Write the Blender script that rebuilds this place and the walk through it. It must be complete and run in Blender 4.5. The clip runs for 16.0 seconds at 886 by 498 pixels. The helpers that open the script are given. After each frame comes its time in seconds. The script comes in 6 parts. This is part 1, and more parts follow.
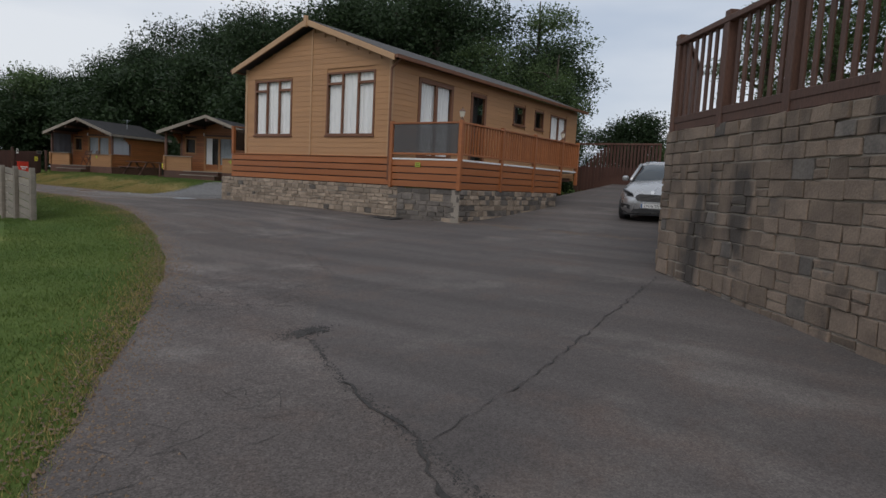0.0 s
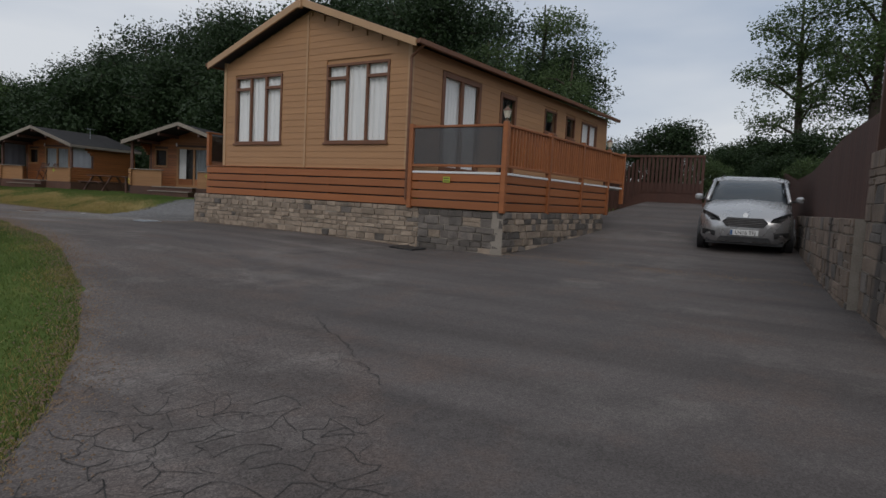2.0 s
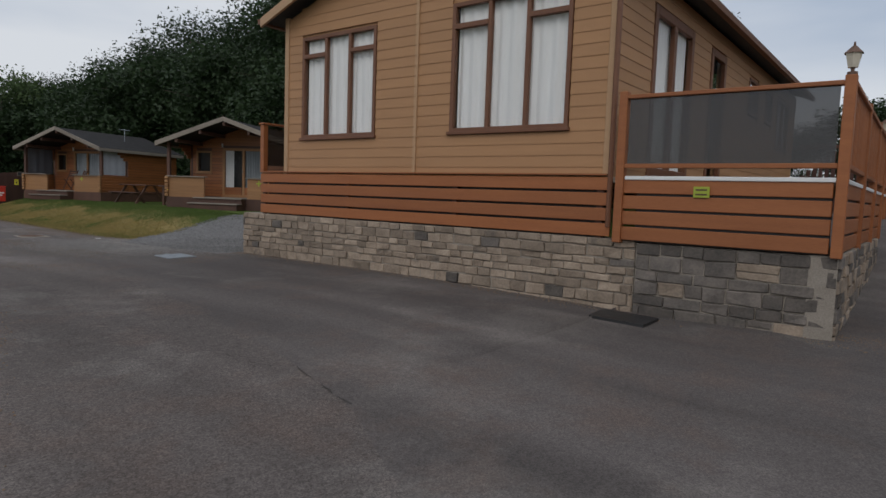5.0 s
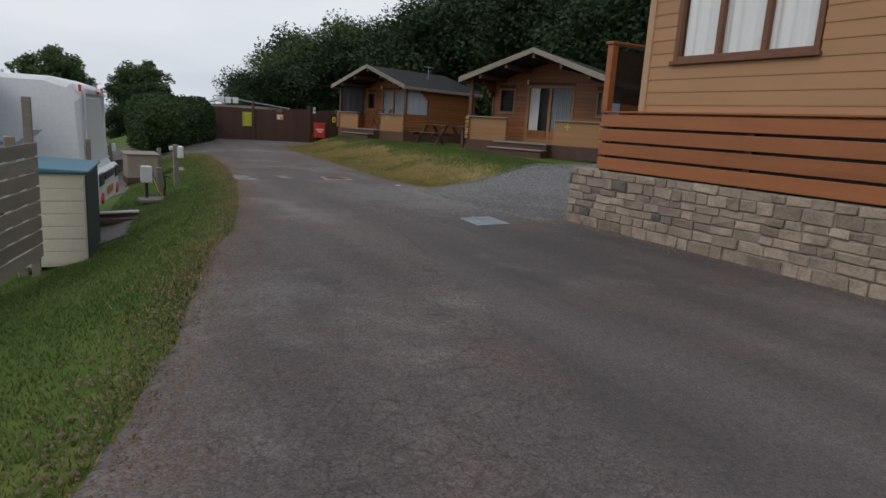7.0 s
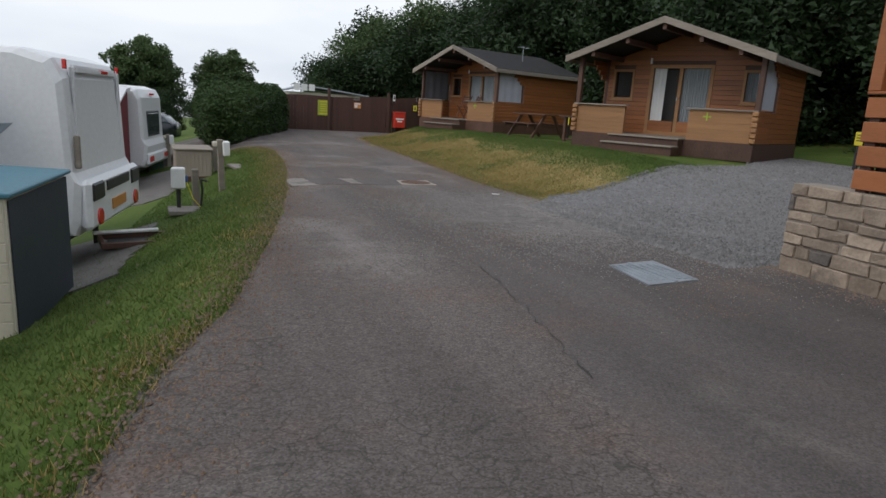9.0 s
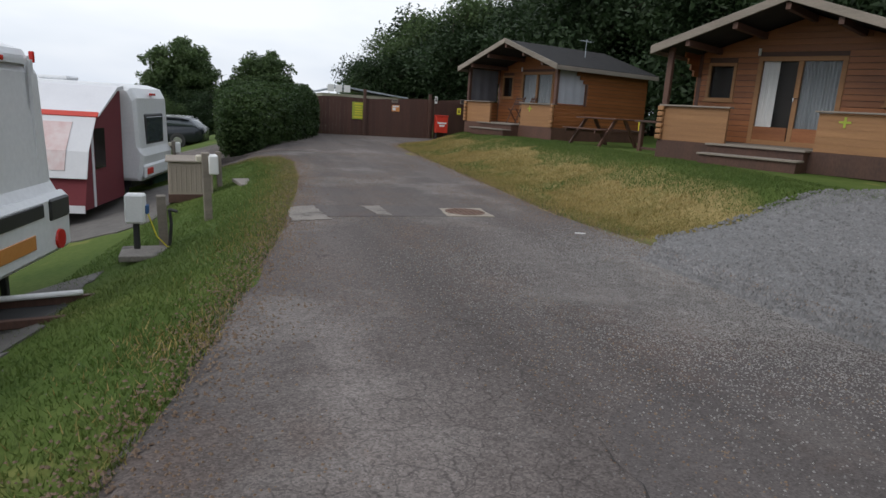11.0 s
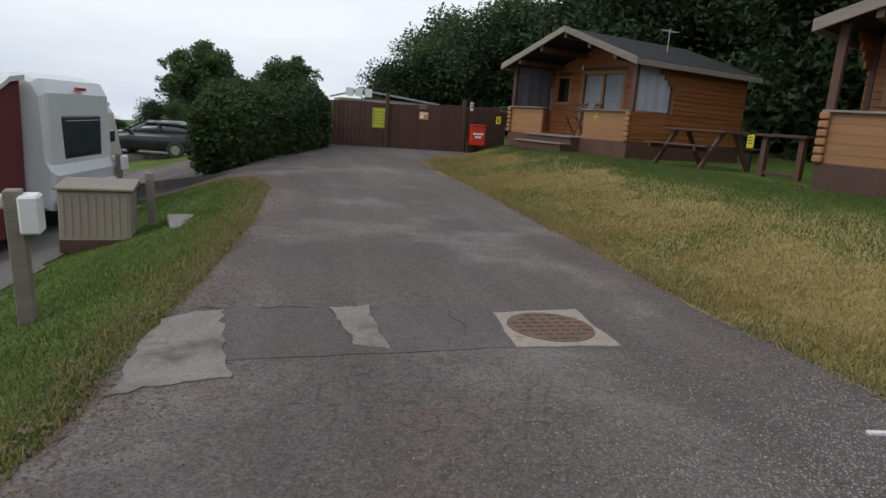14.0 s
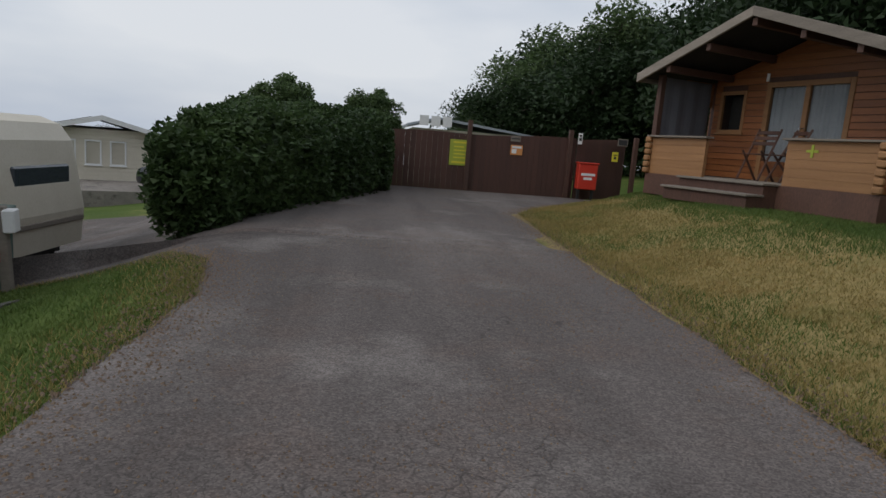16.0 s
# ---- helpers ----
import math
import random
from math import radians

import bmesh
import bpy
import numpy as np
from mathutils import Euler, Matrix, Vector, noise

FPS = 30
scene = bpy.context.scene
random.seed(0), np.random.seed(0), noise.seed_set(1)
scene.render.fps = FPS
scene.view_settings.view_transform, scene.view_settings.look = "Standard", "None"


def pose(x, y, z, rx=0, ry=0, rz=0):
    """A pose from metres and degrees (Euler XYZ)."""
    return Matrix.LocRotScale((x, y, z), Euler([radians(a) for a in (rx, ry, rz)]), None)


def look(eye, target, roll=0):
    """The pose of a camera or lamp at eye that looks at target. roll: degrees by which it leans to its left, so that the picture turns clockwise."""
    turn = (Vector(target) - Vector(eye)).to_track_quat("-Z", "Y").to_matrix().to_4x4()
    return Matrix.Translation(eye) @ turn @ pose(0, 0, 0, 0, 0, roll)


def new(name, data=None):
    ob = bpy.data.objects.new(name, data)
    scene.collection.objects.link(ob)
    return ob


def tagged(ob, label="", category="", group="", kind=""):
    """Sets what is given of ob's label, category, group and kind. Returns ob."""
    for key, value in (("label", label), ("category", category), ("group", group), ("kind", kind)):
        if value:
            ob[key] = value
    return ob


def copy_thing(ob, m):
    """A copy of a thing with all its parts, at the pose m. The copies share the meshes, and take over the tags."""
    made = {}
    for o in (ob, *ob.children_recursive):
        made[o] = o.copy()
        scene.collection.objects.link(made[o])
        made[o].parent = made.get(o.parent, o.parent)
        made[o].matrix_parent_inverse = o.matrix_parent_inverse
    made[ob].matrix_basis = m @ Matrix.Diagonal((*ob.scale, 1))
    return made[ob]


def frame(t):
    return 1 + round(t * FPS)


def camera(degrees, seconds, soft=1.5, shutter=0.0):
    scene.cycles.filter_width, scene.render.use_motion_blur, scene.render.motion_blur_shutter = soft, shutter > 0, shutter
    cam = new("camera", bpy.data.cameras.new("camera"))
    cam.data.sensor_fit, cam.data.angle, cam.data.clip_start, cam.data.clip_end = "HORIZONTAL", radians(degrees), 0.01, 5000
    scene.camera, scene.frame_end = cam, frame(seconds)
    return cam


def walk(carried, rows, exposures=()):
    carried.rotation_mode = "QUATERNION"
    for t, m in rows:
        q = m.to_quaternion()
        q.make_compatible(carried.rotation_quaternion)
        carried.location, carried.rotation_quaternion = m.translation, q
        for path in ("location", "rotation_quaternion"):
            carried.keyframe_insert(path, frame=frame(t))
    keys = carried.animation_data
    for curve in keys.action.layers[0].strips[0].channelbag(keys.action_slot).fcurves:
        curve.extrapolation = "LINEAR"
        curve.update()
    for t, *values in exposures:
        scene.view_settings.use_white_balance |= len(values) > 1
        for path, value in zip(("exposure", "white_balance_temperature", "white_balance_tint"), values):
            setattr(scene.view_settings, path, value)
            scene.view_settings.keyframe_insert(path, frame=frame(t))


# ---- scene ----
cam = camera(70.2, 16.0)
# seconds, eye, target, lean
PATH = [
    (0, (-2.219, -1.401, 1.353), (-0.588, -0.263, 1.145), 2.9),
    (0.5, (-1.454, -0.64, 1.366), (0.185, 0.491, 1.182), 2.8),
    (1, (-0.902, 0.141, 1.37), (0.75, 1.255, 1.2), 3.1),
    (1.5, (-0.363, 0.852, 1.392), (1.3, 1.95, 1.227), 2.8),
    (2, (0.172, 1.642, 1.411), (1.838, 2.736, 1.251), 2.9),
    (2.5, (0.548, 2.516, 1.403), (2.234, 3.581, 1.248), 2.9),
    (3, (0.895, 3.462, 1.402), (2.601, 4.496, 1.255), 3.0),
    (5.5, (4.32, 7.5, 1.69), (5.803, 8.827, 1.491), 2.5),
    (6, (4.64, 8.3, 1.69), (5.969, 9.773, 1.442), 3.6),
    (6.5, (4.91, 9.1, 1.69), (6.043, 10.716, 1.367), 3.6),
    (7, (5.17, 9.93, 1.68), (6.099, 11.659, 1.294), 3.6),
    (7.5, (5.438, 10.773, 1.661), (6.266, 12.546, 1.246), 3.8),
    (8, (5.714, 11.535, 1.651), (6.475, 13.333, 1.218), 3.7),
    (8.5, (5.947, 12.253, 1.663), (6.68, 14.062, 1.23), 3.6),
    (9, (6.17, 12.989, 1.665), (6.874, 14.81, 1.23), 3.5),
    (9.5, (6.327, 13.732, 1.68), (6.99, 15.568, 1.243), 3.5),
    (12, (7.417, 17.319, 1.581), (7.975, 19.191, 1.152), 3.7),
    (12.5, (7.598, 18.038, 1.539), (8.138, 19.916, 1.112), 3.8),
    (13, (7.793, 18.749, 1.522), (8.313, 20.634, 1.099), 3.8),
    (13.5, (7.911, 19.505, 1.522), (8.42, 21.394, 1.108), 4.0),
    (14, (8.066, 20.185, 1.545), (8.566, 22.078, 1.137), 4.2),
    (14.2, (8.122, 20.49, 1.53), (8.618, 22.384, 1.124), 4.3),
    (14.4, (8.215, 20.991, 1.51), (8.707, 22.887, 1.106), 4.4),
    (14.5, (8.268, 21.277, 1.5), (8.758, 23.173, 1.097), 4.4),
    (14.7, (8.375, 21.857, 1.495), (8.865, 23.756, 1.105), 4.4),
    (15, (8.536, 22.722, 1.487), (9.026, 24.625, 1.117), 4.4),
    (15.3, (8.696, 23.587, 1.479), (9.148, 25.504, 1.128), 4.4),
    (15.5, (8.803, 24.167, 1.473), (9.229, 26.092, 1.135), 4.4),
    (15.7, (8.909, 24.738, 1.468), (9.26, 26.679, 1.139), 4.5),
    (16, (9.067, 25.593, 1.46), (9.305, 27.554, 1.143), 4.6),
]
walk(cam, [(t, look(eye, target, roll)) for t, eye, target, roll in PATH],
     exposures=((0.0, 0.15), (3.0, -0.12), (5.5, 0.05), (7.0, 0.2), (9.0, 0.5), (12.5, 0.57), (14.5, 0.36), (16.0, 0.1)))

# ---- light ----
world = bpy.data.worlds.new("overcast_evening")
scene.world = world
world.use_nodes = True
wt = world.node_tree
wt.nodes.clear()
w_out = wt.nodes.new("ShaderNodeOutputWorld")
w_bg = wt.nodes.new("ShaderNodeBackground")
w_sky = wt.nodes.new("ShaderNodeTexSky")
w_sky.sky_type, w_sky.sun_disc = "NISHITA", False
w_sky.sun_elevation, w_sky.sun_rotation = radians(38), radians(250)
w_sky.air_density, w_sky.dust_density = 1.0, 3.0
w_co = wt.nodes.new("ShaderNodeTexCoord")
w_map = wt.nodes.new("ShaderNodeMapping")
w_map.inputs["Scale"].default_value = (1.0, 1.0, 3.6)
w_no = wt.nodes.new("ShaderNodeTexNoise")
w_no.inputs["Scale"].default_value, w_no.inputs["Detail"].default_value = 1.7, 5.0
w_no.inputs["Roughness"].default_value = 0.45
w_ramp = wt.nodes.new("ShaderNodeValToRGB")
w_ramp.color_ramp.elements[0].position, w_ramp.color_ramp.elements[0].color = 0.33, (5.2, 6.0, 7.3, 1)
w_ramp.color_ramp.elements[1].position, w_ramp.color_ramp.elements[1].color = 0.62, (8.6, 8.9, 9.4, 1)
w_mix = wt.nodes.new("ShaderNodeMix")
w_mix.data_type = "RGBA"
w_mix.inputs[0].default_value = 0.86
wt.links.new(w_co.outputs["Generated"], w_map.inputs["Vector"])
wt.links.new(w_map.outputs["Vector"], w_no.inputs["Vector"])
wt.links.new(w_no.outputs["Fac"], w_ramp.inputs["Fac"])
wt.links.new(w_sky.outputs["Color"], w_mix.inputs[6])
wt.links.new(w_ramp.outputs["Color"], w_mix.inputs[7])
wt.links.new(w_mix.outputs[2], w_bg.inputs["Color"])
wt.links.new(w_bg.outputs["Background"], w_out.inputs["Surface"])
w_bg.inputs["Strength"].default_value = 0.085
sun = new("sun", bpy.data.lights.new("sun", "SUN"))
sun.data.energy, sun.data.angle, sun.data.color = 0.55, radians(25), (1.0, 0.96, 0.92)
sun.matrix_world = look((-30, -14, 28), (0, 0, 0))


# ---- materials ----
def mk(name, a, b, rough=0.8, scale=3.0, fine=60.0, bump=0.25, vary=0.0, metal=0.0, stretch=(1, 1, 1), spec=0.5, mix=0.5, spots=None, coord="Object", dist=0.02, streaks=None):
    """A surface of two colours mixed at two scales, with fine relief; vary: how much pieces differ from one another."""
    m = bpy.data.materials.new(name)
    m.use_nodes = True
    nt = m.node_tree
    n, l = nt.nodes, nt.links
    p = n["Principled BSDF"]
    co = n.new("ShaderNodeTexCoord")
    mp = n.new("ShaderNodeMapping")
    mp.inputs["Scale"].default_value = stretch
    l.new(co.outputs[coord], mp.inputs["Vector"])
    big, small = n.new("ShaderNodeTexNoise"), n.new("ShaderNodeTexNoise")
    big.inputs["Scale"].default_value, big.inputs["Detail"].default_value = scale, 4
    small.inputs["Scale"].default_value, small.inputs["Detail"].default_value = fine, 3
    off = n.new("ShaderNodeVectorMath")
    info = n.new("ShaderNodeObjectInfo")
    if vary:
        sc = n.new("ShaderNodeMath")
        sc.operation, sc.inputs[1].default_value = "MULTIPLY", 37.0
        l.new(info.outputs["Random"], sc.inputs[0])
        l.new(mp.outputs[0], off.inputs[0])
        l.new(sc.outputs[0], off.inputs[1])
        src = off.outputs[0]
    else:
        src = mp.outputs[0]
    l.new(src, big.inputs["Vector"])
    l.new(src, small.inputs["Vector"])
    f = n.new("ShaderNodeMath")
    f.operation = "MULTIPLY_ADD"
    l.new(small.outputs["Fac"], f.inputs[0])
    f.inputs[1].default_value = mix
    sub = n.new("ShaderNodeMath")
    sub.operation, sub.inputs[1].default_value = "MULTIPLY", 1.0 - mix
    l.new(big.outputs["Fac"], sub.inputs[0])
    l.new(sub.outputs[0], f.inputs[2])
    ramp = n.new("ShaderNodeMapRange")
    ramp.inputs[1].default_value, ramp.inputs[2].default_value = 0.33, 0.67
    l.new(f.outputs[0], ramp.inputs[0])
    mx = n.new("ShaderNodeMix")
    mx.data_type = "RGBA"
    mx.inputs[6].default_value, mx.inputs[7].default_value = (*a, 1), (*b, 1)
    l.new(ramp.outputs[0], mx.inputs[0])
    col = mx.outputs[2]
    if spots:
        # blotches of a third colour: colour, scale, threshold
        sp = n.new("ShaderNodeTexNoise")
        sp.inputs["Scale"].default_value, sp.inputs["Detail"].default_value = spots[1], 6
        sp.inputs["Roughness"].default_value = 0.65
        l.new(src, sp.inputs["Vector"])
        mr = n.new("ShaderNodeMapRange")
        mr.inputs[1].default_value, mr.inputs[2].default_value = spots[2], spots[2] + 0.12
        l.new(sp.outputs["Fac"], mr.inputs[0])
        m2 = n.new("ShaderNodeMix")
        m2.data_type = "RGBA"
        l.new(mr.outputs[0], m2.inputs[0])
        l.new(col, m2.inputs[6])
        m2.inputs[7].default_value = (*spots[0], 1)
        col = m2.outputs[2]
    if streaks:
        # run-off stains crossing the pieces: colour, scale, threshold
        sm = n.new("ShaderNodeMapping")
        sm.inputs["Scale"].default_value = streaks[1]
        l.new(co.outputs[coord], sm.inputs["Vector"])
        st = n.new("ShaderNodeTexNoise")
        st.inputs["Scale"].default_value, st.inputs["Detail"].default_value = 1.0, 6
        l.new(sm.outputs[0], st.inputs["Vector"])
        s3 = n.new("ShaderNodeMapRange")
        s3.inputs[1].default_value, s3.inputs[2].default_value, s3.inputs[4].default_value = streaks[2], streaks[2] + 0.1, 0.85
        l.new(st.outputs["Fac"], s3.inputs[0])
        m3 = n.new("ShaderNodeMix")
        m3.data_type = "RGBA"
        l.new(s3.outputs[0], m3.inputs[0])
        l.new(col, m3.inputs[6])
        m3.inputs[7].default_value = (*streaks[0], 1)
        col = m3.outputs[2]
    if vary:
        hs = n.new("ShaderNodeHueSaturation")
        vr = n.new("ShaderNodeMapRange")
        vr.inputs[3].default_value, vr.inputs[4].default_value = 1 - vary, 1 + vary
        l.new(info.outputs["Random"], vr.inputs[0])
        l.new(vr.outputs[0], hs.inputs["Value"])
        l.new(col, hs.inputs["Color"])
        col = hs.outputs[0]
    l.new(col, p.inputs["Base Color"])
    p.inputs["Metallic"].default_value = metal
    p.inputs["Specular IOR Level"].default_value = spec
    rr = n.new("ShaderNodeMapRange")
    rr.inputs[3].default_value, rr.inputs[4].default_value = max(0.02, rough - 0.1), min(1.0, rough + 0.1)
    l.new(big.outputs["Fac"], rr.inputs[0])
    l.new(rr.outputs[0], p.inputs["Roughness"])
    if bump:
        bp = n.new("ShaderNodeBump")
        bp.inputs["Strength"].default_value, bp.inputs["Distance"].default_value = bump, dist
        l.new(f.outputs[0], bp.inputs["Height"])
        l.new(bp.outputs[0], p.inputs["Normal"])
    return m


def glassy(name, colour, rough=0.05, alpha=0.35):
    m = bpy.data.materials.new(name)
    m.use_nodes = True
    p = m.node_tree.nodes["Principled BSDF"]
    p.inputs["Base Color"].default_value = (*colour, 1)
    p.inputs["Roughness"].default_value, p.inputs["Alpha"].default_value = rough, alpha
    p.inputs["Specular IOR Level"].default_value = 0.8
    return m


def asphalt(name, a, b, dust, craze, grit):
    """Rolled stone in tar: two greys, dusty blotches, streaks along the lane, loose-looking aggregate and fine crazing."""
    m = mk(name, a, b, 0.9, 0.45, 60, 0.28, mix=0.35, spots=(dust, 0.55, 0.53), dist=0.012, spec=0.25)
    n, l = m.node_tree.nodes, m.node_tree.links
    p = n["Principled BSDF"]
    col = p.inputs["Base Color"].links[0].from_socket
    co = n.new("ShaderNodeTexCoord")

    def times(colour, factor):
        mul = n.new("ShaderNodeMix")
        mul.data_type, mul.blend_type = "RGBA", "MULTIPLY"
        mul.inputs[0].default_value = 1
        l.new(colour, mul.inputs[6])
        l.new(factor, mul.inputs[7])
        return mul.outputs[2]

    def span(value, lo, hi, out0, out1):
        mr = n.new("ShaderNodeMapRange")
        for k, v in enumerate((lo, hi, out0, out1)):
            mr.inputs[k + 1].default_value = v
        l.new(value, mr.inputs[0])
        return mr.outputs[0]
    # wheel-worn streaks
    mp = n.new("ShaderNodeMapping")
    mp.inputs["Rotation"].default_value = (0, 0, radians(22))
    mp.inputs["Scale"].default_value = (1.5, 0.16, 1)
    l.new(co.outputs["Object"], mp.inputs["Vector"])
    sn = n.new("ShaderNodeTexNoise")
    sn.inputs["Scale"].default_value, sn.inputs["Detail"].default_value = 1.0, 5
    l.new(mp.outputs[0], sn.inputs["Vector"])
    col = times(col, span(sn.outputs["Fac"], 0.32, 0.68, 0.8, 1.22))
    # reddish-brown dirt
    rn = n.new("ShaderNodeTexNoise")
    rn.inputs["Scale"].default_value, rn.inputs["Detail"].default_value, rn.inputs["Roughness"].default_value = 1.3, 8, 0.7
    l.new(co.outputs["Object"], rn.inputs["Vector"])
    rx = n.new("ShaderNodeMix")
    rx.data_type = "RGBA"
    l.new(span(rn.outputs["Fac"], 0.5, 0.68, 0, 0.55), rx.inputs[0])
    l.new(col, rx.inputs[6])
    rx.inputs[7].default_value = (0.135, 0.098, 0.082, 1)
    col = rx.outputs[2]
    # aggregate at two sizes
    for scale, depth in ((120, 0.3), (42, 0.1)):
        v = n.new("ShaderNodeTexVoronoi")
        v.inputs["Scale"].default_value = scale
        l.new(co.outputs["Object"], v.inputs["Vector"])
        sx = n.new("ShaderNodeSeparateColor")
        l.new(v.outputs["Color"], sx.inputs[0])
        col = times(col, span(sx.outputs[0], 0, 1, 1 - depth * grit, 1 + depth * grit))
    # crazing
    wn = n.new("ShaderNodeTexNoise")
    wn.inputs["Scale"].default_value, wn.inputs["Detail"].default_value = 3.0, 4
    l.new(co.outputs["Object"], wn.inputs["Vector"])
    ad = n.new("ShaderNodeVectorMath")
    ad.operation = "MULTIPLY_ADD"
    l.new(wn.outputs["Color"], ad.inputs[0])
    ad.inputs[1].default_value = (0.35, 0.35, 0.0)
    l.new(co.outputs["Object"], ad.inputs[2])
    ve = n.new("ShaderNodeTexVoronoi")
    ve.feature = "DISTANCE_TO_EDGE"
    ve.inputs["Scale"].default_value = 7.5
    l.new(ad.outputs[0], ve.inputs["Vector"])
    mn = n.new("ShaderNodeTexNoise")
    mn.inputs["Scale"].default_value, mn.inputs["Detail"].default_value = 0.9, 5
    l.new(co.outputs["Object"], mn.inputs["Vector"])
    mt = n.new("ShaderNodeMath")
    mt.operation = "MULTIPLY"
    l.new(span(ve.outputs["Distance"], 0.006, 0.035, 1, 0), mt.inputs[0])
    l.new(span(mn.outputs["Fac"], 0.45, 0.6, 0, craze), mt.inputs[1])
    dk = n.new("ShaderNodeMix")
    dk.data_type = "RGBA"
    l.new(mt.outputs[0], dk.inputs[0])
    l.new(col, dk.inputs[6])
    dk.inputs[7].default_value = (0.035, 0.031, 0.029, 1)
    l.new(dk.outputs[2], p.inputs["Base Color"])
    return m


def leafy(name, a, b, through_light=0.3):
    m = mk(name, a, b, 0.6, 0.6, 9, 0, mix=0.5, spec=0.3)
    n, l = m.node_tree.nodes, m.node_tree.links
    p = n["Principled BSDF"]
    base = p.inputs["Base Color"].links[0].from_socket
    g = n.new("ShaderNodeNewGeometry")
    mr = n.new("ShaderNodeMapRange")
    mr.inputs[3].default_value, mr.inputs[4].default_value = 0.76, 1.24
    l.new(g.outputs["Random Per Island"], mr.inputs[0])
    hs = n.new("ShaderNodeHueSaturation")
    l.new(mr.outputs[0], hs.inputs["Value"])
    l.new(base, hs.inputs["Color"])
    l.new(hs.outputs[0], p.inputs["Base Color"])
    tr = n.new("ShaderNodeBsdfTranslucent")
    l.new(hs.outputs[0], tr.inputs["Color"])
    ms = n.new("ShaderNodeMixShader")
    ms.inputs[0].default_value = through_light
    l.new(p.outputs[0], ms.inputs[1])
    l.new(tr.outputs[0], ms.inputs[2])
    l.new(ms.outputs[0], n["Material Output"].inputs["Surface"])
    return m


M_ASPHALT = asphalt("old_asphalt", (0.092, 0.079, 0.074), (0.135, 0.116, 0.107), (0.172, 0.153, 0.142), 0.5, 1.1)
M_NEWASPHALT = asphalt("newer_asphalt", (0.084, 0.074, 0.071), (0.122, 0.107, 0.101), (0.145, 0.129, 0.12), 0.0, 0.8)
M_GRASS = mk("lawn", (0.05, 0.088, 0.017), (0.11, 0.145, 0.038), 0.95, 0.6, 14, 0.6, mix=0.4, spots=((0.24, 0.22, 0.075), 0.6, 0.6), spec=0.1)


def withered(m):
    """Let the lawn turn to straw and tan where its mesh says that it is dry."""
    n, l = m.node_tree.nodes, m.node_tree.links
    p = n["Principled BSDF"]
    green = p.inputs["Base Color"].links[0].from_socket
    co, at = n.new("ShaderNodeTexCoord"), n.new("ShaderNodeAttribute")
    at.attribute_name = "dry"
    big, small = n.new("ShaderNodeTexNoise"), n.new("ShaderNodeTexNoise")
    big.inputs["Scale"].default_value, big.inputs["Detail"].default_value = 1.4, 6
    small.inputs["Scale"].default_value, small.inputs["Detail"].default_value = 16, 4
    l.new(co.outputs["Object"], big.inputs["Vector"])
    l.new(co.outputs["Object"], small.inputs["Vector"])
    straw = n.new("ShaderNodeMix")
    straw.data_type = "RGBA"
    l.new(small.outputs["Fac"], straw.inputs[0])
    straw.inputs[6].default_value, straw.inputs[7].default_value = (0.13, 0.12, 0.04, 1), (0.42, 0.31, 0.14, 1)
    add = n.new("ShaderNodeMath")
    add.operation = "ADD"
    l.new(at.outputs["Fac"], add.inputs[0])
    l.new(big.outputs["Fac"], add.inputs[1])
    fac = n.new("ShaderNodeMapRange")
    fac.inputs[1].default_value, fac.inputs[2].default_value = 0.75, 1.15
    l.new(add.outputs[0], fac.inputs[0])
    mx = n.new("ShaderNodeMix")
    mx.data_type = "RGBA"
    l.new(fac.outputs[0], mx.inputs[0])
    l.new(green, mx.inputs[6])
    l.new(straw.outputs[2], mx.inputs[7])
    l.new(mx.outputs[2], p.inputs["Base Color"])


withered(M_GRASS)
M_BLADE = leafy("grass_blades", (0.062, 0.112, 0.02), (0.135, 0.175, 0.046))
M_DRY = leafy("dry_grass_blades", (0.40, 0.285, 0.115), (0.20, 0.19, 0.058))
M_GRAVEL = mk("gravel", (0.085, 0.083, 0.082), (0.19, 0.187, 0.185), 0.9, 8, 40, 0.9, mix=0.6, vary=0.25)
M_PITCH = mk("pitch_gravel", (0.085, 0.078, 0.072), (0.17, 0.158, 0.145), 0.95, 5, 45, 0.8, mix=0.5)
M_STONES = leafy("crushed_stone", (0.10, 0.098, 0.096), (0.22, 0.215, 0.215), 0.0)
M_CHIP = leafy("pale_chippings", (0.14, 0.132, 0.126), (0.28, 0.267, 0.255), 0.0)
M_TAN = mk("tan_cladding", (0.36, 0.19, 0.088), (0.42, 0.228, 0.108), 0.6, 1.2, 40, 0.15, vary=0.05, stretch=(1, 1, 6))
M_TANTRIM = mk("tan_trim", (0.40, 0.24, 0.13), (0.46, 0.29, 0.16), 0.55, 2, 40, 0.1)
M_BROWN = mk("brown_frame", (0.13, 0.05, 0.024), (0.18, 0.075, 0.035), 0.5, 3, 40, 0.1, stretch=(1, 1, 0.3))
M_ORANGE = mk("orange_stained_board", (0.26, 0.085, 0.026), (0.34, 0.12, 0.04), 0.55, 2.0, 30, 0.2, vary=0.12, stretch=(0.5, 0.5, 6))
M_ROOF = mk("roof_tile_sheet", (0.035, 0.033, 0.034), (0.07, 0.064, 0.06), 0.8, 3, 50, 0.4)
M_STONE = mk("rough_stone", (0.20, 0.153, 0.114), (0.37, 0.295, 0.226), 0.9, 5, 35, 0.8, vary=0.3, spots=((0.12, 0.105, 0.09), 2.0, 0.6), mix=0.4)
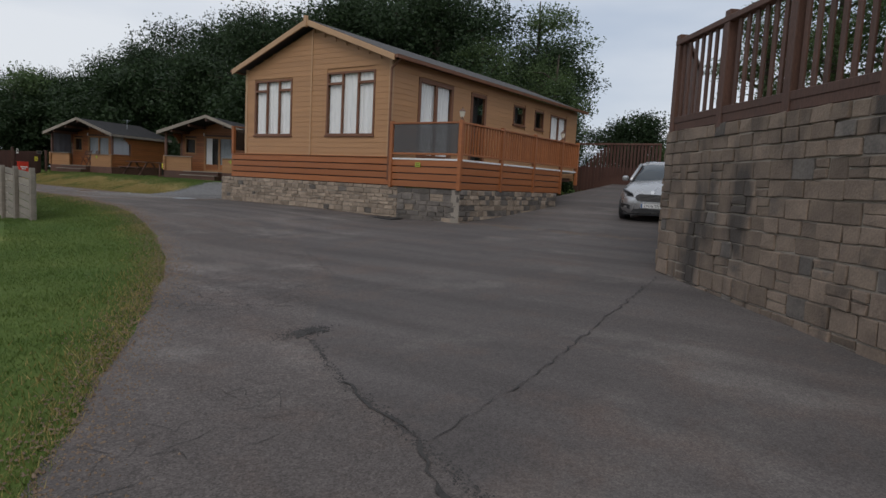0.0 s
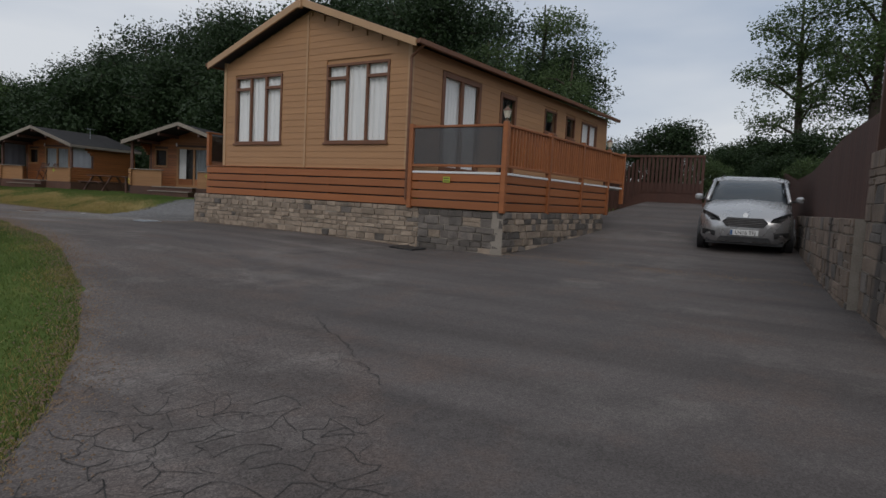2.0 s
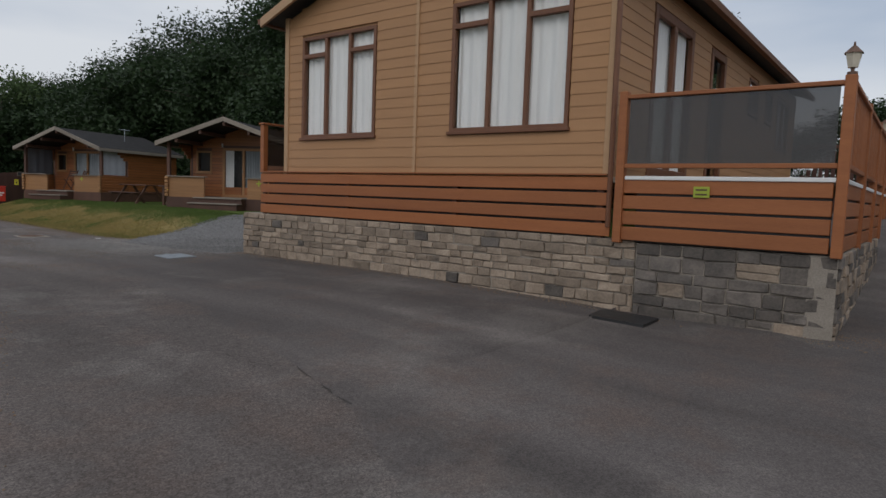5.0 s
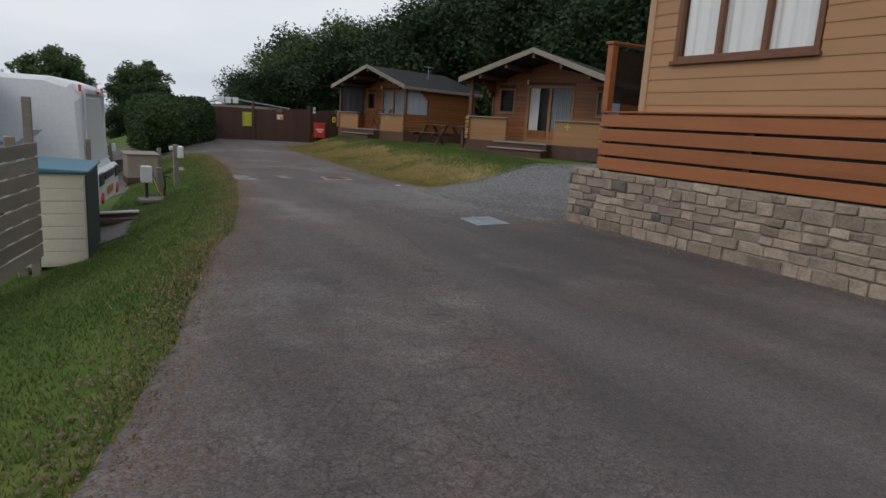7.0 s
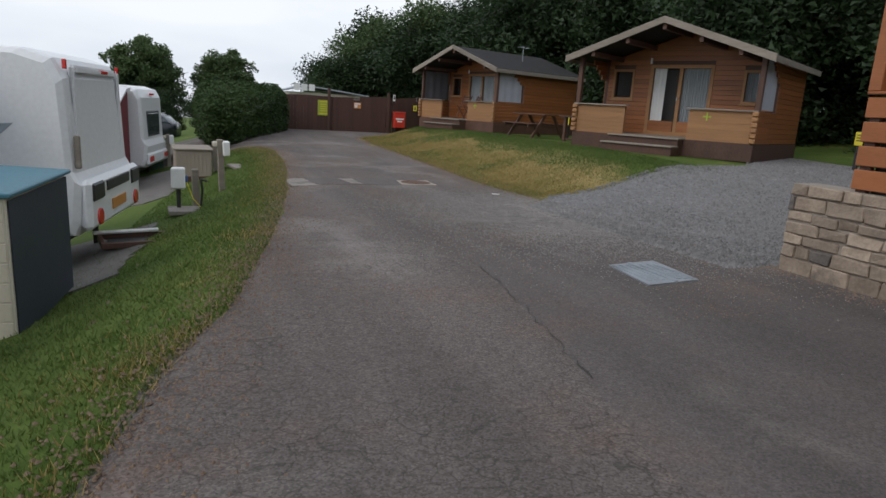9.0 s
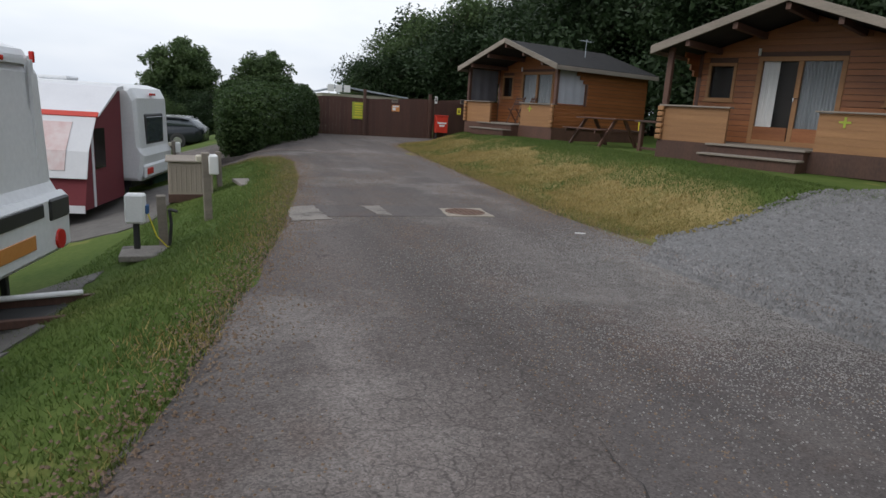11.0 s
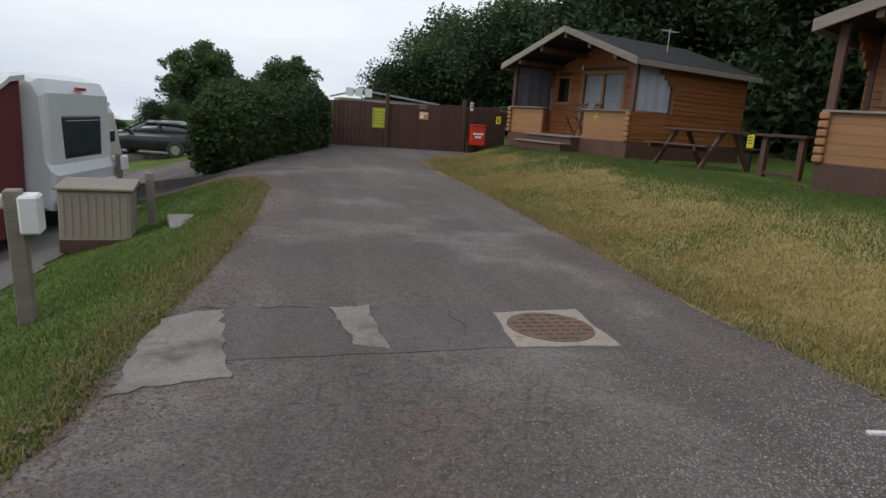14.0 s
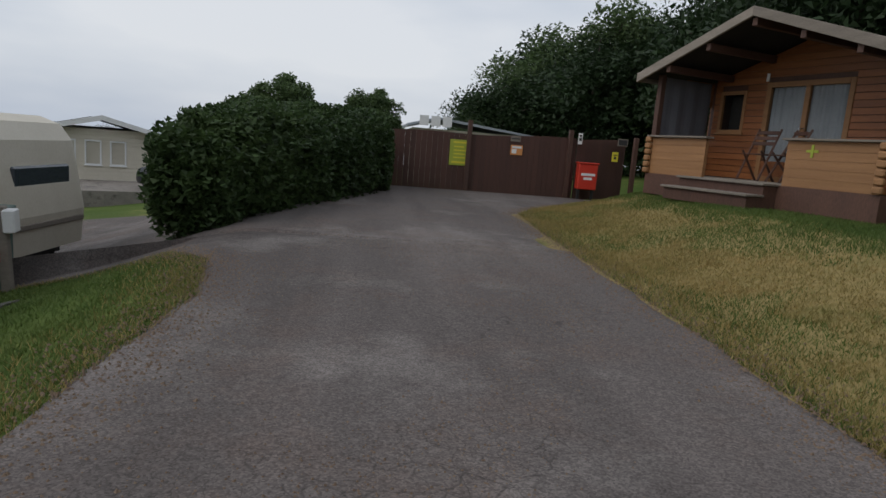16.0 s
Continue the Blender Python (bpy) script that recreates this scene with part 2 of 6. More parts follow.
M_DARKSTONE = mk("dark_stone", (0.075, 0.067, 0.06), (0.18, 0.155, 0.135), 0.9, 5, 35, 0.7, vary=0.3, mix=0.4)
M_BLOCK = mk("walling_block", (0.135, 0.10, 0.078), (0.25, 0.19, 0.143), 0.92, 4, 45, 0.9, vary=0.22, spots=((0.10, 0.085, 0.072), 1.6, 0.58), mix=0.4, streaks=((0.045, 0.04, 0.037), (1.6, 1.6, 0.45), 0.53))
M_MORTAR = mk("mortar", (0.23, 0.20, 0.165), (0.34, 0.30, 0.255), 0.95, 6, 60, 0.5)
M_LOG = mk("varnished_log", (0.20, 0.066, 0.02), (0.33, 0.125, 0.042), 0.5, 2.0, 25, 0.25, vary=0.16, stretch=(0.5, 0.5, 7))
M_PALE = mk("pale_plank", (0.26, 0.128, 0.052), (0.36, 0.188, 0.08), 0.6, 2.0, 28, 0.25, vary=0.1, stretch=(0.5, 0.5, 7))
M_DARKWOOD = mk("dark_stained_wood", (0.062, 0.03, 0.021), (0.115, 0.056, 0.038), 0.65, 3, 40, 0.3, vary=0.2, stretch=(1, 1, 0.4))
M_GREYWOOD = mk("weathered_wood", (0.18, 0.155, 0.125), (0.29, 0.25, 0.21), 0.85, 3, 45, 0.4, vary=0.15, stretch=(0.6, 0.6, 4))
M_FENCE = mk("brown_painted_fence", (0.055, 0.024, 0.017), (0.085, 0.038, 0.027), 0.7, 1.5, 30, 0.25, vary=0.12, stretch=(3, 3, 0.4))
M_FELT = mk("roof_felt", (0.02, 0.02, 0.021), (0.045, 0.043, 0.043), 0.95, 2, 80, 0.4, spec=0.2)
M_CURTAIN = mk("white_curtain", (0.84, 0.85, 0.84), (0.9, 0.9, 0.89), 0.9, 4, 60, 0)
M_ROOMSHADE = mk("room_shade", (0.03, 0.028, 0.026), (0.05, 0.045, 0.04), 0.9, 2, 20, 0)
M_GLASS = glassy("window_glass", (0.05, 0.06, 0.065), 0.03, 0.1)
M_SMOKE = glassy("smoked_glass", (0.03, 0.027, 0.025), 0.12, 0.72)
M_WHITE = mk("white_gelcoat", (0.66, 0.67, 0.68), (0.76, 0.77, 0.78), 0.35, 1, 20, 0.03)
M_CREAM = mk("cream_plastic", (0.56, 0.51, 0.41), (0.64, 0.59, 0.49), 0.55, 2, 30, 0.1)
M_TAUPE = mk("taupe_plastic", (0.26, 0.215, 0.175), (0.33, 0.28, 0.23), 0.6, 2, 40, 0.1)
M_NAVY = mk("dark_navy_plastic", (0.022, 0.03, 0.048), (0.04, 0.05, 0.07), 0.55, 3, 40, 0.15)
M_TEAL = mk("teal_lid", (0.045, 0.14, 0.19), (0.07, 0.2, 0.26), 0.5, 2, 30, 0.1)
M_BLUE = mk("blue_canvas", (0.03, 0.09, 0.22), (0.05, 0.13, 0.3), 0.8, 2, 60, 0.1)
M_MAROON = mk("maroon_canvas", (0.13, 0.02, 0.026), (0.18, 0.032, 0.04), 0.85, 2, 70, 0.15)
M_CANVAS = mk("pale_canvas", (0.6, 0.6, 0.62), (0.7, 0.7, 0.72), 0.8, 2, 60, 0.1)
M_PINK = mk("pink_checked_curtain", (0.55, 0.36, 0.35), (0.66, 0.58, 0.57), 0.5, 2.5, 9, 0)
M_RED = mk("red_paint", (0.5, 0.03, 0.018), (0.6, 0.05, 0.025), 0.45, 3, 40, 0.05)
M_REDLENS = mk("red_lens", (0.5, 0.025, 0.02), (0.6, 0.04, 0.03), 0.15, 5, 40, 0)
M_AMBER = mk("amber_plate", (0.55, 0.22, 0.05), (0.6, 0.27, 0.08), 0.4, 5, 40, 0)
M_YELLOW = mk("yellow_sign", (0.62, 0.52, 0.03), (0.7, 0.6, 0.05), 0.5, 4, 40, 0)
M_LIME = mk("lime_sign", (0.30, 0.36, 0.03), (0.36, 0.42, 0.05), 0.5, 4, 40, 0)
M_ORSIGN = mk("orange_sign", (0.6, 0.24, 0.07), (0.68, 0.3, 0.1), 0.5, 4, 40, 0)
M_GREENP = mk("green_plastic", (0.03, 0.08, 0.06), (0.045, 0.1, 0.075), 0.5, 3, 40, 0.1)
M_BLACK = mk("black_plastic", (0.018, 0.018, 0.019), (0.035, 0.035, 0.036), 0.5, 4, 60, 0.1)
M_RUBBER = mk("tyre_rubber", (0.016, 0.016, 0.016), (0.03, 0.03, 0.03), 0.85, 6, 80, 0.2)
M_SILVER = mk("silver_car_paint", (0.42, 0.42, 0.425), (0.48, 0.48, 0.485), 0.28, 2, 500, 0, metal=0.7)
M_DKCAR = mk("dark_car_paint", (0.02, 0.024, 0.03), (0.03, 0.034, 0.04), 0.2, 2, 300, 0, metal=0.3)
M_CHROME = mk("chrome", (0.6, 0.6, 0.6), (0.7, 0.7, 0.7), 0.15, 4, 60, 0, metal=1.0)
# bluish base colour holds some of the pale sky a windscreen reflects
M_CARGLASS = glassy("tinted_car_glass", (0.05, 0.062, 0.072), 0.03, 0.95)
M_HEADLAMP = glassy("headlamp_glass", (0.16, 0.165, 0.17), 0.12, 1.0)
M_GALV = mk("galvanised_steel", (0.30, 0.33, 0.36), (0.44, 0.48, 0.52), 0.4, 6, 60, 0.3, metal=0.55)
M_IRON = mk("rusty_iron", (0.11, 0.065, 0.045), (0.19, 0.115, 0.085), 0.85, 8, 60, 0.6)
M_CONCRETE = mk("concrete", (0.165, 0.148, 0.13), (0.28, 0.25, 0.22), 0.9, 4, 50, 0.5, spots=((0.11, 0.097, 0.085), 2.6, 0.52))
M_COLLAR = mk("pale_collar", (0.25, 0.215, 0.17), (0.37, 0.325, 0.265), 0.9, 5, 50, 0.5, spots=((0.15, 0.125, 0.1), 5, 0.6))
# cloth behind cabin panes whose grey imitates the sky reflected in them
M_SKYCLOTH = mk("sky_reflection_cloth", (0.24, 0.27, 0.29), (0.33, 0.36, 0.38), 0.9, 3, 60, 0)
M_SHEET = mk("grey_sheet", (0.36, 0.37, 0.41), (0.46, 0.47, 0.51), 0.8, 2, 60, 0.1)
# the same grey sheet with the shade of one porch side put into its colour
M_SHADESHEET = mk("shaded_sheet", (0.10, 0.105, 0.12), (0.15, 0.155, 0.17), 0.8, 2, 60, 0.1)
M_TAR = mk("crack_tar", (0.026, 0.024, 0.023), (0.058, 0.052, 0.048), 0.95, 8, 60, 0.6)
M_BARK = mk("bark", (0.045, 0.035, 0.027), (0.1, 0.08, 0.06), 0.95, 3, 20, 0.8, stretch=(1, 1, 0.25))
M_LEAF = leafy("leaves", (0.016, 0.033, 0.013), (0.038, 0.066, 0.024), 0.2)
M_LEAF2 = leafy("pale_leaves", (0.05, 0.085, 0.032), (0.10, 0.145, 0.052))
M_HEDGE = leafy("hedge_leaves", (0.024, 0.05, 0.016), (0.06, 0.098, 0.028))
M_SOIL = mk("soil", (0.13, 0.085, 0.058), (0.22, 0.16, 0.11), 0.95, 2, 40, 0.6)
M_PAPER = mk("white_paint", (0.7, 0.7, 0.69), (0.78, 0.78, 0.77), 0.55, 4, 40, 0)


# ---- mesh helpers ----
def add_box(bm, x0, x1, y0, y1, z0, z1, m=None):
    c = [bm.verts.new((x, y, z)) for x in (x0, x1) for y in (y0, y1) for z in (z0, z1)]
    if m is not None:
        for v in c:
            v.co = m @ v.co
    for f in ((0, 1, 3, 2), (4, 6, 7, 5), (0, 4, 5, 1), (2, 3, 7, 6), (0, 2, 6, 4), (1, 5, 7, 3)):
        bm.faces.new([c[i] for i in f])
    return c


def finish(name, bm, mat, smooth=False, bevel=0.0, segs=1):
    if bevel:
        bmesh.ops.bevel(bm, geom=list(bm.edges), offset=bevel, segments=segs, affect="EDGES", clamp_overlap=True)
    me = bpy.data.meshes.new(name)
    bm.normal_update()
    bm.to_mesh(me)
    bm.free()
    for mt in mat if isinstance(mat, (list, tuple)) else (mat,):
        me.materials.append(mt)
    if smooth:
        me.polygons.foreach_set("use_smooth", [True] * len(me.polygons))
    return me


def part(name, bm, mat, parent, label="", smooth=False, bevel=0.0, segs=1):
    ob = new(name, finish(name, bm, mat, smooth, bevel, segs))
    ob.parent = parent
    return tagged(ob, label)


def boxpart(name, parent, mat, x0, x1, y0, y1, z0, z1, label="", bevel=0.006, m=None):
    bm = bmesh.new()
    add_box(bm, min(x0, x1), max(x0, x1), min(y0, y1), max(y0, y1), min(z0, z1), max(z0, z1), m)
    return part(name, bm, mat, parent, label, bevel=bevel)


def thing(name, x, y, z, rz=0.0, label="", category="", group="", kind=""):
    ob = new(name)
    ob.empty_display_size = 0.3
    ob.matrix_basis = pose(x, y, z, 0, 0, rz)
    return tagged(ob, label, category, group, kind)


def add_tube(bm, a, b, r0, r1=None, n=10, caps=True):
    a, b = Vector(a), Vector(b)
    r1 = r0 if r1 is None else r1
    q = (b - a).to_track_quat("Z", "Y")
    rings = []
    for p, r in ((a, r0), (b, r1)):
        rings.append([bm.verts.new(p + q @ Vector((r * math.cos(2 * math.pi * i / n), r * math.sin(2 * math.pi * i / n), 0))) for i in range(n)])
    for i in range(n):
        bm.faces.new((rings[0][i], rings[0][(i + 1) % n], rings[1][(i + 1) % n], rings[1][i]))
    if caps:
        bm.faces.new(rings[0][::-1])
        bm.faces.new(rings[1])


def add_path_tube(bm, pts, r, n=8):
    for a, b in zip(pts, pts[1:]):
        add_tube(bm, a, b, r, r, n)


def tubepart(name, parent, mat, a, b, r0, r1=None, n=12, label=""):
    bm = bmesh.new()
    add_tube(bm, a, b, r0, r1, n)
    return part(name, bm, mat, parent, label, smooth=False)


def lofted(bm, rings, closed=True, caps=True):
    """Skin a list of rings (lists of points) with quads."""
    vs = [[bm.verts.new(p) for p in r] for r in rings]
    n = len(vs[0])
    for a, b in zip(vs, vs[1:]):
        for i in range(n if closed else n - 1):
            bm.faces.new((a[i], a[(i + 1) % n], b[(i + 1) % n], b[i]))
    if caps:
        bm.faces.new(vs[0][::-1])
        bm.faces.new(vs[-1])
    return vs


def prism(bm, outline, axis, t0, t1):
    """Extrude an outline (pairs) along an axis; axis x: pairs are (y, z); y: (x, z); z: (x, y)."""
    def at(u, v, t):
        return (t, u, v) if axis == "x" else (u, t, v) if axis == "y" else (u, v, t)
    lofted(bm, [[at(u, v, t) for u, v in outline] for t in (t0, t1)])
    bmesh.ops.recalc_face_normals(bm, faces=bm.faces)


def lettering(name, text, size, m, mat, parent, label="", depth=0.002):
    cu = bpy.data.curves.new(name, "FONT")
    cu.body, cu.size, cu.align_x, cu.align_y, cu.extrude = text, size, "CENTER", "CENTER", depth
    tmp = new("tmp_text", cu)
    bpy.context.view_layer.update()
    me = bpy.data.meshes.new_from_object(tmp)
    bpy.data.objects.remove(tmp)
    me.materials.clear()
    me.materials.append(mat)
    ob = new(name, me)
    ob.parent = parent
    ob.matrix_basis = m
    return tagged(ob, label)


def interp(x, xs, ys):
    return float(np.interp(x, xs, ys))


def smooth01(t):
    t = min(1.0, max(0.0, t))
    return t * t * (3 - 2 * t)


# ---- the ground ----
def road_left(y):
    return interp(y, (-14, -4, 0, 2.1, 5.35, 7, 9, 11.2, 13.3, 16, 17, 19.4, 22.4, 25.2, 27.3, 30, 31.3, 32.3, 33.0, 33.4, 60),
                  (-14, -6.5, -2.1, -0.63, 1.77, 2.8, 3.8, 4.65, 5.36, 5.95, 6.3, 6.78, 7.25, 7.56, 7.74, 7.85, 7.6, 6.9, 4.5, -14, -14))


def road_right(y):
    return interp(y, (9.6, 9.61, 17, 20.5, 21.8, 23.1, 25, 27, 30, 34.3, 37.2, 38.5, 39.6, 42.9), (26, 11.35, 11.35, 11.2, 11.05, 10.97, 11.1, 11.25, 11.45, 11.65, 11.9, 12.5, 13.3, 15.6))


def seam(y):
    """Where the newer surface of the drive meets the old lane."""
    return interp(y, (-14, -1.5, 0.35, 1.38, 2.38, 4.19, 6.18, 8.71, 9.45, 10.42, 15.36, 16.0, 16.96, 17.93, 19.5), (-3, -0.7, 0.21, 0.67, 1.3, 3.42, 4.72, 6.02, 6.48, 6.79, 7.88, 8.02, 8.17, 8.3, 11.0))


def height(x, y):
    base = interp(y, (-14, 0, 6, 10, 13, 17, 20, 24.6, 30, 36, 43, 60, 120, 1500), (-0.15, 0.0, 0.14, 0.36, 0.42, 0.42, 0.37, 0.33, 0.31, 0.32, 0.34, 0.0, -3, -6))
    drive = interp(x, (-14, -1.6, 3, 6.4, 10.9, 12.8, 17, 25, 60), (-0.15, 0, 0.1, 0.22, 0.35, 0.46, 0.8, 1.7, 2.8))
    z = drive + (base - drive) * smooth01((y - 6.5) / 5.0) if x < 11 else drive + (base - drive) * smooth01((y - 8.5) / 2.0)
    # the bank under the cabins, rising from the road's far edge
    if y > 16:
        e = road_right(min(y, 42.9))
        rise = interp(y, (16, 20, 22, 25, 34, 38, 42, 60), (0.15, 0.25, 0.5, 0.6, 0.62, 0.6, 0.4, 0.9))
        run = interp(y, (16, 21, 23, 34, 38, 42), (6.5, 6.0, 2.8, 2.6, 2.8, 3.2))
        z += rise * smooth01((x - e) / run) + 0.05 * max(0.0, min(x, 60) - 20)
    # the pitches lie lower than the road
    if y > 7:
        d = interp(road_left(min(y, 31)) - x, (0, 0.5, 1.0, 1.6, 2.5, 4, 8, 18, 68), (0, 0.1, 0.3, 0.52, 0.78, 1.2, 1.75, 2.1, 2.4))
        k = smooth01((y - 8) / 12.0)
        z -= d * k
    far = math.hypot(x - 10, y - 20) - 75
    if far > 0:
        z -= 0.03 * min(far, 1500)
    return z


def grid_xs():
    xs = [-1500, -700, -300, -150, -80, -50, -35, -25, -18]
    xs += list(np.arange(-13, 27.01, 0.4))
    return np.array(xs + [30, 35, 42, 50, 65, 90, 150, 300, 700, 1500])


def grid_ys():
    return np.array([-1500, -600, -250, -120, -60, -35, -24, -18] + list(np.arange(-14, 50.01, 0.4)) + [53, 57, 62, 70, 85, 110, 160, 300, 700, 1500])


def build_ground():
    xs, ys = grid_xs(), grid_ys()
    verts = [(x, y, height(x, y) + 0.012 * noise.noise(Vector((x * 1.3, y * 1.3, 0))) - (0.2 if 10.2 < x < 12.5 and 7.3 < y < 10.7 else 0.03 if road_left(y) + 0.25 < x < road_right(y) - 0.25 and -14 < y < 46.4 else 0.0)) for y in ys for x in xs]
    n = len(xs)
    faces = [(j * n + i, j * n + i + 1, (j + 1) * n + i + 1, (j + 1) * n + i) for j in range(len(ys) - 1) for i in range(n - 1)]
    me = bpy.data.meshes.new("ground")
    me.from_pydata(verts, [], faces)
    me.materials.append(M_GRASS)
    dry = me.attributes.new("dry", "FLOAT", "POINT")
    dry.data.foreach_set("value", [0.74 * smooth01((y - 21) / 1.5) * smooth01((43 - y) / 2) * smooth01((x - road_right(y) + 0.6) / 0.5) * smooth01((3.1 - x + road_right(y)) / 1.4) for x, y, z in verts])
    me.polygons.foreach_set("use_smooth", [True] * len(me.polygons))
    tagged(new("ground", me), "mown lawn with dry yellow patches and worn edges", "ground", kind="structure")
    # the road and the drive, laid over the ground with a ragged edge
    verts, faces = [], []
    rows = list(np.arange(-14, 9.6, 0.3)) + [9.6, 9.61] + list(np.arange(9.9, 42.9, 0.3))
    k, half = 60, 30
    for y in rows:
        a = road_left(y) + 0.17 * noise.noise(Vector((y * 1.1, 3.1, 0))) + 0.07 * noise.noise(Vector((y * 6.1, 1, 0)))
        b = road_right(y) + (0.14 * noise.noise(Vector((y * 1.2, 9.1, 0))) + 0.07 * noise.noise(Vector((y * 4.1, 2, 0))) if y > 20.5 else 0.0) + 0.03 * noise.noise(Vector((y * 5.3, 7, 0)))
        s = min(b - 0.15, max(a + 0.15, seam(y) + 0.03 * noise.noise(Vector((y * 3.3, 5, 0))))) if y < 19.5 else a + (b - a) * 0.5
        for i in range(k + 1):
            x = a + (s - a) * i / half if i <= half else s + (b - s) * (i - half) / (k - half)
            edge = min(1.0, i / 2.0, (k - i) / 2.0)
            verts.append((x, y, height(x, y) + 0.018 * edge - 0.012 * (1 - edge)))
    for j in range(len(rows) - 1):
        for i in range(k):
            q = j * (k + 1) + i
            faces.append((q, q + 1, q + k + 2, q + k + 1))
    me = bpy.data.meshes.new("road")
    me.from_pydata(verts, [], faces)
    me.materials.append(M_ASPHALT)
    me.materials.append(M_NEWASPHALT)
    me.polygons.foreach_set("material_index", [1 if q % k >= half and rows[q // k] < 19.3 else 0 for q in range(len(faces))])
    me.polygons.foreach_set("use_smooth", [True] * len(me.polygons))
    ob = tagged(new("road", me), "worn grey asphalt lane with cracks and patches", "road", kind="structure")
    return ob


road = build_ground()


# ---- walls of stone pieces ----
def stone_wall(parent, length, z_of, top, rows_h, len_lo, len_hi, depth, mat_of, name="stone", seed=1, rough=0.012):
    """Courses of separate stones along local x from 0 to length, proud of a mortar backing; z_of(x): the ground, top: the wall's top."""
    rng = random.Random(seed)
    lowest = min(z_of(length * i / 10) for i in range(11)) - 0.12
    z = top
    course = 0
    while z > lowest:
        h = rng.uniform(*rows_h)
        x = -rng.uniform(0, len_lo) if course % 2 else 0.0
        while x < length - 0.01:
            w = rng.uniform(len_lo, len_hi)
            a, b = max(0.0, x), min(length, x + w)
            if length - b < len_lo * 0.4:
                b = length
            x = b
            if b - a < 0.05 or z < z_of((a + b) / 2) - 0.1:
                continue
            bm = bmesh.new()
            out = rng.uniform(0.012, 0.035)
            g = 0.007
            pieces = [(z - h, z)] if h < 0.17 or rng.random() < 0.82 else [(z - h, z - h * 0.5), (z - h * 0.5, z)]
            for lo, hi in pieces:
                c = add_box(bm, a + g, b - g, -out, 0.02, lo + g, hi - g)
                for v in c:
                    if v.co.y < 0:
                        v.co += Vector((rng.uniform(-rough, rough), rng.uniform(-rough, rough), rng.uniform(-rough, rough)))
            part(name, bm, mat_of(rng, a, z), parent, bevel=0.008)
        z -= h
        course += 1
    bm = bmesh.new()
    add_box(bm, 0, length, 0.0, depth, lowest - 0.1, top - 0.004)
    part("core", bm, M_MORTAR, parent, "grey mortar backing")


def courses(parent, mat, u0, u1, z0, z1, h, holes, limit=None, name="board", thick=0.022, lap=0.008, gap=0.0, flip=1):
    """Horizontal boards along local x from u0 to u1, their face towards -y; holes: (u0, u1, z0, z1); limit(z) gives the span under a gable."""
    z = z0
    while z < z1 - 0.02:
        t = min(z + h, z1)
        a, b = (u0, u1) if limit is None else limit((z + t) / 2)
        cuts = sorted((max(a, q[0]), min(b, q[1])) for q in holes if q[2] < t - 0.01 and q[3] > z + 0.01)
        spans, s = [], a
        for c0, c1 in cuts:
            if c0 - s > 0.02:
                spans.append((s, c0))
            s = max(s, c1)
        if b - s > 0.02:
            spans.append((s, b))
        for c0, c1 in spans:
            bm = bmesh.new()
            prism(bm, [(-thick * flip - lap * flip, z + gap), (0, z + gap), (0, t), (-thick * flip, t), (-thick * flip - lap * flip, z + 0.018)], "x", c0, c1)
            part(name, bm, mat, parent)
        z = t


def window(parent, name, u0, u1, z0, z1, lights, frame_mat=None, wide=0.06, curtain=True, y=0.0, hoppers=(), pane=None):
    """A window in the local xz plane facing -y: frame, sill, lights side by side; hoppers: which lights have a small top light."""
    fm = frame_mat or M_BROWN
    w = part(name, framed(u0, u1, z0, z1, wide, y - 0.045, y + 0.03), fm, parent, bevel=0.006)
    boxpart("sill", w, fm, u0 - 0.03, u1 + 0.03, y - 0.075, y + 0.02, z0 - 0.035, z0 + 0.01)
    step = (u1 - u0 - wide) / lights
    for i in range(1, lights):
        c = u0 + wide / 2 + step * i
        boxpart("mullion", w, fm, c - wide / 2, c + wide / 2, y - 0.04, y + 0.03, z0 + wide * 0.8, z1 - wide * 0.8)
    for i in hoppers:
        a = u0 + wide / 2 + step * i
        boxpart("transom", w, fm, a + wide / 3, a + step - wide / 3, y - 0.05, y + 0.03, z1 - 0.36, z1 - 0.29)
    bm = bmesh.new()
    bm.faces.new([bm.verts.new(q) for q in ((u0 + wide / 2, y, z0 + wide / 2), (u1 - wide / 2, y, z0 + wide / 2), (u1 - wide / 2, y, z1 - wide / 2), (u0 + wide / 2, y, z1 - wide / 2))])
    g = part("pane", bm, pane or M_GLASS, w, "reflecting window glass")
    g.visible_shadow = False
    for f0, f1, cloth in ((0.0, 1.0, M_CURTAIN),) if curtain is True else curtain or ():
        bm = bmesh.new()
        nn = 60
        rng = random.Random(int(u0 * 100 + f0 * 50) + 7)
        ph = rng.random() * 6
        rings = []
        for i in range(nn + 1):
            u = u0 + wide + (u1 - u0 - 2 * wide) * (f0 + (f1 - f0) * i / nn)
            yy = y + 0.06 + 0.016 * math.sin(i * 1.15 + ph + 0.8 * math.sin(i * 0.31)) + 0.004 * rng.random()
            rings.append([(u, yy, z0 + 0.03), (u, yy, z1 - 0.03), (u, yy + 0.004, z1 - 0.03), (u, yy + 0.004, z0 + 0.03)])
        lofted(bm, rings)
        bmesh.ops.recalc_face_normals(bm, faces=bm.faces)
        part("curtain", bm, cloth, w, "hanging white net curtain" if cloth is M_CURTAIN else "grey cloth standing in for reflected sky")
    # a board behind the glass, coloured dark in place of an unlit room's shade
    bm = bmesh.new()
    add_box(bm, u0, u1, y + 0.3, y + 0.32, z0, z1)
    part("backing", bm, M_ROOMSHADE, w, "dark board standing for the unlit room")
    return w


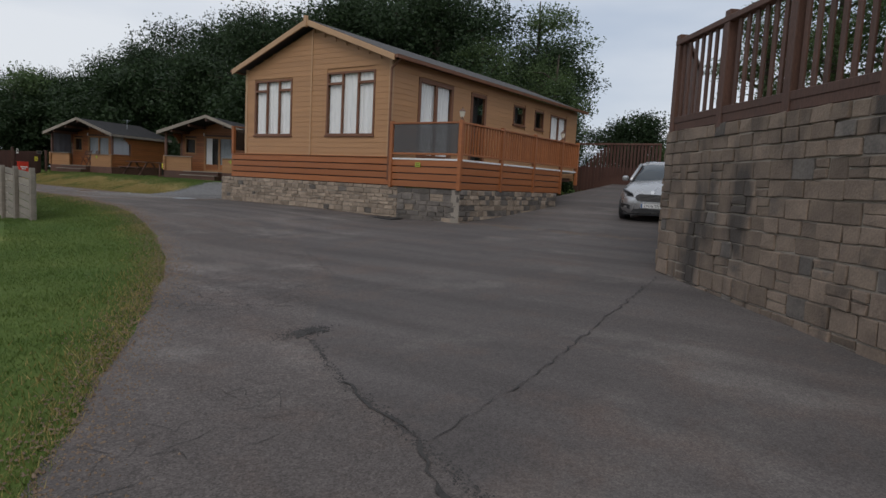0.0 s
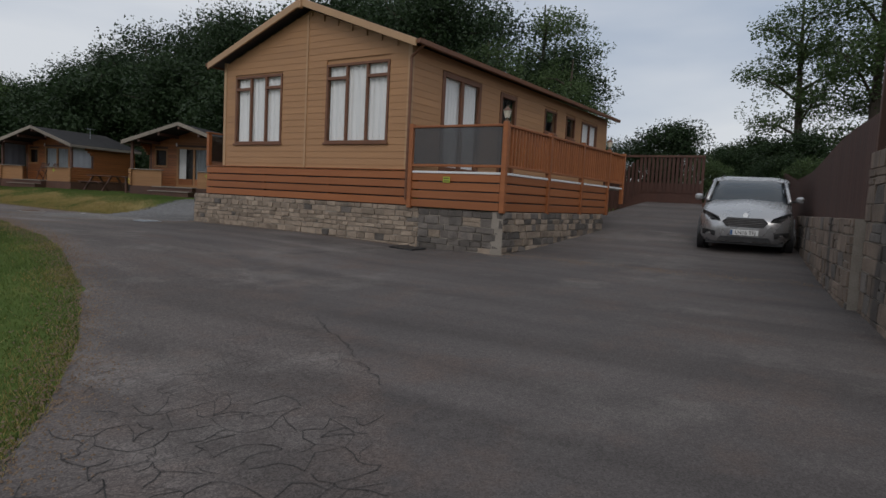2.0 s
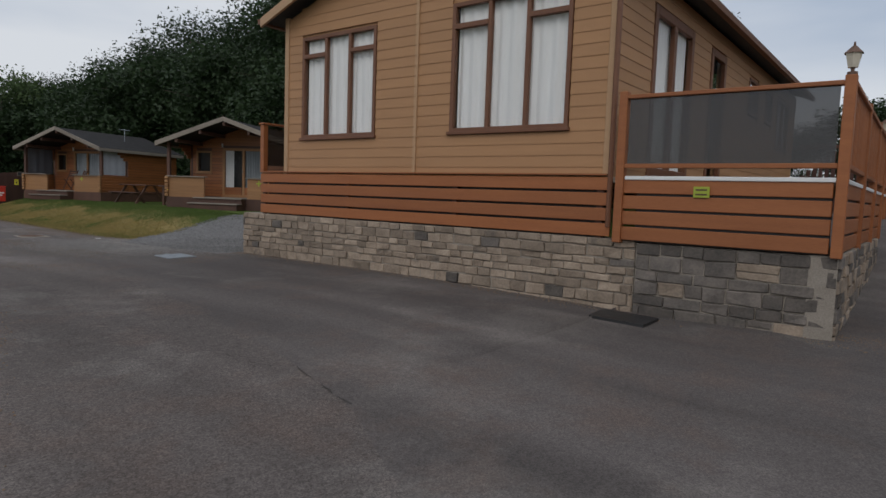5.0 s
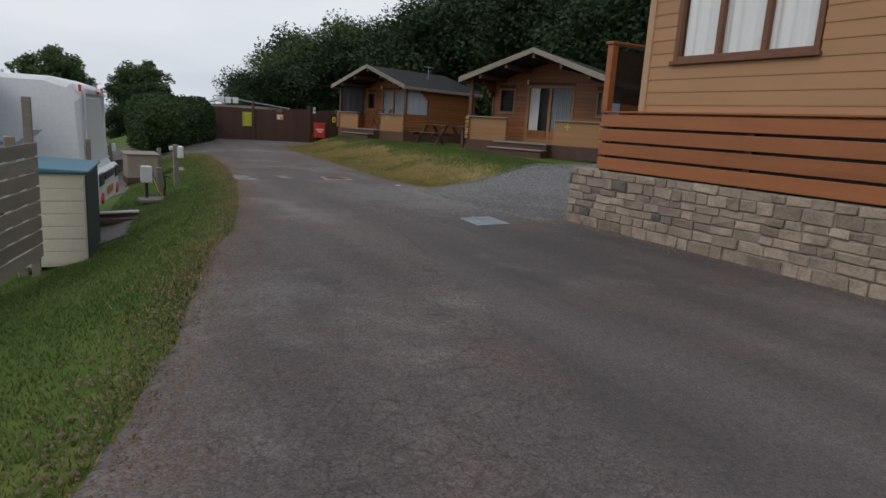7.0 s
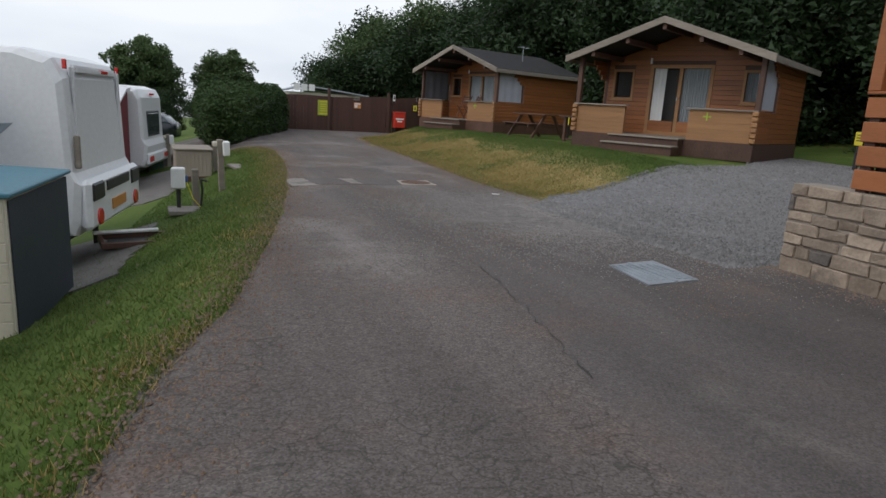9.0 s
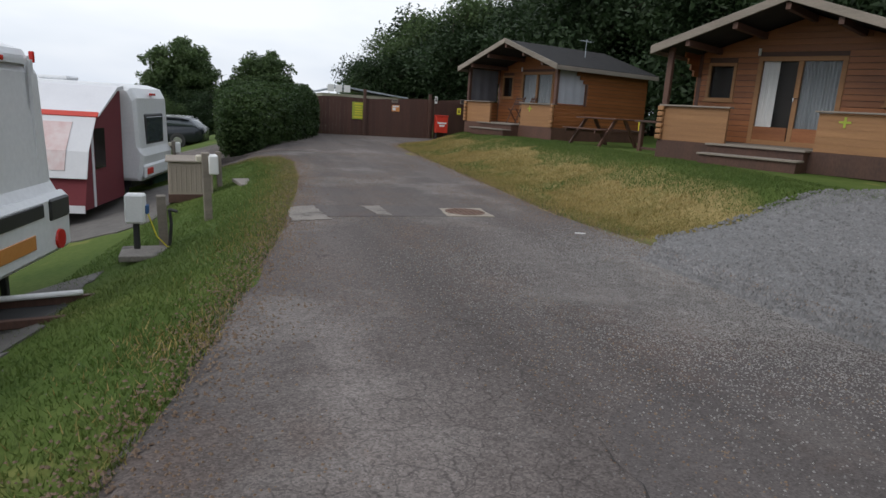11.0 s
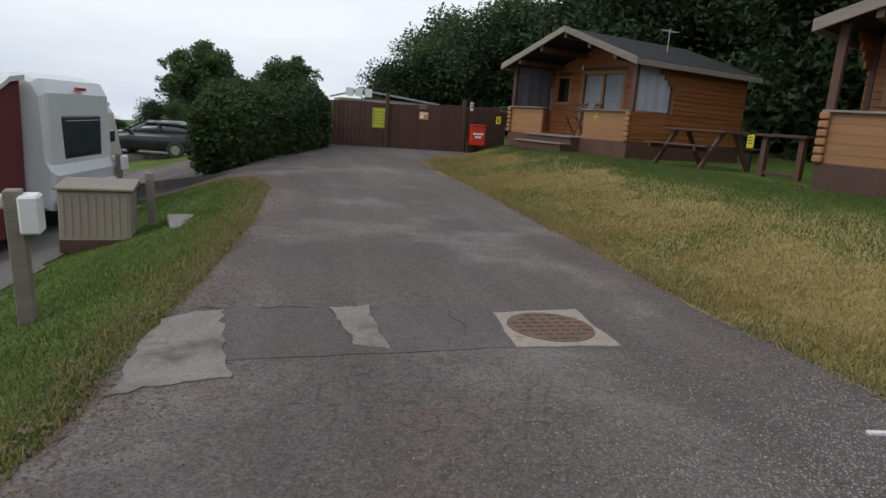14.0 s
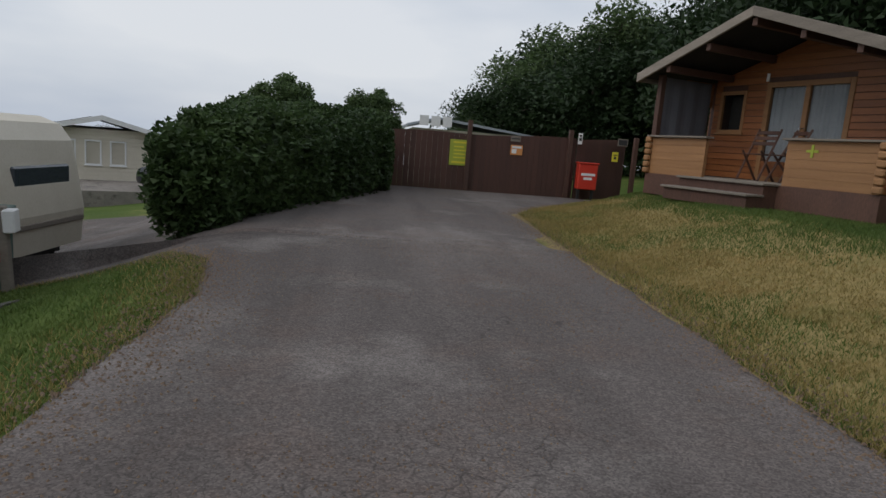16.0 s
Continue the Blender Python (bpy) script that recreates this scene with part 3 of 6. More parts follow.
def framed(u0, u1, z0, z1, w, y0, y1):
    bm = bmesh.new()
    add_box(bm, u0, u0 + w, y0, y1, z0, z1)
    add_box(bm, u1 - w, u1, y0, y1, z0, z1)
    add_box(bm, u0 + w, u1 - w, y0, y1, z0, z0 + w)
    add_box(bm, u0 + w, u1 - w, y0, y1, z1 - w, z1)
    return bm


def solid_wall(parent, name, mat, u0, u1, z0, z1, y0, y1, holes):
    """A wall slab along local x with openings cut through."""
    bm = bmesh.new()
    us = sorted({u0, u1, *[h[0] for h in holes], *[h[1] for h in holes]})
    zs = sorted({z0, z1, *[min(z1, max(z0, h[2])) for h in holes], *[min(z1, h[3]) for h in holes]})
    for a, b in zip(us, us[1:]):
        for c, d in zip(zs, zs[1:]):
            if not any(h[0] <= a and b <= h[1] and h[2] <= c and d <= h[3] for h in holes):
                add_box(bm, a, b, y0, y1, c, d)
    bmesh.ops.remove_doubles(bm, verts=list(bm.verts), dist=1e-4)
    return part(name, bm, mat, parent)


# ---- the lodge ----
X0, Y0, Y1, XL = 11.09, 9.83, 15.93, 12.2
FLOOR, EAVE, RIDGE = 1.92, 4.72, 5.80
lodge = thing("holiday_lodge", X0, Y1, 0, -90, "large tan timber-clad lodge with brown framed windows", "lodge")
# local x runs along the front from the far corner (0) to the deck corner (6.1); local y runs into the house
W = Y1 - Y0
GAB = (RIDGE - EAVE) / (W / 2 + 0.1)
front_holes = [(0.43, 2.18, 2.56, 4.27), (3.66, 5.53, 2.56, 4.36)]


def gable_span(z):
    if z < EAVE - 0.1:
        return 0.0, W
    e = (z + 0.06 - (EAVE - 0.1)) / GAB
    return max(0.0, e), W - max(0.0, e)


front = solid_wall(lodge, "front_wall", M_TAN, 0, W, FLOOR, EAVE - 0.1, 0.005, 0.12, front_holes)
bm = bmesh.new()
prism(bm, [(0, EAVE - 0.1), (W, EAVE - 0.1), (W / 2, RIDGE - 0.12)], "y", 0.005, 0.12)
part("gable", bm, M_TAN, lodge)
courses(lodge, M_TAN, 0, W, FLOOR, RIDGE - 0.15, 0.15, [(a - 0.01, b + 0.01, c - 0.01, d + 0.01) for a, b, c, d in front_holes], gable_span)
boxpart("cover_strip", lodge, M_TANTRIM, W / 2 - 0.06, W / 2, -0.052, 0.0, FLOOR, RIDGE - 0.2)
for u in (-0.03, W - 0.07):
    boxpart("corner_trim", lodge, M_TANTRIM, u, u + 0.10, -0.048, 0.06, FLOOR, EAVE - 0.06)
for h in front_holes:
    window(lodge, "window", *h, 3, hoppers=(0, 2))
for a, b in (((-0.33, EAVE - 0.14), (W / 2, RIDGE)), ((W + 0.33, EAVE - 0.14), (W / 2, RIDGE))):
    bm = bmesh.new()
    prism(bm, [(a[0], a[1] - 0.10), (a[0], a[1] + 0.06), (b[0], b[1] + 0.07), (b[0], b[1] - 0.10)], "y", -0.36, -0.31)
    part("bargeboard", bm, M_TANTRIM, lodge, "pale tan bargeboard", bevel=0.006)
    bm = bmesh.new()
    prism(bm, [(a[0], a[1]), (a[0], a[1] + 0.07), (b[0], b[1] + 0.08), (b[0], b[1] + 0.01)], "y", -0.305, XL + 0.3)
    part("roof_slope", bm, M_ROOF, lodge, "dark tile-effect roof sheet")
    bm = bmesh.new()
    s = 1 if a[0] > 1 else -1
    prism(bm, [(a[0] + s * 0.005, a[1] - 0.03), (a[0] + s * 0.10, a[1] - 0.03), (a[0] + s * 0.11, a[1] + 0.06), (a[0] + s * 0.005, a[1] + 0.05)], "y", -0.33, XL + 0.3)
    part("gutter", bm, M_BROWN, lodge, "brown plastic gutter")
boxpart("finial", lodge, M_TANTRIM, W / 2 - 0.05, W / 2 + 0.05, -0.40, -0.30, RIDGE - 0.16, RIDGE + 0.16)
bm = bmesh.new()
add_path_tube(bm, [(W + 0.36, -0.1, EAVE - 0.16), (W + 0.06, -0.1, EAVE - 0.38), (W + 0.06, -0.1, 1.35)], 0.034, 10)
part("downpipe", bm, M_BROWN, lodge, "brown downpipe")
# the long side over the deck: a wall of its own frame, facing the drive
side = tagged(new("side_wall"), "")
side.parent = lodge
side.matrix_basis = pose(W, 0, 0, 0, 0, 90)
side_holes = [(1.15, 2.9, 2.02, 4.3), (3.9, 4.85, 2.02, 4.28), (6.7, 7.6, 3.55, 4.25), (8.35, 9.1, 3.55, 4.25), (9.7, 11.2, 3.1, 4.25)]
solid_wall(side, "wall_slab", M_TAN, 0.0, XL, FLOOR - 0.1, EAVE - 0.1, 0.005, 0.12, side_holes)
courses(side, M_TAN, 0.02, XL, FLOOR, EAVE - 0.1, 0.15, [(a - 0.01, b + 0.01, c - 0.01, d + 0.01) for a, b, c, d in side_holes])
window(side, "patio_door", *side_holes[0], 2, wide=0.12)
window(side, "side_door", *side_holes[1], 1, wide=0.12, curtain=False)
for h in side_holes[2:4]:
    window(side, "side_window", *h, 1, curtain=False)
window(side, "side_window", *side_holes[4], 2)
for nm, y0, y1, x0, x1 in (("back_wall", XL, XL + 0.12, 0, W), ("far_wall", 0.13, XL, 0, 0.1)):
    boxpart(nm, lodge, M_TAN, x0, x1, y0, y1, FLOOR - 0.2, EAVE - 0.12)
boxpart("floor_slab", lodge, M_DARKWOOD, 0.1, W - 0.1, 0.13, XL, FLOOR - 0.25, FLOOR - 0.05)

# boards under the cladding
skirt = thing("timber_skirting", X0, 16.55, 0, -90, "orange-brown horizontal skirting boards with dark gaps", "skirting")
for i in range(4):
    z = 1.235 + 0.185 * i
    boxpart("board", skirt, M_ORANGE, 0, 6.8, -0.10, -0.07, z, z + 0.155)
for u in (0.02, 2.2, 4.4, 6.6):
    boxpart("batten", skirt, M_DARKWOOD, u, u + 0.09, -0.069, -0.02, 1.2, 1.95)
# added black sheet: paints the shade seen through the gaps between boards
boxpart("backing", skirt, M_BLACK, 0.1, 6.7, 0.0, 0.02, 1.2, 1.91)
boxpart("cap", skirt, M_ORANGE, 0, 6.74, -0.12, -0.02, 1.965, 1.99)
# post and smoked screen at the far corner
boxpart("post", skirt, M_ORANGE, 0.0, 0.1, -0.12, -0.02, 1.99, 2.83)
boxpart("cap_rail", skirt, M_ORANGE, -0.02, 0.12, -0.14, 2.2, 2.835, 2.87)
bm = bmesh.new()
add_box(bm, 0.04, 0.055, -0.01, 2.1, 2.1, 2.78)
part("screen", bm, M_SMOKE, skirt, "smoked glass screen")
# the boards return along the far side
for i in range(4):
    z = 1.235 + 0.185 * i
    boxpart("return_board", skirt, M_ORANGE, 0.0, 0.03, -0.06, 5.0, z, z + 0.155)


def pick_stone(rng, a, z):
    return M_STONE if rng.random() < 0.96 else M_DARKSTONE


base_wall = thing("stone_plinth_wall", X0 - 0.08, 17.08, 0, -90, "low rubble stone plinth under the lodge", "stone wall")
stone_wall(base_wall, 7.66, lambda u: height(10.9, 17.08 - u), 1.215, (0.085, 0.165), 0.14, 0.36, 0.3, pick_stone, seed=4)
deck_wall = thing("deck_stone_wall", 10.98, 9.4, 0, -90, "dark stone wall under the deck", "stone wall")
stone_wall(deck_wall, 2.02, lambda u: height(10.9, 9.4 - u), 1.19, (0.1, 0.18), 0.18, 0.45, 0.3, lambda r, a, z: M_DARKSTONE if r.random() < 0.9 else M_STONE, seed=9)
deck_wall_side = thing("deck_side_stone_wall", 10.96, 7.38, 0, 0, "low stone wall stepping into the drive", "stone wall")
stone_wall(deck_wall_side, 5.6, lambda u: height(10.96 + u, 7.3) - 0.02, 1.2, (0.1, 0.17), 0.18, 0.42, 0.25, lambda r, a, z: M_STONE if r.random() < 0.6 else M_DARKSTONE, seed=12)

# ---- the deck ----
deck = thing("raised_deck", 10.93, 9.45, 0, 0, "orange-brown timber deck with railing and smoked glass", "deck")
DZ = 1.94
boxpart("deck_floor", deck, M_GREYWOOD, 0.06, 7.2, -2.0, 0.35, DZ - 0.06, DZ)
boxpart("edge_strip", deck, M_PAPER, -0.03, -0.012, -2.0, 0.11, DZ - 0.025, DZ + 0.02, "thin white edge strip")
boxpart("edge_strip", deck, M_PAPER, 0.1, 7.1, -2.075, -2.06, DZ - 0.025, DZ + 0.02, "thin white edge strip")
for i in range(4):
    z = 1.215 + 0.182 * i
    boxpart("front_board", deck, M_ORANGE, -0.01, 0.02, -1.98, 0.16, z, z + 0.155)
    bm = bmesh.new()
    c = add_box(bm, 0.06, 5.95, -2.06, -2.03, z, z + 0.155)
    part("side_board", bm, M_ORANGE, deck, bevel=0.006)
# added black sheets stand for the shade under the deck
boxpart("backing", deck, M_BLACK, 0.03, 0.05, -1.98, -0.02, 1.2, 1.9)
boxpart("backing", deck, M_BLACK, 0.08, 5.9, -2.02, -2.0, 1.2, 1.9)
posts = [(-0.045, 0.12), (-0.045, -2.1), (2.0, -2.1), (3.95, -2.1), (5.85, -2.1), (7.1, -2.1)]
for i, (u, v) in enumerate(posts):
    boxpart("post", deck, M_ORANGE, u, u + 0.1, v, v + 0.1, 1.18 if i < 5 else 1.5, 2.93)
boxpart("top_rail", deck, M_ORANGE, -0.05, 0.055, -2.0, 0.12, 2.84, 2.885)
boxpart("low_rail", deck, M_ORANGE, -0.035, 0.035, -2.0, 0.12, 2.05, 2.1)
bm = bmesh.new()
add_box(bm, -0.005, 0.006, -1.97, 0.1, 2.1, 2.84)
part("glass_screen", bm, M_SMOKE, deck, "smoked glass screen with reflections")
for k in range(1, 5):
    a, b = posts[k][0] + 0.1, posts[k + 1][0] if k < 5 else 7.1
    boxpart("top_rail", deck, M_ORANGE, a, b, -2.1, -2.0, 2.84, 2.885)
    boxpart("low_rail", deck, M_ORANGE, a, b, -2.08, -2.02, 2.06, 2.11)
    n = max(2, int((b - a) / 0.13))
    for i in range(n):
        c = a + (b - a) * (i + 0.5) / n
        boxpart("baluster", deck, M_ORANGE, c - 0.022, c + 0.022, -2.072, -2.028, 2.11, 2.84, bevel=0.0)


def lantern(x, y, z):
    t = thing("deck_lantern", x, y, z, 0, "small brass lantern with white glass on a deck post", "lantern", "deck lanterns")
    bm = bmesh.new()
    add_tube(bm, (0, 0, 0), (0, 0, 0.03), 0.045, 0.045, 8)
    add_tube(bm, (0, 0, 0.03), (0, 0, 0.07), 0.015, 0.02, 8)
    part("stem", bm, M_IRON, t)
    bm = bmesh.new()
    add_tube(bm, (0, 0, 0.07), (0, 0, 0.2), 0.045, 0.075, 6)
    part("glass", bm, M_CREAM, t, "frosted cream lantern glass")
    bm = bmesh.new()
    add_tube(bm, (0, 0, 0.2), (0, 0, 0.27), 0.09, 0.02, 6)
    add_tube(bm, (0, 0, 0.27), (0, 0, 0.31), 0.014, 0.008, 6)
    part("cap", bm, M_IRON, t)


lantern(10.935, 7.4, 2.93)
lantern(16.83, 7.4, 2.93)
sign = thing("deck_number_sign", 10.905, 8.69, 1.79, -90, "small yellow-green number plate on the deck boards", "sign")
boxpart("plate", sign, M_LIME, -0.085, 0.085, -0.008, 0.0, -0.06, 0.06)
for i in (-1, 1):
    boxpart("text_bar", sign, M_DARKWOOD, -0.06, 0.06, -0.011, -0.0085, i * 0.025 - 0.008, i * 0.025 + 0.008, bevel=0)

# ---- the retaining wall beside the drive, with the terrace above ----
wall_dir = math.degrees(math.atan2(2.23, 2.70))
retaining = thing("retaining_wall", 6.9 - 2.70 * 3.2, 1.2 - 2.23 * 3.2, 0, wall_dir, "tall weathered block retaining wall", "block wall")
LEN = math.hypot(2.70, 2.23) * 3.2


def block_mat(rng, a, z):
    return M_BLOCK if rng.random() < 0.93 else M_DARKSTONE


stone_face = tagged(new("long_face"), "")
stone_face.parent = retaining
# stones look to the lane: that is local +y, so turn the face about
stone_face.matrix_basis = pose(LEN, 0, 0, 0, 0, 180)
stone_wall(stone_face, LEN, lambda u: height(6.9 - 0.771 * u, 1.2 - 0.637 * u), 2.22, (0.15, 0.215), 0.17, 0.36, 0.35, block_mat, "block", 21, 0.01)
side_face = thing("drive_side_wall", 6.9, 1.21, 0, 9, "block wall stepping down along the drive", "block wall")
turned = tagged(new("long_face"), "")
turned.parent = side_face
turned.matrix_basis = pose(2.3, 0, 0, 0, 0, 180)
stone_wall(turned, 2.3, lambda u: height(8.7 - u, 1.7), 2.2, (0.17, 0.235), 0.24, 0.55, 0.35, block_mat, "block", 33, 0.01)
low_face = tagged(new("low_face"), "")
low_face.parent = side_face
low_face.matrix_basis = pose(9.3, 0.12, 0, 0, 0, 180)
stone_wall(low_face, 7.0, lambda u: height(15.7 - u, 1.8), 1.42, (0.17, 0.235), 0.24, 0.55, 0.35, block_mat, "block", 35, 0.01)
bm = bmesh.new()
prism(bm, [(6.88, 1.0), (6.9 - 2.65 * 3.2, 1.0 - 2.23 * 3.2), (6.46, -10), (24, -10), (24, 3.3), (9.2, 1.2)], "z", 0.2, 2.15)
terrace = new("terrace_fill", finish("terrace_fill", bm, M_SOIL))
tagged(terrace, "earth terrace behind the retaining wall", "terrace", kind="structure")

# rail of the terrace deck
rail = thing("terrace_railing", 6.84, 1.12, 2.22, wall_dir - 180, "dark brown timber railing on the retaining wall", "railing")
RL = 5.4
boxpart("base_board", rail, M_DARKWOOD, 0, RL, -0.03, 0.03, 0.0, 0.14)
boxpart("top_rail", rail, M_DARKWOOD, -0.05, RL, -0.06, 0.06, 1.16, 1.23)
boxpart("mid_rail", rail, M_DARKWOOD, 0, RL, -0.04, 0.0, 0.1, 0.19)
for i in range(5):
    u = 1.28 * i
    boxpart("post", rail, M_DARKWOOD, u - 0.06, u + 0.06, -0.05, 0.07, -0.05, 1.3)
n = 30
for i in range(n):
    u = 0.12 + (RL - 0.2) * i / n
    if min(abs(u - 1.28 * k) for k in range(5)) > 0.09:
        boxpart("baluster", rail, M_DARKWOOD, u - 0.035, u + 0.035, -0.012, 0.012, 0.14, 1.16, bevel=0.004)
rail2 = thing("terrace_side_railing", 6.94, 1.07, 2.22, 9, "close-boarded dark brown screen above the drive", "railing")
for i in range(20):
    boxpart("board", rail2, M_DARKWOOD, 0.12 * i, 0.12 * i + 0.112, -0.01, 0.012, -0.1, 1.18, bevel=0.004)
boxpart("top_rail", rail2, M_DARKWOOD, 0, 2.4, -0.05, 0.05, 1.18, 1.24)
for u in (0, 2.4):
    boxpart("post", rail2, M_DARKWOOD, u, u + 0.1, 0.013, 0.1, -0.1, 1.25)
drive_fence = thing("drive_fence", 9.36, 1.47, 0, 9, "long dark brown boarded fence above the low wall", "fence")
for i in range(110):
    u = 0.15 * i
    z = 1.3 + max(0.0, height(8.95 + u, 2) - 1.1) * 0.85
    boxpart("board", drive_fence, M_FENCE, u, u + 0.143, 0, 0.02, z - 0.35, z + 1.45 - 0.35 * smooth01((u - 2) / 6), bevel=0.0)
# the neighbouring lodge on the terrace
lodge2 = thing("terrace_lodge", 6.7, -1.2, 2.12, wall_dir - 180, "tan timber-clad lodge behind the terrace railing", "lodge")
solid_wall(lodge2, "wall_slab", M_TAN, 0.4, 9, 0, 2.6, 0.005, 0.12, [(3.2, 4.2, 0.0, 2.1)])
courses(lodge2, M_TAN, 0.4, 9, 0.02, 2.6, 0.15, [(3.2, 4.2, 0.0, 2.1)])
boxpart("door", lodge2, M_BROWN, 3.2, 4.2, 0.02, 0.06, 0.0, 2.1, "brown door")
boxpart("gable_side", lodge2, M_TAN, 0.28, 0.39, 0.0, 7.0, 0.0, 2.6)
bm = bmesh.new()
prism(bm, [(-0.7, 2.45), (-0.7, 2.6), (3.4, 3.9), (7.5, 2.6), (7.5, 2.45), (3.4, 3.75)], "x", -0.1, 9.4)
part("roof", bm, M_ROOF, lodge2)
bm = bmesh.new()
prism(bm, [(-0.72, 2.4), (-0.72, 2.62), (3.4, 3.93), (7.5, 2.62), (7.5, 2.4), (3.4, 3.7)], "x", -0.16, -0.105)
part("bargeboard", bm, M_BROWN, lodge2)


# ---- log cabins ----
def cabin(x, y, z, rz, width, depth, size, label, variant):
    """Local x runs along the front (from the end near the lodge to the far end), local y into the cabin; the porch is at the front."""
    c = thing("log_cabin", x, y, z, rz, label, "cabin", "log cabins")
    c.scale = (size, size, size)
    h = width / 2
    P, eave, ridge = 1.5, 1.98, 2.86
    slope = (ridge - eave) / (h + 0.3)
    boxpart("plinth", c, M_DARKWOOD, -h - 0.05, h + 0.05, -0.06, depth, -0.42, 0.0, "dark timber plinth")
    boxpart("porch_floor", c, M_GREYWOOD, -h, h, 0.0, P, 0.001, 0.03)
    # recessed front wall with window and double door
    holes = [(-2.1, -1.45, 0.95, 1.8), (-1.0, 0.75, 0.03, 1.93), (1.5, 2.1, 0.95, 1.8)]
    fw = tagged(new("front_wall"), "")
    fw.parent = c
    fw.matrix_basis = pose(0, P, 0)
    # slab coloured dark so the gaps between logs look shaded
    solid_wall(fw, "wall_slab", M_DARKWOOD, -h + 0.1, h - 0.1, 0.0, eave + 0.05, 0.0, 0.1, holes)
    bm = bmesh.new()
    prism(bm, [(-h + 0.1, eave + 0.05), (h - 0.1, eave + 0.05), (0, ridge - 0.1)], "y", 0, 0.1)
    part("gable", bm, M_LOG, fw)

    def span(zz):
        if zz < eave:
            return -h + 0.1, h - 0.1
        e = h - (zz + 0.06 - eave) / slope
        return -max(0.05, e), max(0.05, e)
    courses(fw, M_LOG, -h, h, 0.03, ridge - 0.15, 0.125, holes, span, "log", 0.03, 0.0, 0.013)
    # grey cloth added behind the panes in place of a sky reflection
    for k in (0, 2):
        window(fw, "window", *holes[k], 1, M_PALE, 0.07, curtain=((0.0, 1.0, M_SKYCLOTH),) if k == 2 else False)
    d = window(fw, "double_door", *holes[1], 2, M_PALE, 0.1, curtain=((0.0, 1.0, M_SKYCLOTH),) if variant == 1 else ((0.0, 0.22, M_CURTAIN), (0.52, 1.0, M_SKYCLOTH)))
    boxpart("bottom_panel", d, M_LOG, -1.0, -0.2, -0.03, 0.0, 0.08, 0.42)
    boxpart("bottom_panel", d, M_LOG, -0.1, 0.65, -0.03, 0.0, 0.08, 0.42)
    bm = bmesh.new()
    add_tube(bm, (-0.16, -0.06, 0.98), (-0.16, -0.06, 1.06), 0.012, 0.012, 8)
    add_tube(bm, (-0.16, -0.06, 1.05), (-0.06, -0.07, 1.05), 0.009, 0.009, 8)
    part("handle", bm, M_CHROME, d, "chrome lever handle")
    # side walls, with the corner log ends
    for s in (-1, 1):
        sw = tagged(new("side_wall"), "")
        sw.parent = c
        sw.matrix_basis = pose(s * h, 0, 0, 0, 0, 90 * s)
        a, b = (P, depth) if s > 0 else (-depth, -P)
        # dark slab again, shade in colour behind the log gaps
        solid_wall(sw, "wall_slab", M_DARKWOOD, a, b, 0.0, eave + 0.02, 0.0, 0.08, [])
        courses(sw, M_LOG, a, b, 0.0, eave + 0.02, 0.125, [], None, "log", 0.03, 0.0, 0.013)
        # porch flank: half-height logs and a stepped opening hung with a pale sheet
        a, b = (0.0, P) if s > 0 else (-P, 0.0)
        courses(sw, M_LOG, a, b, 0.0, 0.76, 0.125, [], None, "log", 0.045, 0.0, 0.013)
        for k in range(4):
            zz = eave - 0.125 * (k + 1)
            w = 0.75 - 0.17 * k
            aa, bb = (P - w, P) if s > 0 else (-P, -P + w)
            courses(sw, M_LOG, aa, bb, zz, zz + 0.125, 0.125, [], None, "step_log", 0.045, 0.0, 0.006)
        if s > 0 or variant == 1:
            bm = bmesh.new()
            aa, bb = (0.12, P - 0.1) if s > 0 else (-P + 0.1, -0.12)
            rings = []
            for i in range(17):
                u = aa + (bb - aa) * i / 16
                v = 0.02 + 0.01 * math.sin(i * 1.3)
                rings.append([(u, v, 0.8), (u, v + 0.006, eave - 0.02), (u, v + 0.01, eave - 0.02), (u, v + 0.004, 0.8)])
            lofted(bm, rings)
            bmesh.ops.recalc_face_normals(bm, faces=bm.faces)
            # the near flank gets the copy coloured darker for shade
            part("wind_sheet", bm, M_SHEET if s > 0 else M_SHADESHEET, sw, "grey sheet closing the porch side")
        bm = bmesh.new()
        add_box(bm, s * h - 0.06, s * h + 0.06, -0.02, 0.1, 0.76, eave + 0.02)
        part("porch_post", bm, M_DARKWOOD, c, "dark porch post", bevel=0.01)
        for k in range(6):
            z0 = 0.125 * k
            boxpart("log_end", c, M_PALE, s * h - 0.055 * s, s * h + 0.085 * s, -0.14, -0.05, z0 + 0.012, z0 + 0.118, bevel=0.02)
    boxpart("back_wall", c, M_LOG, -h, h, depth - 0.1, depth, 0.0, eave)
    # front half-height panels either side of the entrance
    for a, b in ((-h, -0.9), (0.8, h)):
        pn = tagged(new("porch_panel"), "pale planked porch panel")
        pn.parent = c
        courses(pn, M_PALE, a, b, 0.0, 0.73, 0.146, [], None, "plank", 0.04, 0.0, 0.004)
        boxpart("ledge", pn, M_GREYWOOD, a - 0.06, b + 0.05, -0.12, 0.1, 0.74, 0.775, "weathered grey ledge")
        boxpart("backing", pn, M_PALE, a, b, 0.0, 0.04, 0.0, 0.73)
    # steps
    for k in range(2):
        boxpart("step", c, M_DARKWOOD, -1.1, 0.75, -0.38 - 0.36 * k, -0.06 - 0.3 * k, -0.42, -0.02 - 0.19 * k)
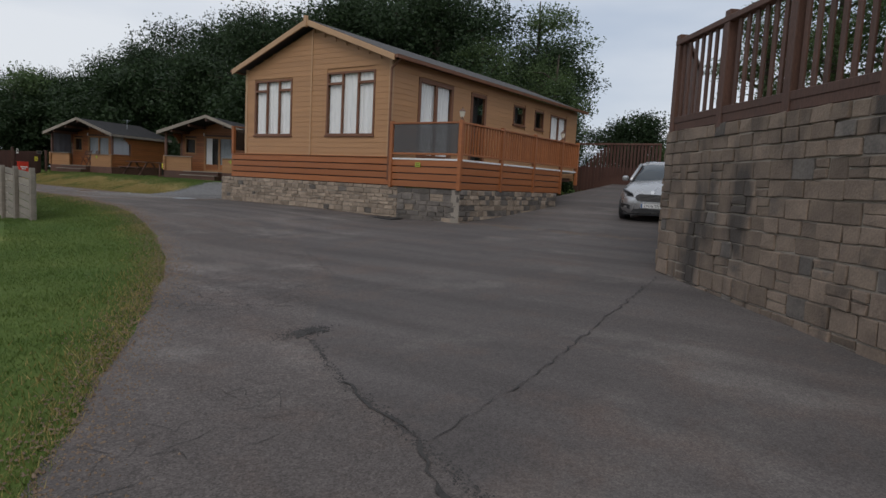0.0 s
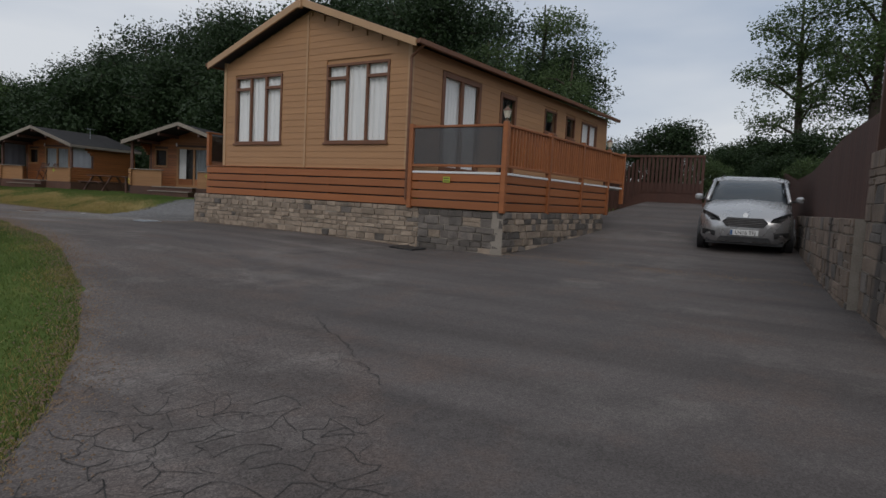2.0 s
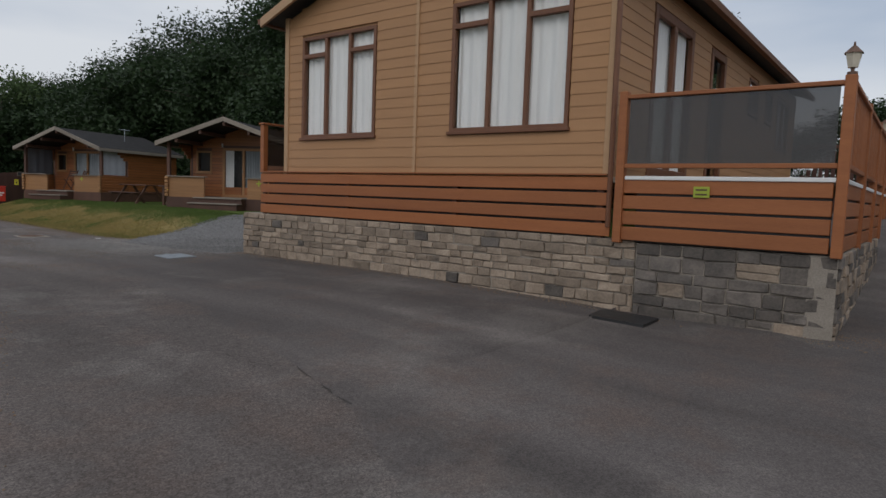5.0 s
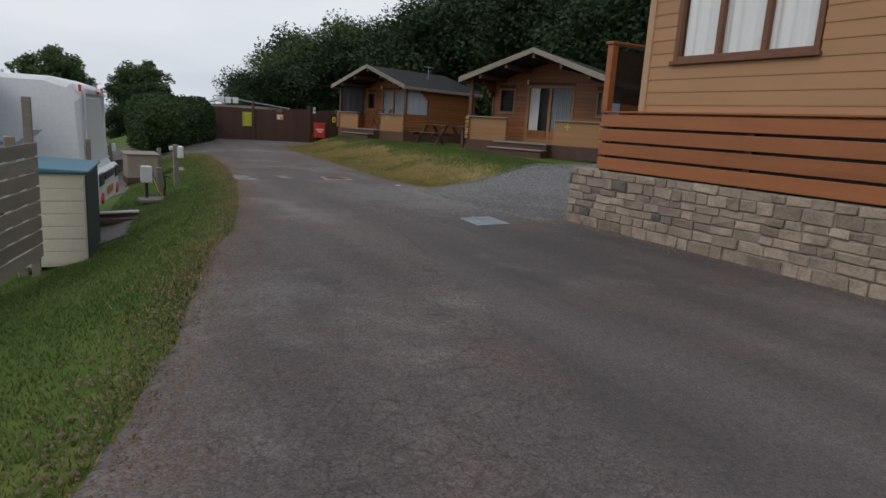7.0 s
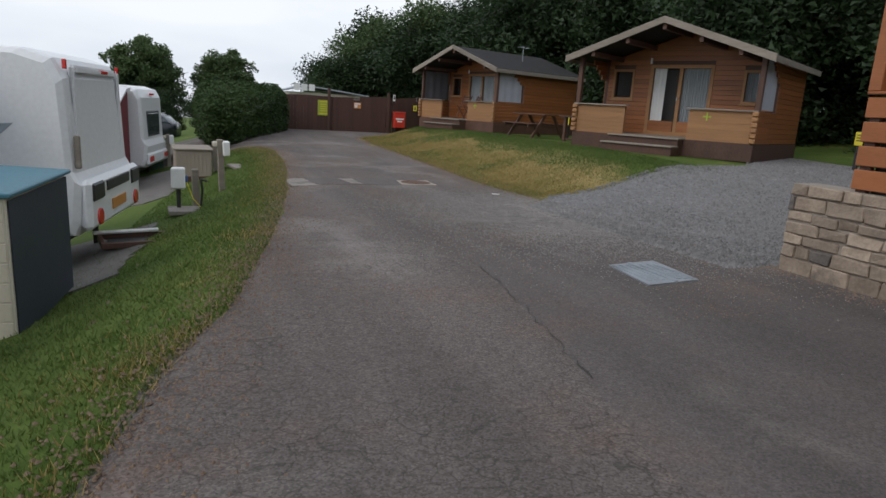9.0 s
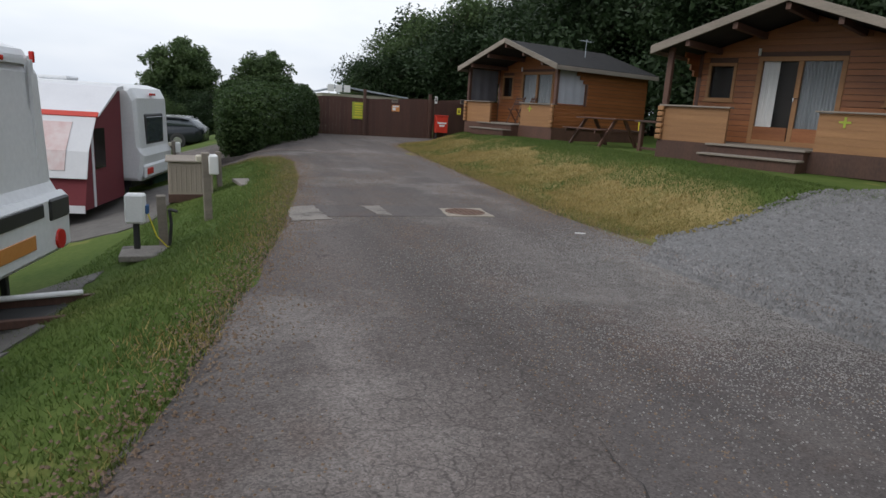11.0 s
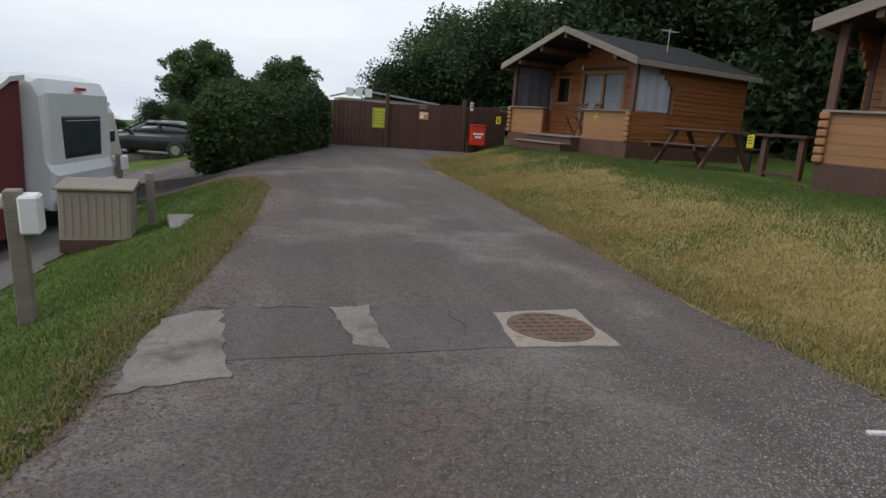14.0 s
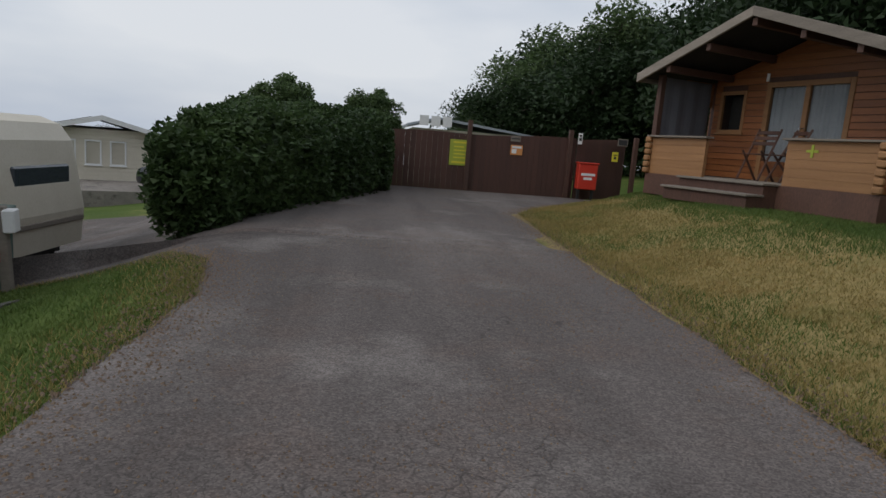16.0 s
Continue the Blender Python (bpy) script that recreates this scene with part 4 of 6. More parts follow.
        boxpart("tread", c, M_GREYWOOD, -1.13, 0.78, -0.44 - 0.36 * k, -0.07 - 0.3 * k, -0.019 - 0.19 * k, 0.02 - 0.19 * k, "weathered grey tread")
    # roof
    for s in (-1, 1):
        bm = bmesh.new()
        e = h + 0.3
        prism(bm, [(s * e, eave - 0.05), (s * e, eave + 0.02), (0, ridge + 0.02), (0, ridge - 0.05)], "y", -0.3, depth + 0.2)
        part("roof_slope", bm, M_FELT, c, "dark felt roof")
        bm = bmesh.new()
        prism(bm, [(s * (e + 0.02), eave - 0.15), (s * (e + 0.02), eave + 0.03), (0, ridge + 0.06), (0, ridge - 0.1)], "y", -0.36, -0.31)
        part("bargeboard", bm, M_GREYWOOD, c, "peeling grey bargeboard", bevel=0.006)
        boxpart("fascia", c, M_GREYWOOD, s * e, s * (e + 0.025), -0.3, depth + 0.2, eave - 0.14, eave + 0.0)
    for k in range(5):
        u = (-0.8 + 0.4 * k) * h
        zz = ridge - 0.12 - abs(u) * slope
        boxpart("purlin", c, M_DARKWOOD, u - 0.05, u + 0.05, -0.28, P, zz - 0.13, zz)
    # bulkhead lamp over the door
    bm = bmesh.new()
    add_tube(bm, (-1.0, P - 0.05, 1.95), (-1.0, P - 0.05, 2.1), 0.03, 0.03, 10)
    part("wall_lamp", bm, M_PAPER, c, "small white wall lamp")
    # plus-shaped green badge
    b = boxpart("badge", c, M_LIME, 1.15, 1.35, -0.052, -0.042, 0.56, 0.6, bevel=0)
    boxpart("badge", c, M_LIME, 1.23, 1.27, -0.055, -0.0425, 0.48, 0.68, bevel=0)
    return c


cabin(14.8, 34.9, 1.30, -72, 4.7, 4.6, 0.885, "brown log cabin with folded chairs in its porch", 1)
cabin(16.2, 25.45, 1.30, -62, 4.7, 3.9, 0.92, "brown log cabin with white curtain in its door", 2)


# ---- trees and hedge ----
def leaf_cloud(rng, centres, per, spread, size, flat=0.6):
    """Leaves as small folded quads round cluster centres: vertices and faces."""
    verts, faces = [], []
    for c in centres:
        for _ in range(per):
            d = Vector((rng.gauss(0, 1), rng.gauss(0, 1), rng.gauss(0, flat)))
            d *= min(1.0, 1.45 / max(0.01, d.length))
            p = Vector(c) + d * spread
            u = Vector((rng.gauss(0, 1), rng.gauss(0, 1), rng.gauss(0, 0.6)))
            u.normalize()
            w = u.cross(Vector((rng.gauss(0, 1), rng.gauss(0, 1), rng.gauss(0, 1))))
            if w.length < 0.1:
                continue
            w.normalize()
            s = size * rng.uniform(0.6, 1.35)
            k = len(verts)
            verts += [p - u * s, p + w * s * 0.9, p + u * s]
            faces.append((k, k + 1, k + 2))
    return verts, faces


def leaf_mesh(name, verts, faces, mat):
    me = bpy.data.meshes.new(name)
    me.from_pydata(verts, [], faces)
    me.materials.append(mat)
    return me


def tree(seed, h, crown_r, low, mat, clusters=110, per=55, spread=0.62, size=0.17, ball=False, label="tall broadleaved tree with dense dark green crown"):
    rng = random.Random(seed)
    t = thing("tree", 0, 0, 0, 0, label, "tree", "woodland trees")
    bm = bmesh.new()
    lean = Vector((rng.uniform(-0.5, 0.5), rng.uniform(-0.5, 0.5), 0))
    pts = [Vector((0, 0, -0.4)), Vector((0, 0, h * 0.25)) + lean * 0.4, Vector((0, 0, h * 0.55)) + lean, Vector((0, 0, h * 0.86)) + lean * 1.3]
    rad = [h * 0.024, h * 0.017, h * 0.011, h * 0.003]
    for i in range(3):
        add_tube(bm, pts[i], pts[i + 1], rad[i], rad[i + 1], 9, False)
    centres = []
    limbs = 11
    for i in range(limbs):
        f = low + (0.95 - low) * (i + 0.5) / limbs
        a = i * 2.4 + rng.uniform(-0.4, 0.4)
        start = pts[0].lerp(pts[3], min(0.95, f * 0.9))
        start.x, start.y = lean.x * f * 1.2, lean.y * f * 1.2
        reach = crown_r * math.sqrt(max(0.08, 1 - ((f - 0.58) / 0.46) ** 2)) * rng.uniform(0.75, 1.1)
        end = start + Vector((math.cos(a) * reach, math.sin(a) * reach, reach * rng.uniform(0.15, 0.6)))
        mid = start.lerp(end, 0.5) + Vector((0, 0, 0.3))
        add_tube(bm, start, mid, h * 0.007, h * 0.0045, 6, False)
        add_tube(bm, mid, end, h * 0.0045, h * 0.0015, 6, False)
        for _ in range(clusters // limbs):
            q = mid.lerp(end, rng.uniform(-0.5, 1.05))
            centres.append(q + Vector((rng.gauss(0, 0.16), rng.gauss(0, 0.16), rng.gauss(0, 0.14))) * crown_r)
    if ball:
        # a full rounded crown, bumpy at the rim
        centres = []
        while len(centres) < clusters:
            d = Vector((rng.gauss(0, 1), rng.gauss(0, 1), rng.gauss(0, 1))).normalized()
            r = rng.random() ** 0.35 * (0.86 + 0.22 * noise.noise(d * 2.3))
            centres.append(Vector((d.x * crown_r * r, d.y * crown_r * r, h * 0.58 + d.z * h * 0.4 * r)))
    part("trunk", bm, M_BARK, t, "brown-grey trunk with spreading limbs", smooth=True)
    v, f = leaf_cloud(rng, centres, per, spread, size)
    cr = new("crown", leaf_mesh("crown", v, f, mat))
    cr.parent = t
    return t


def plant(src, x, y, s=1.0, rz=0.0, dz=0.0, sz=None):
    c = copy_thing(src, pose(x, y, height(x, y) + dz, 0, 0, rz))
    c.scale = (s, s, sz or s)
    return c


oak = tree(3, 13.0, 4.2, 0.16, M_LEAF, 260, 120, 0.72, 0.11)
ash = tree(8, 15.0, 3.6, 0.3, M_LEAF2, 170, 75, 0.55, 0.11, label="tall airy ash tree with light showing through")
scrub = tree(14, 6.5, 3.0, 0.02, M_LEAF, 200, 95, 0.55, 0.11, label="dense dark green understorey tree")
pale = tree(21, 6.0, 2.6, 0.06, M_LEAF2, 150, 90, 0.45, 0.095, label="pale green bushy tree")
# far crowns use the paler leaves: distance haze put into their colour
far_oak = tree(27, 11.8, 5.0, 0.12, M_LEAF2, 340, 70, 0.5, 0.22, True, label="round dense green tree in the distance")
spots = [
    ("o", 30, 22, 1.1), ("o", 27, 27, 1.0), ("o", 25, 33, 0.95), ("o", 29, 37, 1.1), ("o", 25, 41.5, 0.82), ("o", 28, 47, 0.92),
    ("o", 24, 51, 0.9), ("a", 33, 25, 1.1), ("a", 32, 31, 1.05), ("a", 33, 42, 1.0), ("o", 34, 34, 1.2), ("a", 31, 15, 0.82),
    ("a", 30, 18.5, 0.85), ("o", 33, 11.5, 0.66), ("o", 36, 18, 1.15), ("o", 38, 26, 1.2), ("a", 36, 1.5, 1.0), ("a", 37, 4.5, 0.8), ("a", 34, -1.5, 1.0),
    ("s", 27.5, 8.5, 0.95), ("s", 31, 4, 0.9), ("s", 33, -1, 0.8), ("s", 29, 14, 1.1), ("s", 26.5, 18, 1.1), ("s", 25, 24, 1.05),
    ("s", 23.5, 30, 1.2), ("s", 23.5, 36, 1.3), ("s", 22.5, 42, 1.3), ("s", 22, 47, 1.4), ("s", 19.5, 51, 1.35), ("s", 16, 53.5, 1.2),
    ("s", 13, 56, 1.0), ("p", 14.5, 58, 1.3), ("p", 11.5, 60, 0.55), ("p", 17.5, 55, 1.55), ("p", 26.2, 6.8, 0.5), ("p", 24.5, 3.1, 0.42),
    ("p", 26, -0.5, 0.6), ("s", 26.8, 4.3, 0.5), ("s", 26.2, 1.6, 0.55), ("p", 25.6, 5.4, 0.3), ("s", 28.5, 6.3, 0.6), ("s", 38, 8, 0.8), ("s", 40, 2, 1.0), ("o", 42, -6, 0.8), ("s", 9, 80, 0.55), ("s", 6, 82, 0.6),
    ("s", -18, 96, 0.8), ("s", -24, 92, 0.7), ("s", -10, 98, 0.5), ("s", 14, 70, 1.15), ("s", 18, 66, 1.55), ("o", 21, 60, 0.8),
    ("s", 21, 56, 1.5), ("o", 30, 54, 0.95), ("s", 27, 13, 0.9), ("s", 28, 40, 1.2), ("s", 28, 30, 1.2), ("f", 0.4, 88, 0.82),
    ("f", 8.6, 88, 0.68), ("s", 0, 86, 0.95), ("s", -3, 83, 0.7), ("s", -10, 84, 0.65), ("s", 3, 84, 0.75), ("p", -1, 82, 0.75), ("s", 8, 86, 0.9), ("s", -12, 90, 0.7), ("s", 10, 84, 0.75), ("s", 14, 80, 0.7), ("s", -30, 95, 0.7),
    ("s", -36, 95, 0.8), ("s", -42, 90, 0.7), ("s", -16, 88, 0.55), ("s", 33, 6, 0.85), ("a", 33, 29, 1.15), ("o", 31, 27, 1.2),
    # the oaks here are a back row added for density and to block sky light
    ("s", -22, 90, 0.75), ("o", 36, 40, 1.1), ("o", 38, 46, 1.2), ("o", 40, 33, 1.2), ("o", 33, 50, 1.1), ("s", 32, 36, 1.4),
    ("s", 30, 44, 1.4), ("s", 27, 50, 1.3), ("s", 31, 24, 1.3), ("s", 34, 20, 1.3),
]
rng = random.Random(5)
for k, x, y, s in spots:
    if x > 20 and not (k == "a" and y < 8):
        s *= 0.64 if y < 13.5 and x > 25 else 0.78 if y < 19.5 else 0.96 if y < 45 else 1.04 if k == "o" else 0.92
    if 10 < x < 25 and y > 50:
        x, s = x + 2.5, s * 0.88
    plant({"o": oak, "a": ash, "s": scrub, "p": pale, "f": far_oak}[k], x, y, s * rng.uniform(0.95, 1.05), rng.uniform(0, 360), sz=s * rng.uniform(0.92, 1.08))
for src, x, y in ((oak, 42, 31), (ash, 40, 20), (scrub, 36, 50), (pale, 24, 58), (far_oak, -60, 100)):
    src.matrix_basis = pose(x, y, height(x, y), 0, 0, 40)


def hedge():
    t = thing("clipped_hedge", 6.3, 36.6, -0.05, 0, "tall clipped dark green hedge beside the lane", "hedge")
    rng = random.Random(31)
    quad = [Vector((-0.3, 3.2, 0)), Vector((0.1, -2.7, 0)), Vector((0.9, -2.6, 0)), Vector((3.0, 3.6, 0)), Vector((3.1, 6.0, 0)), Vector((0.2, 6.0, 0))]
    verts, faces = [], []
    bm = bmesh.new()
    rings = []
    mid = sum(quad, Vector()) / len(quad)
    for z, k in ((0.0, 0.86), (0.5, 0.92), (1.15, 0.9), (1.5, 0.78)):
        rings.append([tuple(mid + (q - mid) * k + Vector((0, 0, z))) for q in quad])
    lofted(bm, rings)
    part("inner_growth", bm, M_HEDGE, t, "dark inner twigs")
    pts = []
    for _ in range(1500):
        i = rng.randrange(len(quad))
        a, b = quad[i], quad[(i + 1) % len(quad)]
        f, z = rng.random(), rng.random() ** 0.85
        p = a.lerp(b, f)
        k = 0.95 + 0.07 * math.sin(z * 3.0) - 0.18 * max(0, z - 0.85) / 0.15
        p = mid + (p - mid) * k + Vector((0, 0, 0.1 + z * (1.5 + 0.07 * (p.y + 2.6) + 0.18 * noise.noise(p * 0.8))))
        pts.append(p)
    for _ in range(700):
        f, g = rng.random(), rng.random()
        p = quad[0].lerp(quad[1], f).lerp(quad[4].lerp(quad[2], f), g)
        pts.append(mid + (p - mid) * 0.88 + Vector((0, 0, 1.58 + 0.07 * (p.y + 2.6) + 0.18 * noise.noise(p * 0.8))))
    verts, faces = leaf_cloud(rng, pts, 34, 0.13, 0.055, 1.0)
    ob = new("foliage", leaf_mesh("foliage", verts, faces, M_HEDGE))
    ob.parent = t


hedge()

# ---- the far boundary fence with its signs ----
far_fence = thing("boundary_fence", 9.3, 43.000, 0, 0, "tall dark brown solid boundary fence and gates", "fence")


def fence_top(u):
    return 1.84 + 0.028 * u + 0.03 * math.sin(u * 1.7)


for i in range(36):
    u = 0.15 * i
    boxpart("board", far_fence, M_FENCE, u, u + 0.146, -0.012, 0.012, height(9.3 + u, 42.950) - 0.05, fence_top(u), bevel=0.0)
for i in range(12):
    u = 5.42 + 0.14 * i
    y = 0.0 + 0.06 * i
    boxpart("board", far_fence, M_FENCE, u, u + 0.136, y - 0.012, y + 0.012, height(9.3 + u, 42.950) - 0.05, 1.98 + 0.01 * i, bevel=0.0)
for u, top in ((2.35, 2.25), (5.2, 2.22), (7.1, 2.15)):
    boxpart("post", far_fence, M_DARKWOOD, u - 0.06, u + 0.06, -0.13, -0.013, height(9.3 + u, 42.850) - 0.1, top)
for z in (0.8, 1.5):
    boxpart("cross_rail", far_fence, M_FENCE, 0, 5.3, 0.013, 0.06, z, z + 0.09)


def flat_sign(name, x, y, z, w, h, mat, label, bars=(), rz=0.0, bar_mat=None):
    t = thing(name, x, y, z + 0.5, rz, label, "sign")
    boxpart("plate", t, mat, -w / 2, w / 2, -0.012, 0.0, -h / 2, h / 2, bevel=0.003)
    for a, b, c, d in bars:
        boxpart("text_bar", t, bar_mat or M_BLACK, a * w, b * w, -0.016, -0.0125, c * h, d * h, bevel=0)
    return t


flat_sign("site_rules_sign", 11.42, 42.965, 0.86, 0.56, 0.7, M_LIME, "tall lime-green notice with a list of lines on the fence", [(-0.34, 0.3, 0.36, 0.43), (-0.3, 0.2, 0.2, 0.25), (-0.3, 0.32, 0.06, 0.11), (-0.3, 0.26, -0.08, -0.03), (-0.3, 0.3, -0.22, -0.17), (-0.38, 0.38, -0.42, -0.34)], bar_mat=M_YELLOW)
flat_sign("warning_sign", 13.0, 42.970, 1.05, 0.34, 0.27, M_ORSIGN, "small orange and white warning sign on the gate", [(-0.4, 0.4, 0.18, 0.4), (-0.4, 0.0, -0.35, 0.1)], bar_mat=M_PAPER)
flat_sign("small_plate", 12.95, 42.970, 1.36, 0.28, 0.16, M_GREYWOOD, "small faded plate above the gate sign", [(-0.4, 0.4, -0.1, 0.1)])
flat_sign("yellow_notice", 15.9, 43.110, 1.08, 0.18, 0.27, M_YELLOW, "small yellow notice on the brown fence", [(-0.3, 0.3, 0.15, 0.25), (-0.2, 0.2, -0.25, 0.05)])
flat_sign("dark_notice", 16.1, 43.150, 1.5, 0.3, 0.2, M_GREYWOOD, "small framed dark notice on the fence", [(-0.42, 0.42, -0.38, 0.38)])
flat_sign("white_notice", 14.75, 42.860, 1.5, 0.12, 0.3, M_PAPER, "narrow white notice on a fence post", [(-0.3, 0.3, 0.2, 0.35), (-0.3, 0.3, -0.2, 0.1)])
rb = thing("red_box", 15.0, 42.750, height(15.0, 42.750), 0, "red fire-point box with white marks beside the gate", "fire box")
boxpart("body", rb, M_RED, -0.27, 0.27, -0.14, 0.14, 0.28, 0.98, bevel=0.02)
boxpart("lid", rb, M_RED, -0.29, 0.29, -0.16, 0.16, 0.985, 1.03, bevel=0.01)
for a, b in ((-0.2, 0.2), (-0.12, 0.12)):
    boxpart("text_bar", rb, M_PAPER, a, b, -0.146, -0.1405, 0.55 + (b - 0.12) * 1.4, 0.62 + (b - 0.12) * 1.4, bevel=0)
for u in (-0.2, 0.2):
    boxpart("leg", rb, M_BLACK, u - 0.03, u + 0.03, -0.05, 0.05, -0.02, 0.28)
sh = thing("site_shed", 11.5, 46.8, 0.15, 0, "low shed with pale sheet roof behind the fence", "shed")
boxpart("wall", sh, M_CREAM, -1.2, 2.6, 0, 3, 0, 1.9)
bm = bmesh.new()
prism(bm, [(-1.4, 1.92), (-1.4, 2.0), (-0.4, 2.28), (2.9, 1.92), (2.9, 1.85), (-0.4, 2.2)], "y", -0.3, 3.2)
part("roof", bm, M_GALV, sh, "pale corrugated roof sheet")
bm = bmesh.new()
for u in (-1.0, -0.62, -0.24):
    add_box(bm, u, u + 0.3, -0.34, -0.31, 1.98, 2.3)
part("panel", bm, M_PAPER, sh, "white panels on the roof edge")


# ---- caravans ----
def caravan(x, y, z, rz, label, length, wide, tall, style):
    """Local x runs along the caravan, 0 at the rear that faces the lane and negative inwards; local y across it."""
    c = thing("touring_caravan", x, y, z, rz, label, "caravan", "touring caravans")
    prof = [(0.0, 0.36), (0.06, 0.5), (0.10, 0.9), (0.02, 1.05), (-0.02, tall - 0.28), (-0.12, tall - 0.08), (-0.4, tall), (-length + 0.9, tall), (-length + 0.3, tall - 0.4), (-length, 1.1), (-length + 0.1, 0.36)]
    if style == 2:
        prof = [(0.0, 0.36), (0.05, 0.9), (-0.12, tall - 0.35), (-0.3, tall - 0.1), (-0.6, tall), (-length + 0.9, tall), (-length + 0.2, tall - 0.5), (-length, 1.0), (-length + 0.1, 0.36)]
    bm = bmesh.new()
    rings = []
    for v, inset in ((0.0, 0.07), (0.05, 0.015), (0.12, 0.0), (wide - 0.12, 0.0), (wide - 0.05, 0.015), (wide, 0.07)):
        cx, cz = -length / 2, tall / 2 + 0.2
        rings.append([(px + (inset if px < cx else -inset), v, pz + (inset if pz < cz else -inset)) for px, pz in prof])
    lofted(bm, rings)
    bmesh.ops.recalc_face_normals(bm, faces=bm.faces)
    body = part("body", bm, M_WHITE if style != 2 else M_CREAM, c, "white moulded body shell", smooth=False)
    boxpart("chassis", c, M_BLACK, -length + 0.3, -0.25, 0.25, wide - 0.25, 0.2, 0.37)
    for v in (0.18, wide - 0.4):
        bm = bmesh.new()
        add_tube(bm, (-length * 0.5, v, 0.2), (-length * 0.5, v + 0.2, 0.2), 0.3, 0.3, 20)
        w = part("wheel", bm, M_RUBBER, c)
        bm = bmesh.new()
        add_tube(bm, (-length * 0.5, v - 0.01, 0.2), (-length * 0.5, v + 0.21, 0.2), 0.18, 0.18, 16)
        part("rim", bm, M_CHROME, w)
    for u in (-0.35, -length + 0.5):
        for v in (0.25, wide - 0.3):
            boxpart("corner_steady", c, M_BLACK, u - 0.03, u + 0.03, v - 0.03, v + 0.03, -0.15, 0.25)
    if style == 1:
        # moulded rear: recessed panel edges, bumper, lamps, plate
        bm = framed(0.2, wide - 0.22, 0.98, tall - 0.14, 0.1, -0.02, 0.035)
        bm.transform(pose(0, 0, 0, 0, 0, 90) @ pose(0, 0, 0))
        part("rear_moulding", bm, M_WHITE, c, "raised white rear moulding", bevel=0.03, segs=2)
        boxpart("bumper", c, M_WHITE, 0.05, 0.17, 0.04, wide - 0.04, 0.42, 0.98, bevel=0.05)
        boxpart("grille_strip", c, M_BLACK, 0.165, 0.185, 0.62, wide - 0.62, 0.80, 0.92, "black grille strip")
        for v in (0.1, wide - 0.5):
            boxpart("lamp_cluster", c, M_BLACK, 0.15, 0.19, v, v + 0.4, 0.74, 0.94, "dark rear lamp cluster", bevel=0.03)
        for v in (0.32, wide - 0.32):
            bm = bmesh.new()
            add_tube(bm, (0.15, v, 0.55), (0.19, v, 0.55), 0.1, 0.09, 16)
            part("rear_lamp", bm, M_REDLENS, c, "round red rear lamp")
        pl = boxpart("number_plate", c, M_AMBER, 0.172, 0.182, wide / 2 - 0.3, wide / 2 + 0.3, 0.55, 0.68, "amber number plate")
        for v in (0.1, wide - 0.16):
            boxpart("marker_lamp", c, M_REDLENS, -0.05, -0.01, v, v + 0.035, tall - 0.19, tall - 0.09)
        boxpart("high_brake_lamp", c, M_REDLENS, -0.02, 0.03, wide / 2 + 0.1, wide / 2 + 0.34, tall - 0.2, tall - 0.16)
        boxpart("grab_handle", c, M_GREYWOOD, 0.02, 0.08, 0.08, 0.12, 1.1, 1.45, "grey grab handle", bevel=0.01)
        lettering("model_number", "584", 0.17, pose(-1.15, -0.012, 1.47, 90, 0, 0), M_BLACK, c, "black model number")
        bm = bmesh.new()
        prism(bm, [(-2.6, 1.30), (-0.75, 1.33), (-0.5, 1.56), (-0.62, 1.55), (-0.82, 1.37), (-2.6, 1.35)], "y", -0.006, -0.001)
        part("side_stripe", bm, M_GALV, c, "silver side stripe")
        boxpart("roof_rail", c, M_WHITE, -length + 1.2, -1.0, 0.2, 0.3, tall, tall + 0.05)
    elif style == 3:
        w = boxpart("rear_window", c, M_CARGLASS, -0.02, 0.03, 0.5, wide - 0.5, 1.15, 1.72, "dark tinted rear window", bevel=0.04)
        boxpart("window_trim", w, M_BLACK, -0.03, 0.02, 0.45, wide - 0.45, 1.1, 1.77, bevel=0.03)
        boxpart("bumper", c, M_WHITE, 0.04, 0.13, 0.05, wide - 0.05, 0.42, 0.72, bevel=0.04)
        for v in (0.1, wide - 0.5):
            boxpart("lamp_cluster", c, M_REDLENS, 0.12, 0.145, v, v + 0.4, 0.5, 0.64, "red rear lamp cluster", bevel=0.03)
        boxpart("brake_lamp", c, M_REDLENS, -0.03, 0.02, wide / 2 - 0.15, wide / 2 + 0.15, tall - 0.22, tall - 0.17)
        boxpart("roof_vent", c, M_WHITE, -2.2, -1.6, 0.7, 1.3, tall, tall + 0.09, bevel=0.03)
    else:
        w = boxpart("rear_window", c, M_CARGLASS, -0.1, -0.02, 0.35, wide - 0.35, 1.05, 1.6, "dark rear window", bevel=0.03)
        boxpart("stripe", c, M_GREYWOOD, 0.03, 0.06, 0.1, wide - 0.1, 0.72, 0.8, bevel=0.01)
        boxpart("side_window", c, M_CARGLASS, -2.0, -0.9, -0.012, 0.012, 1.05, 1.55, "dark side window")
        boxpart("front_window", c, M_CARGLASS, -3.6, -2.5, -0.012, 0.012, 1.05, 1.55, "dark side window")
    return c


cv1 = caravan(4.85, 20.6, -0.3, -8, "white touring caravan with moulded rear and number 584", 5.8, 2.2, 2.32, 1)
caravan(4.75, 30.6, -0.62, -9, "white touring caravan with dark rear window and awning", 5.6, 2.2, 2.38, 3)
caravan(4.3, 34.3, -0.85, -4, "old cream touring caravan with rear window", 5.0, 2.1, 2.3, 2)

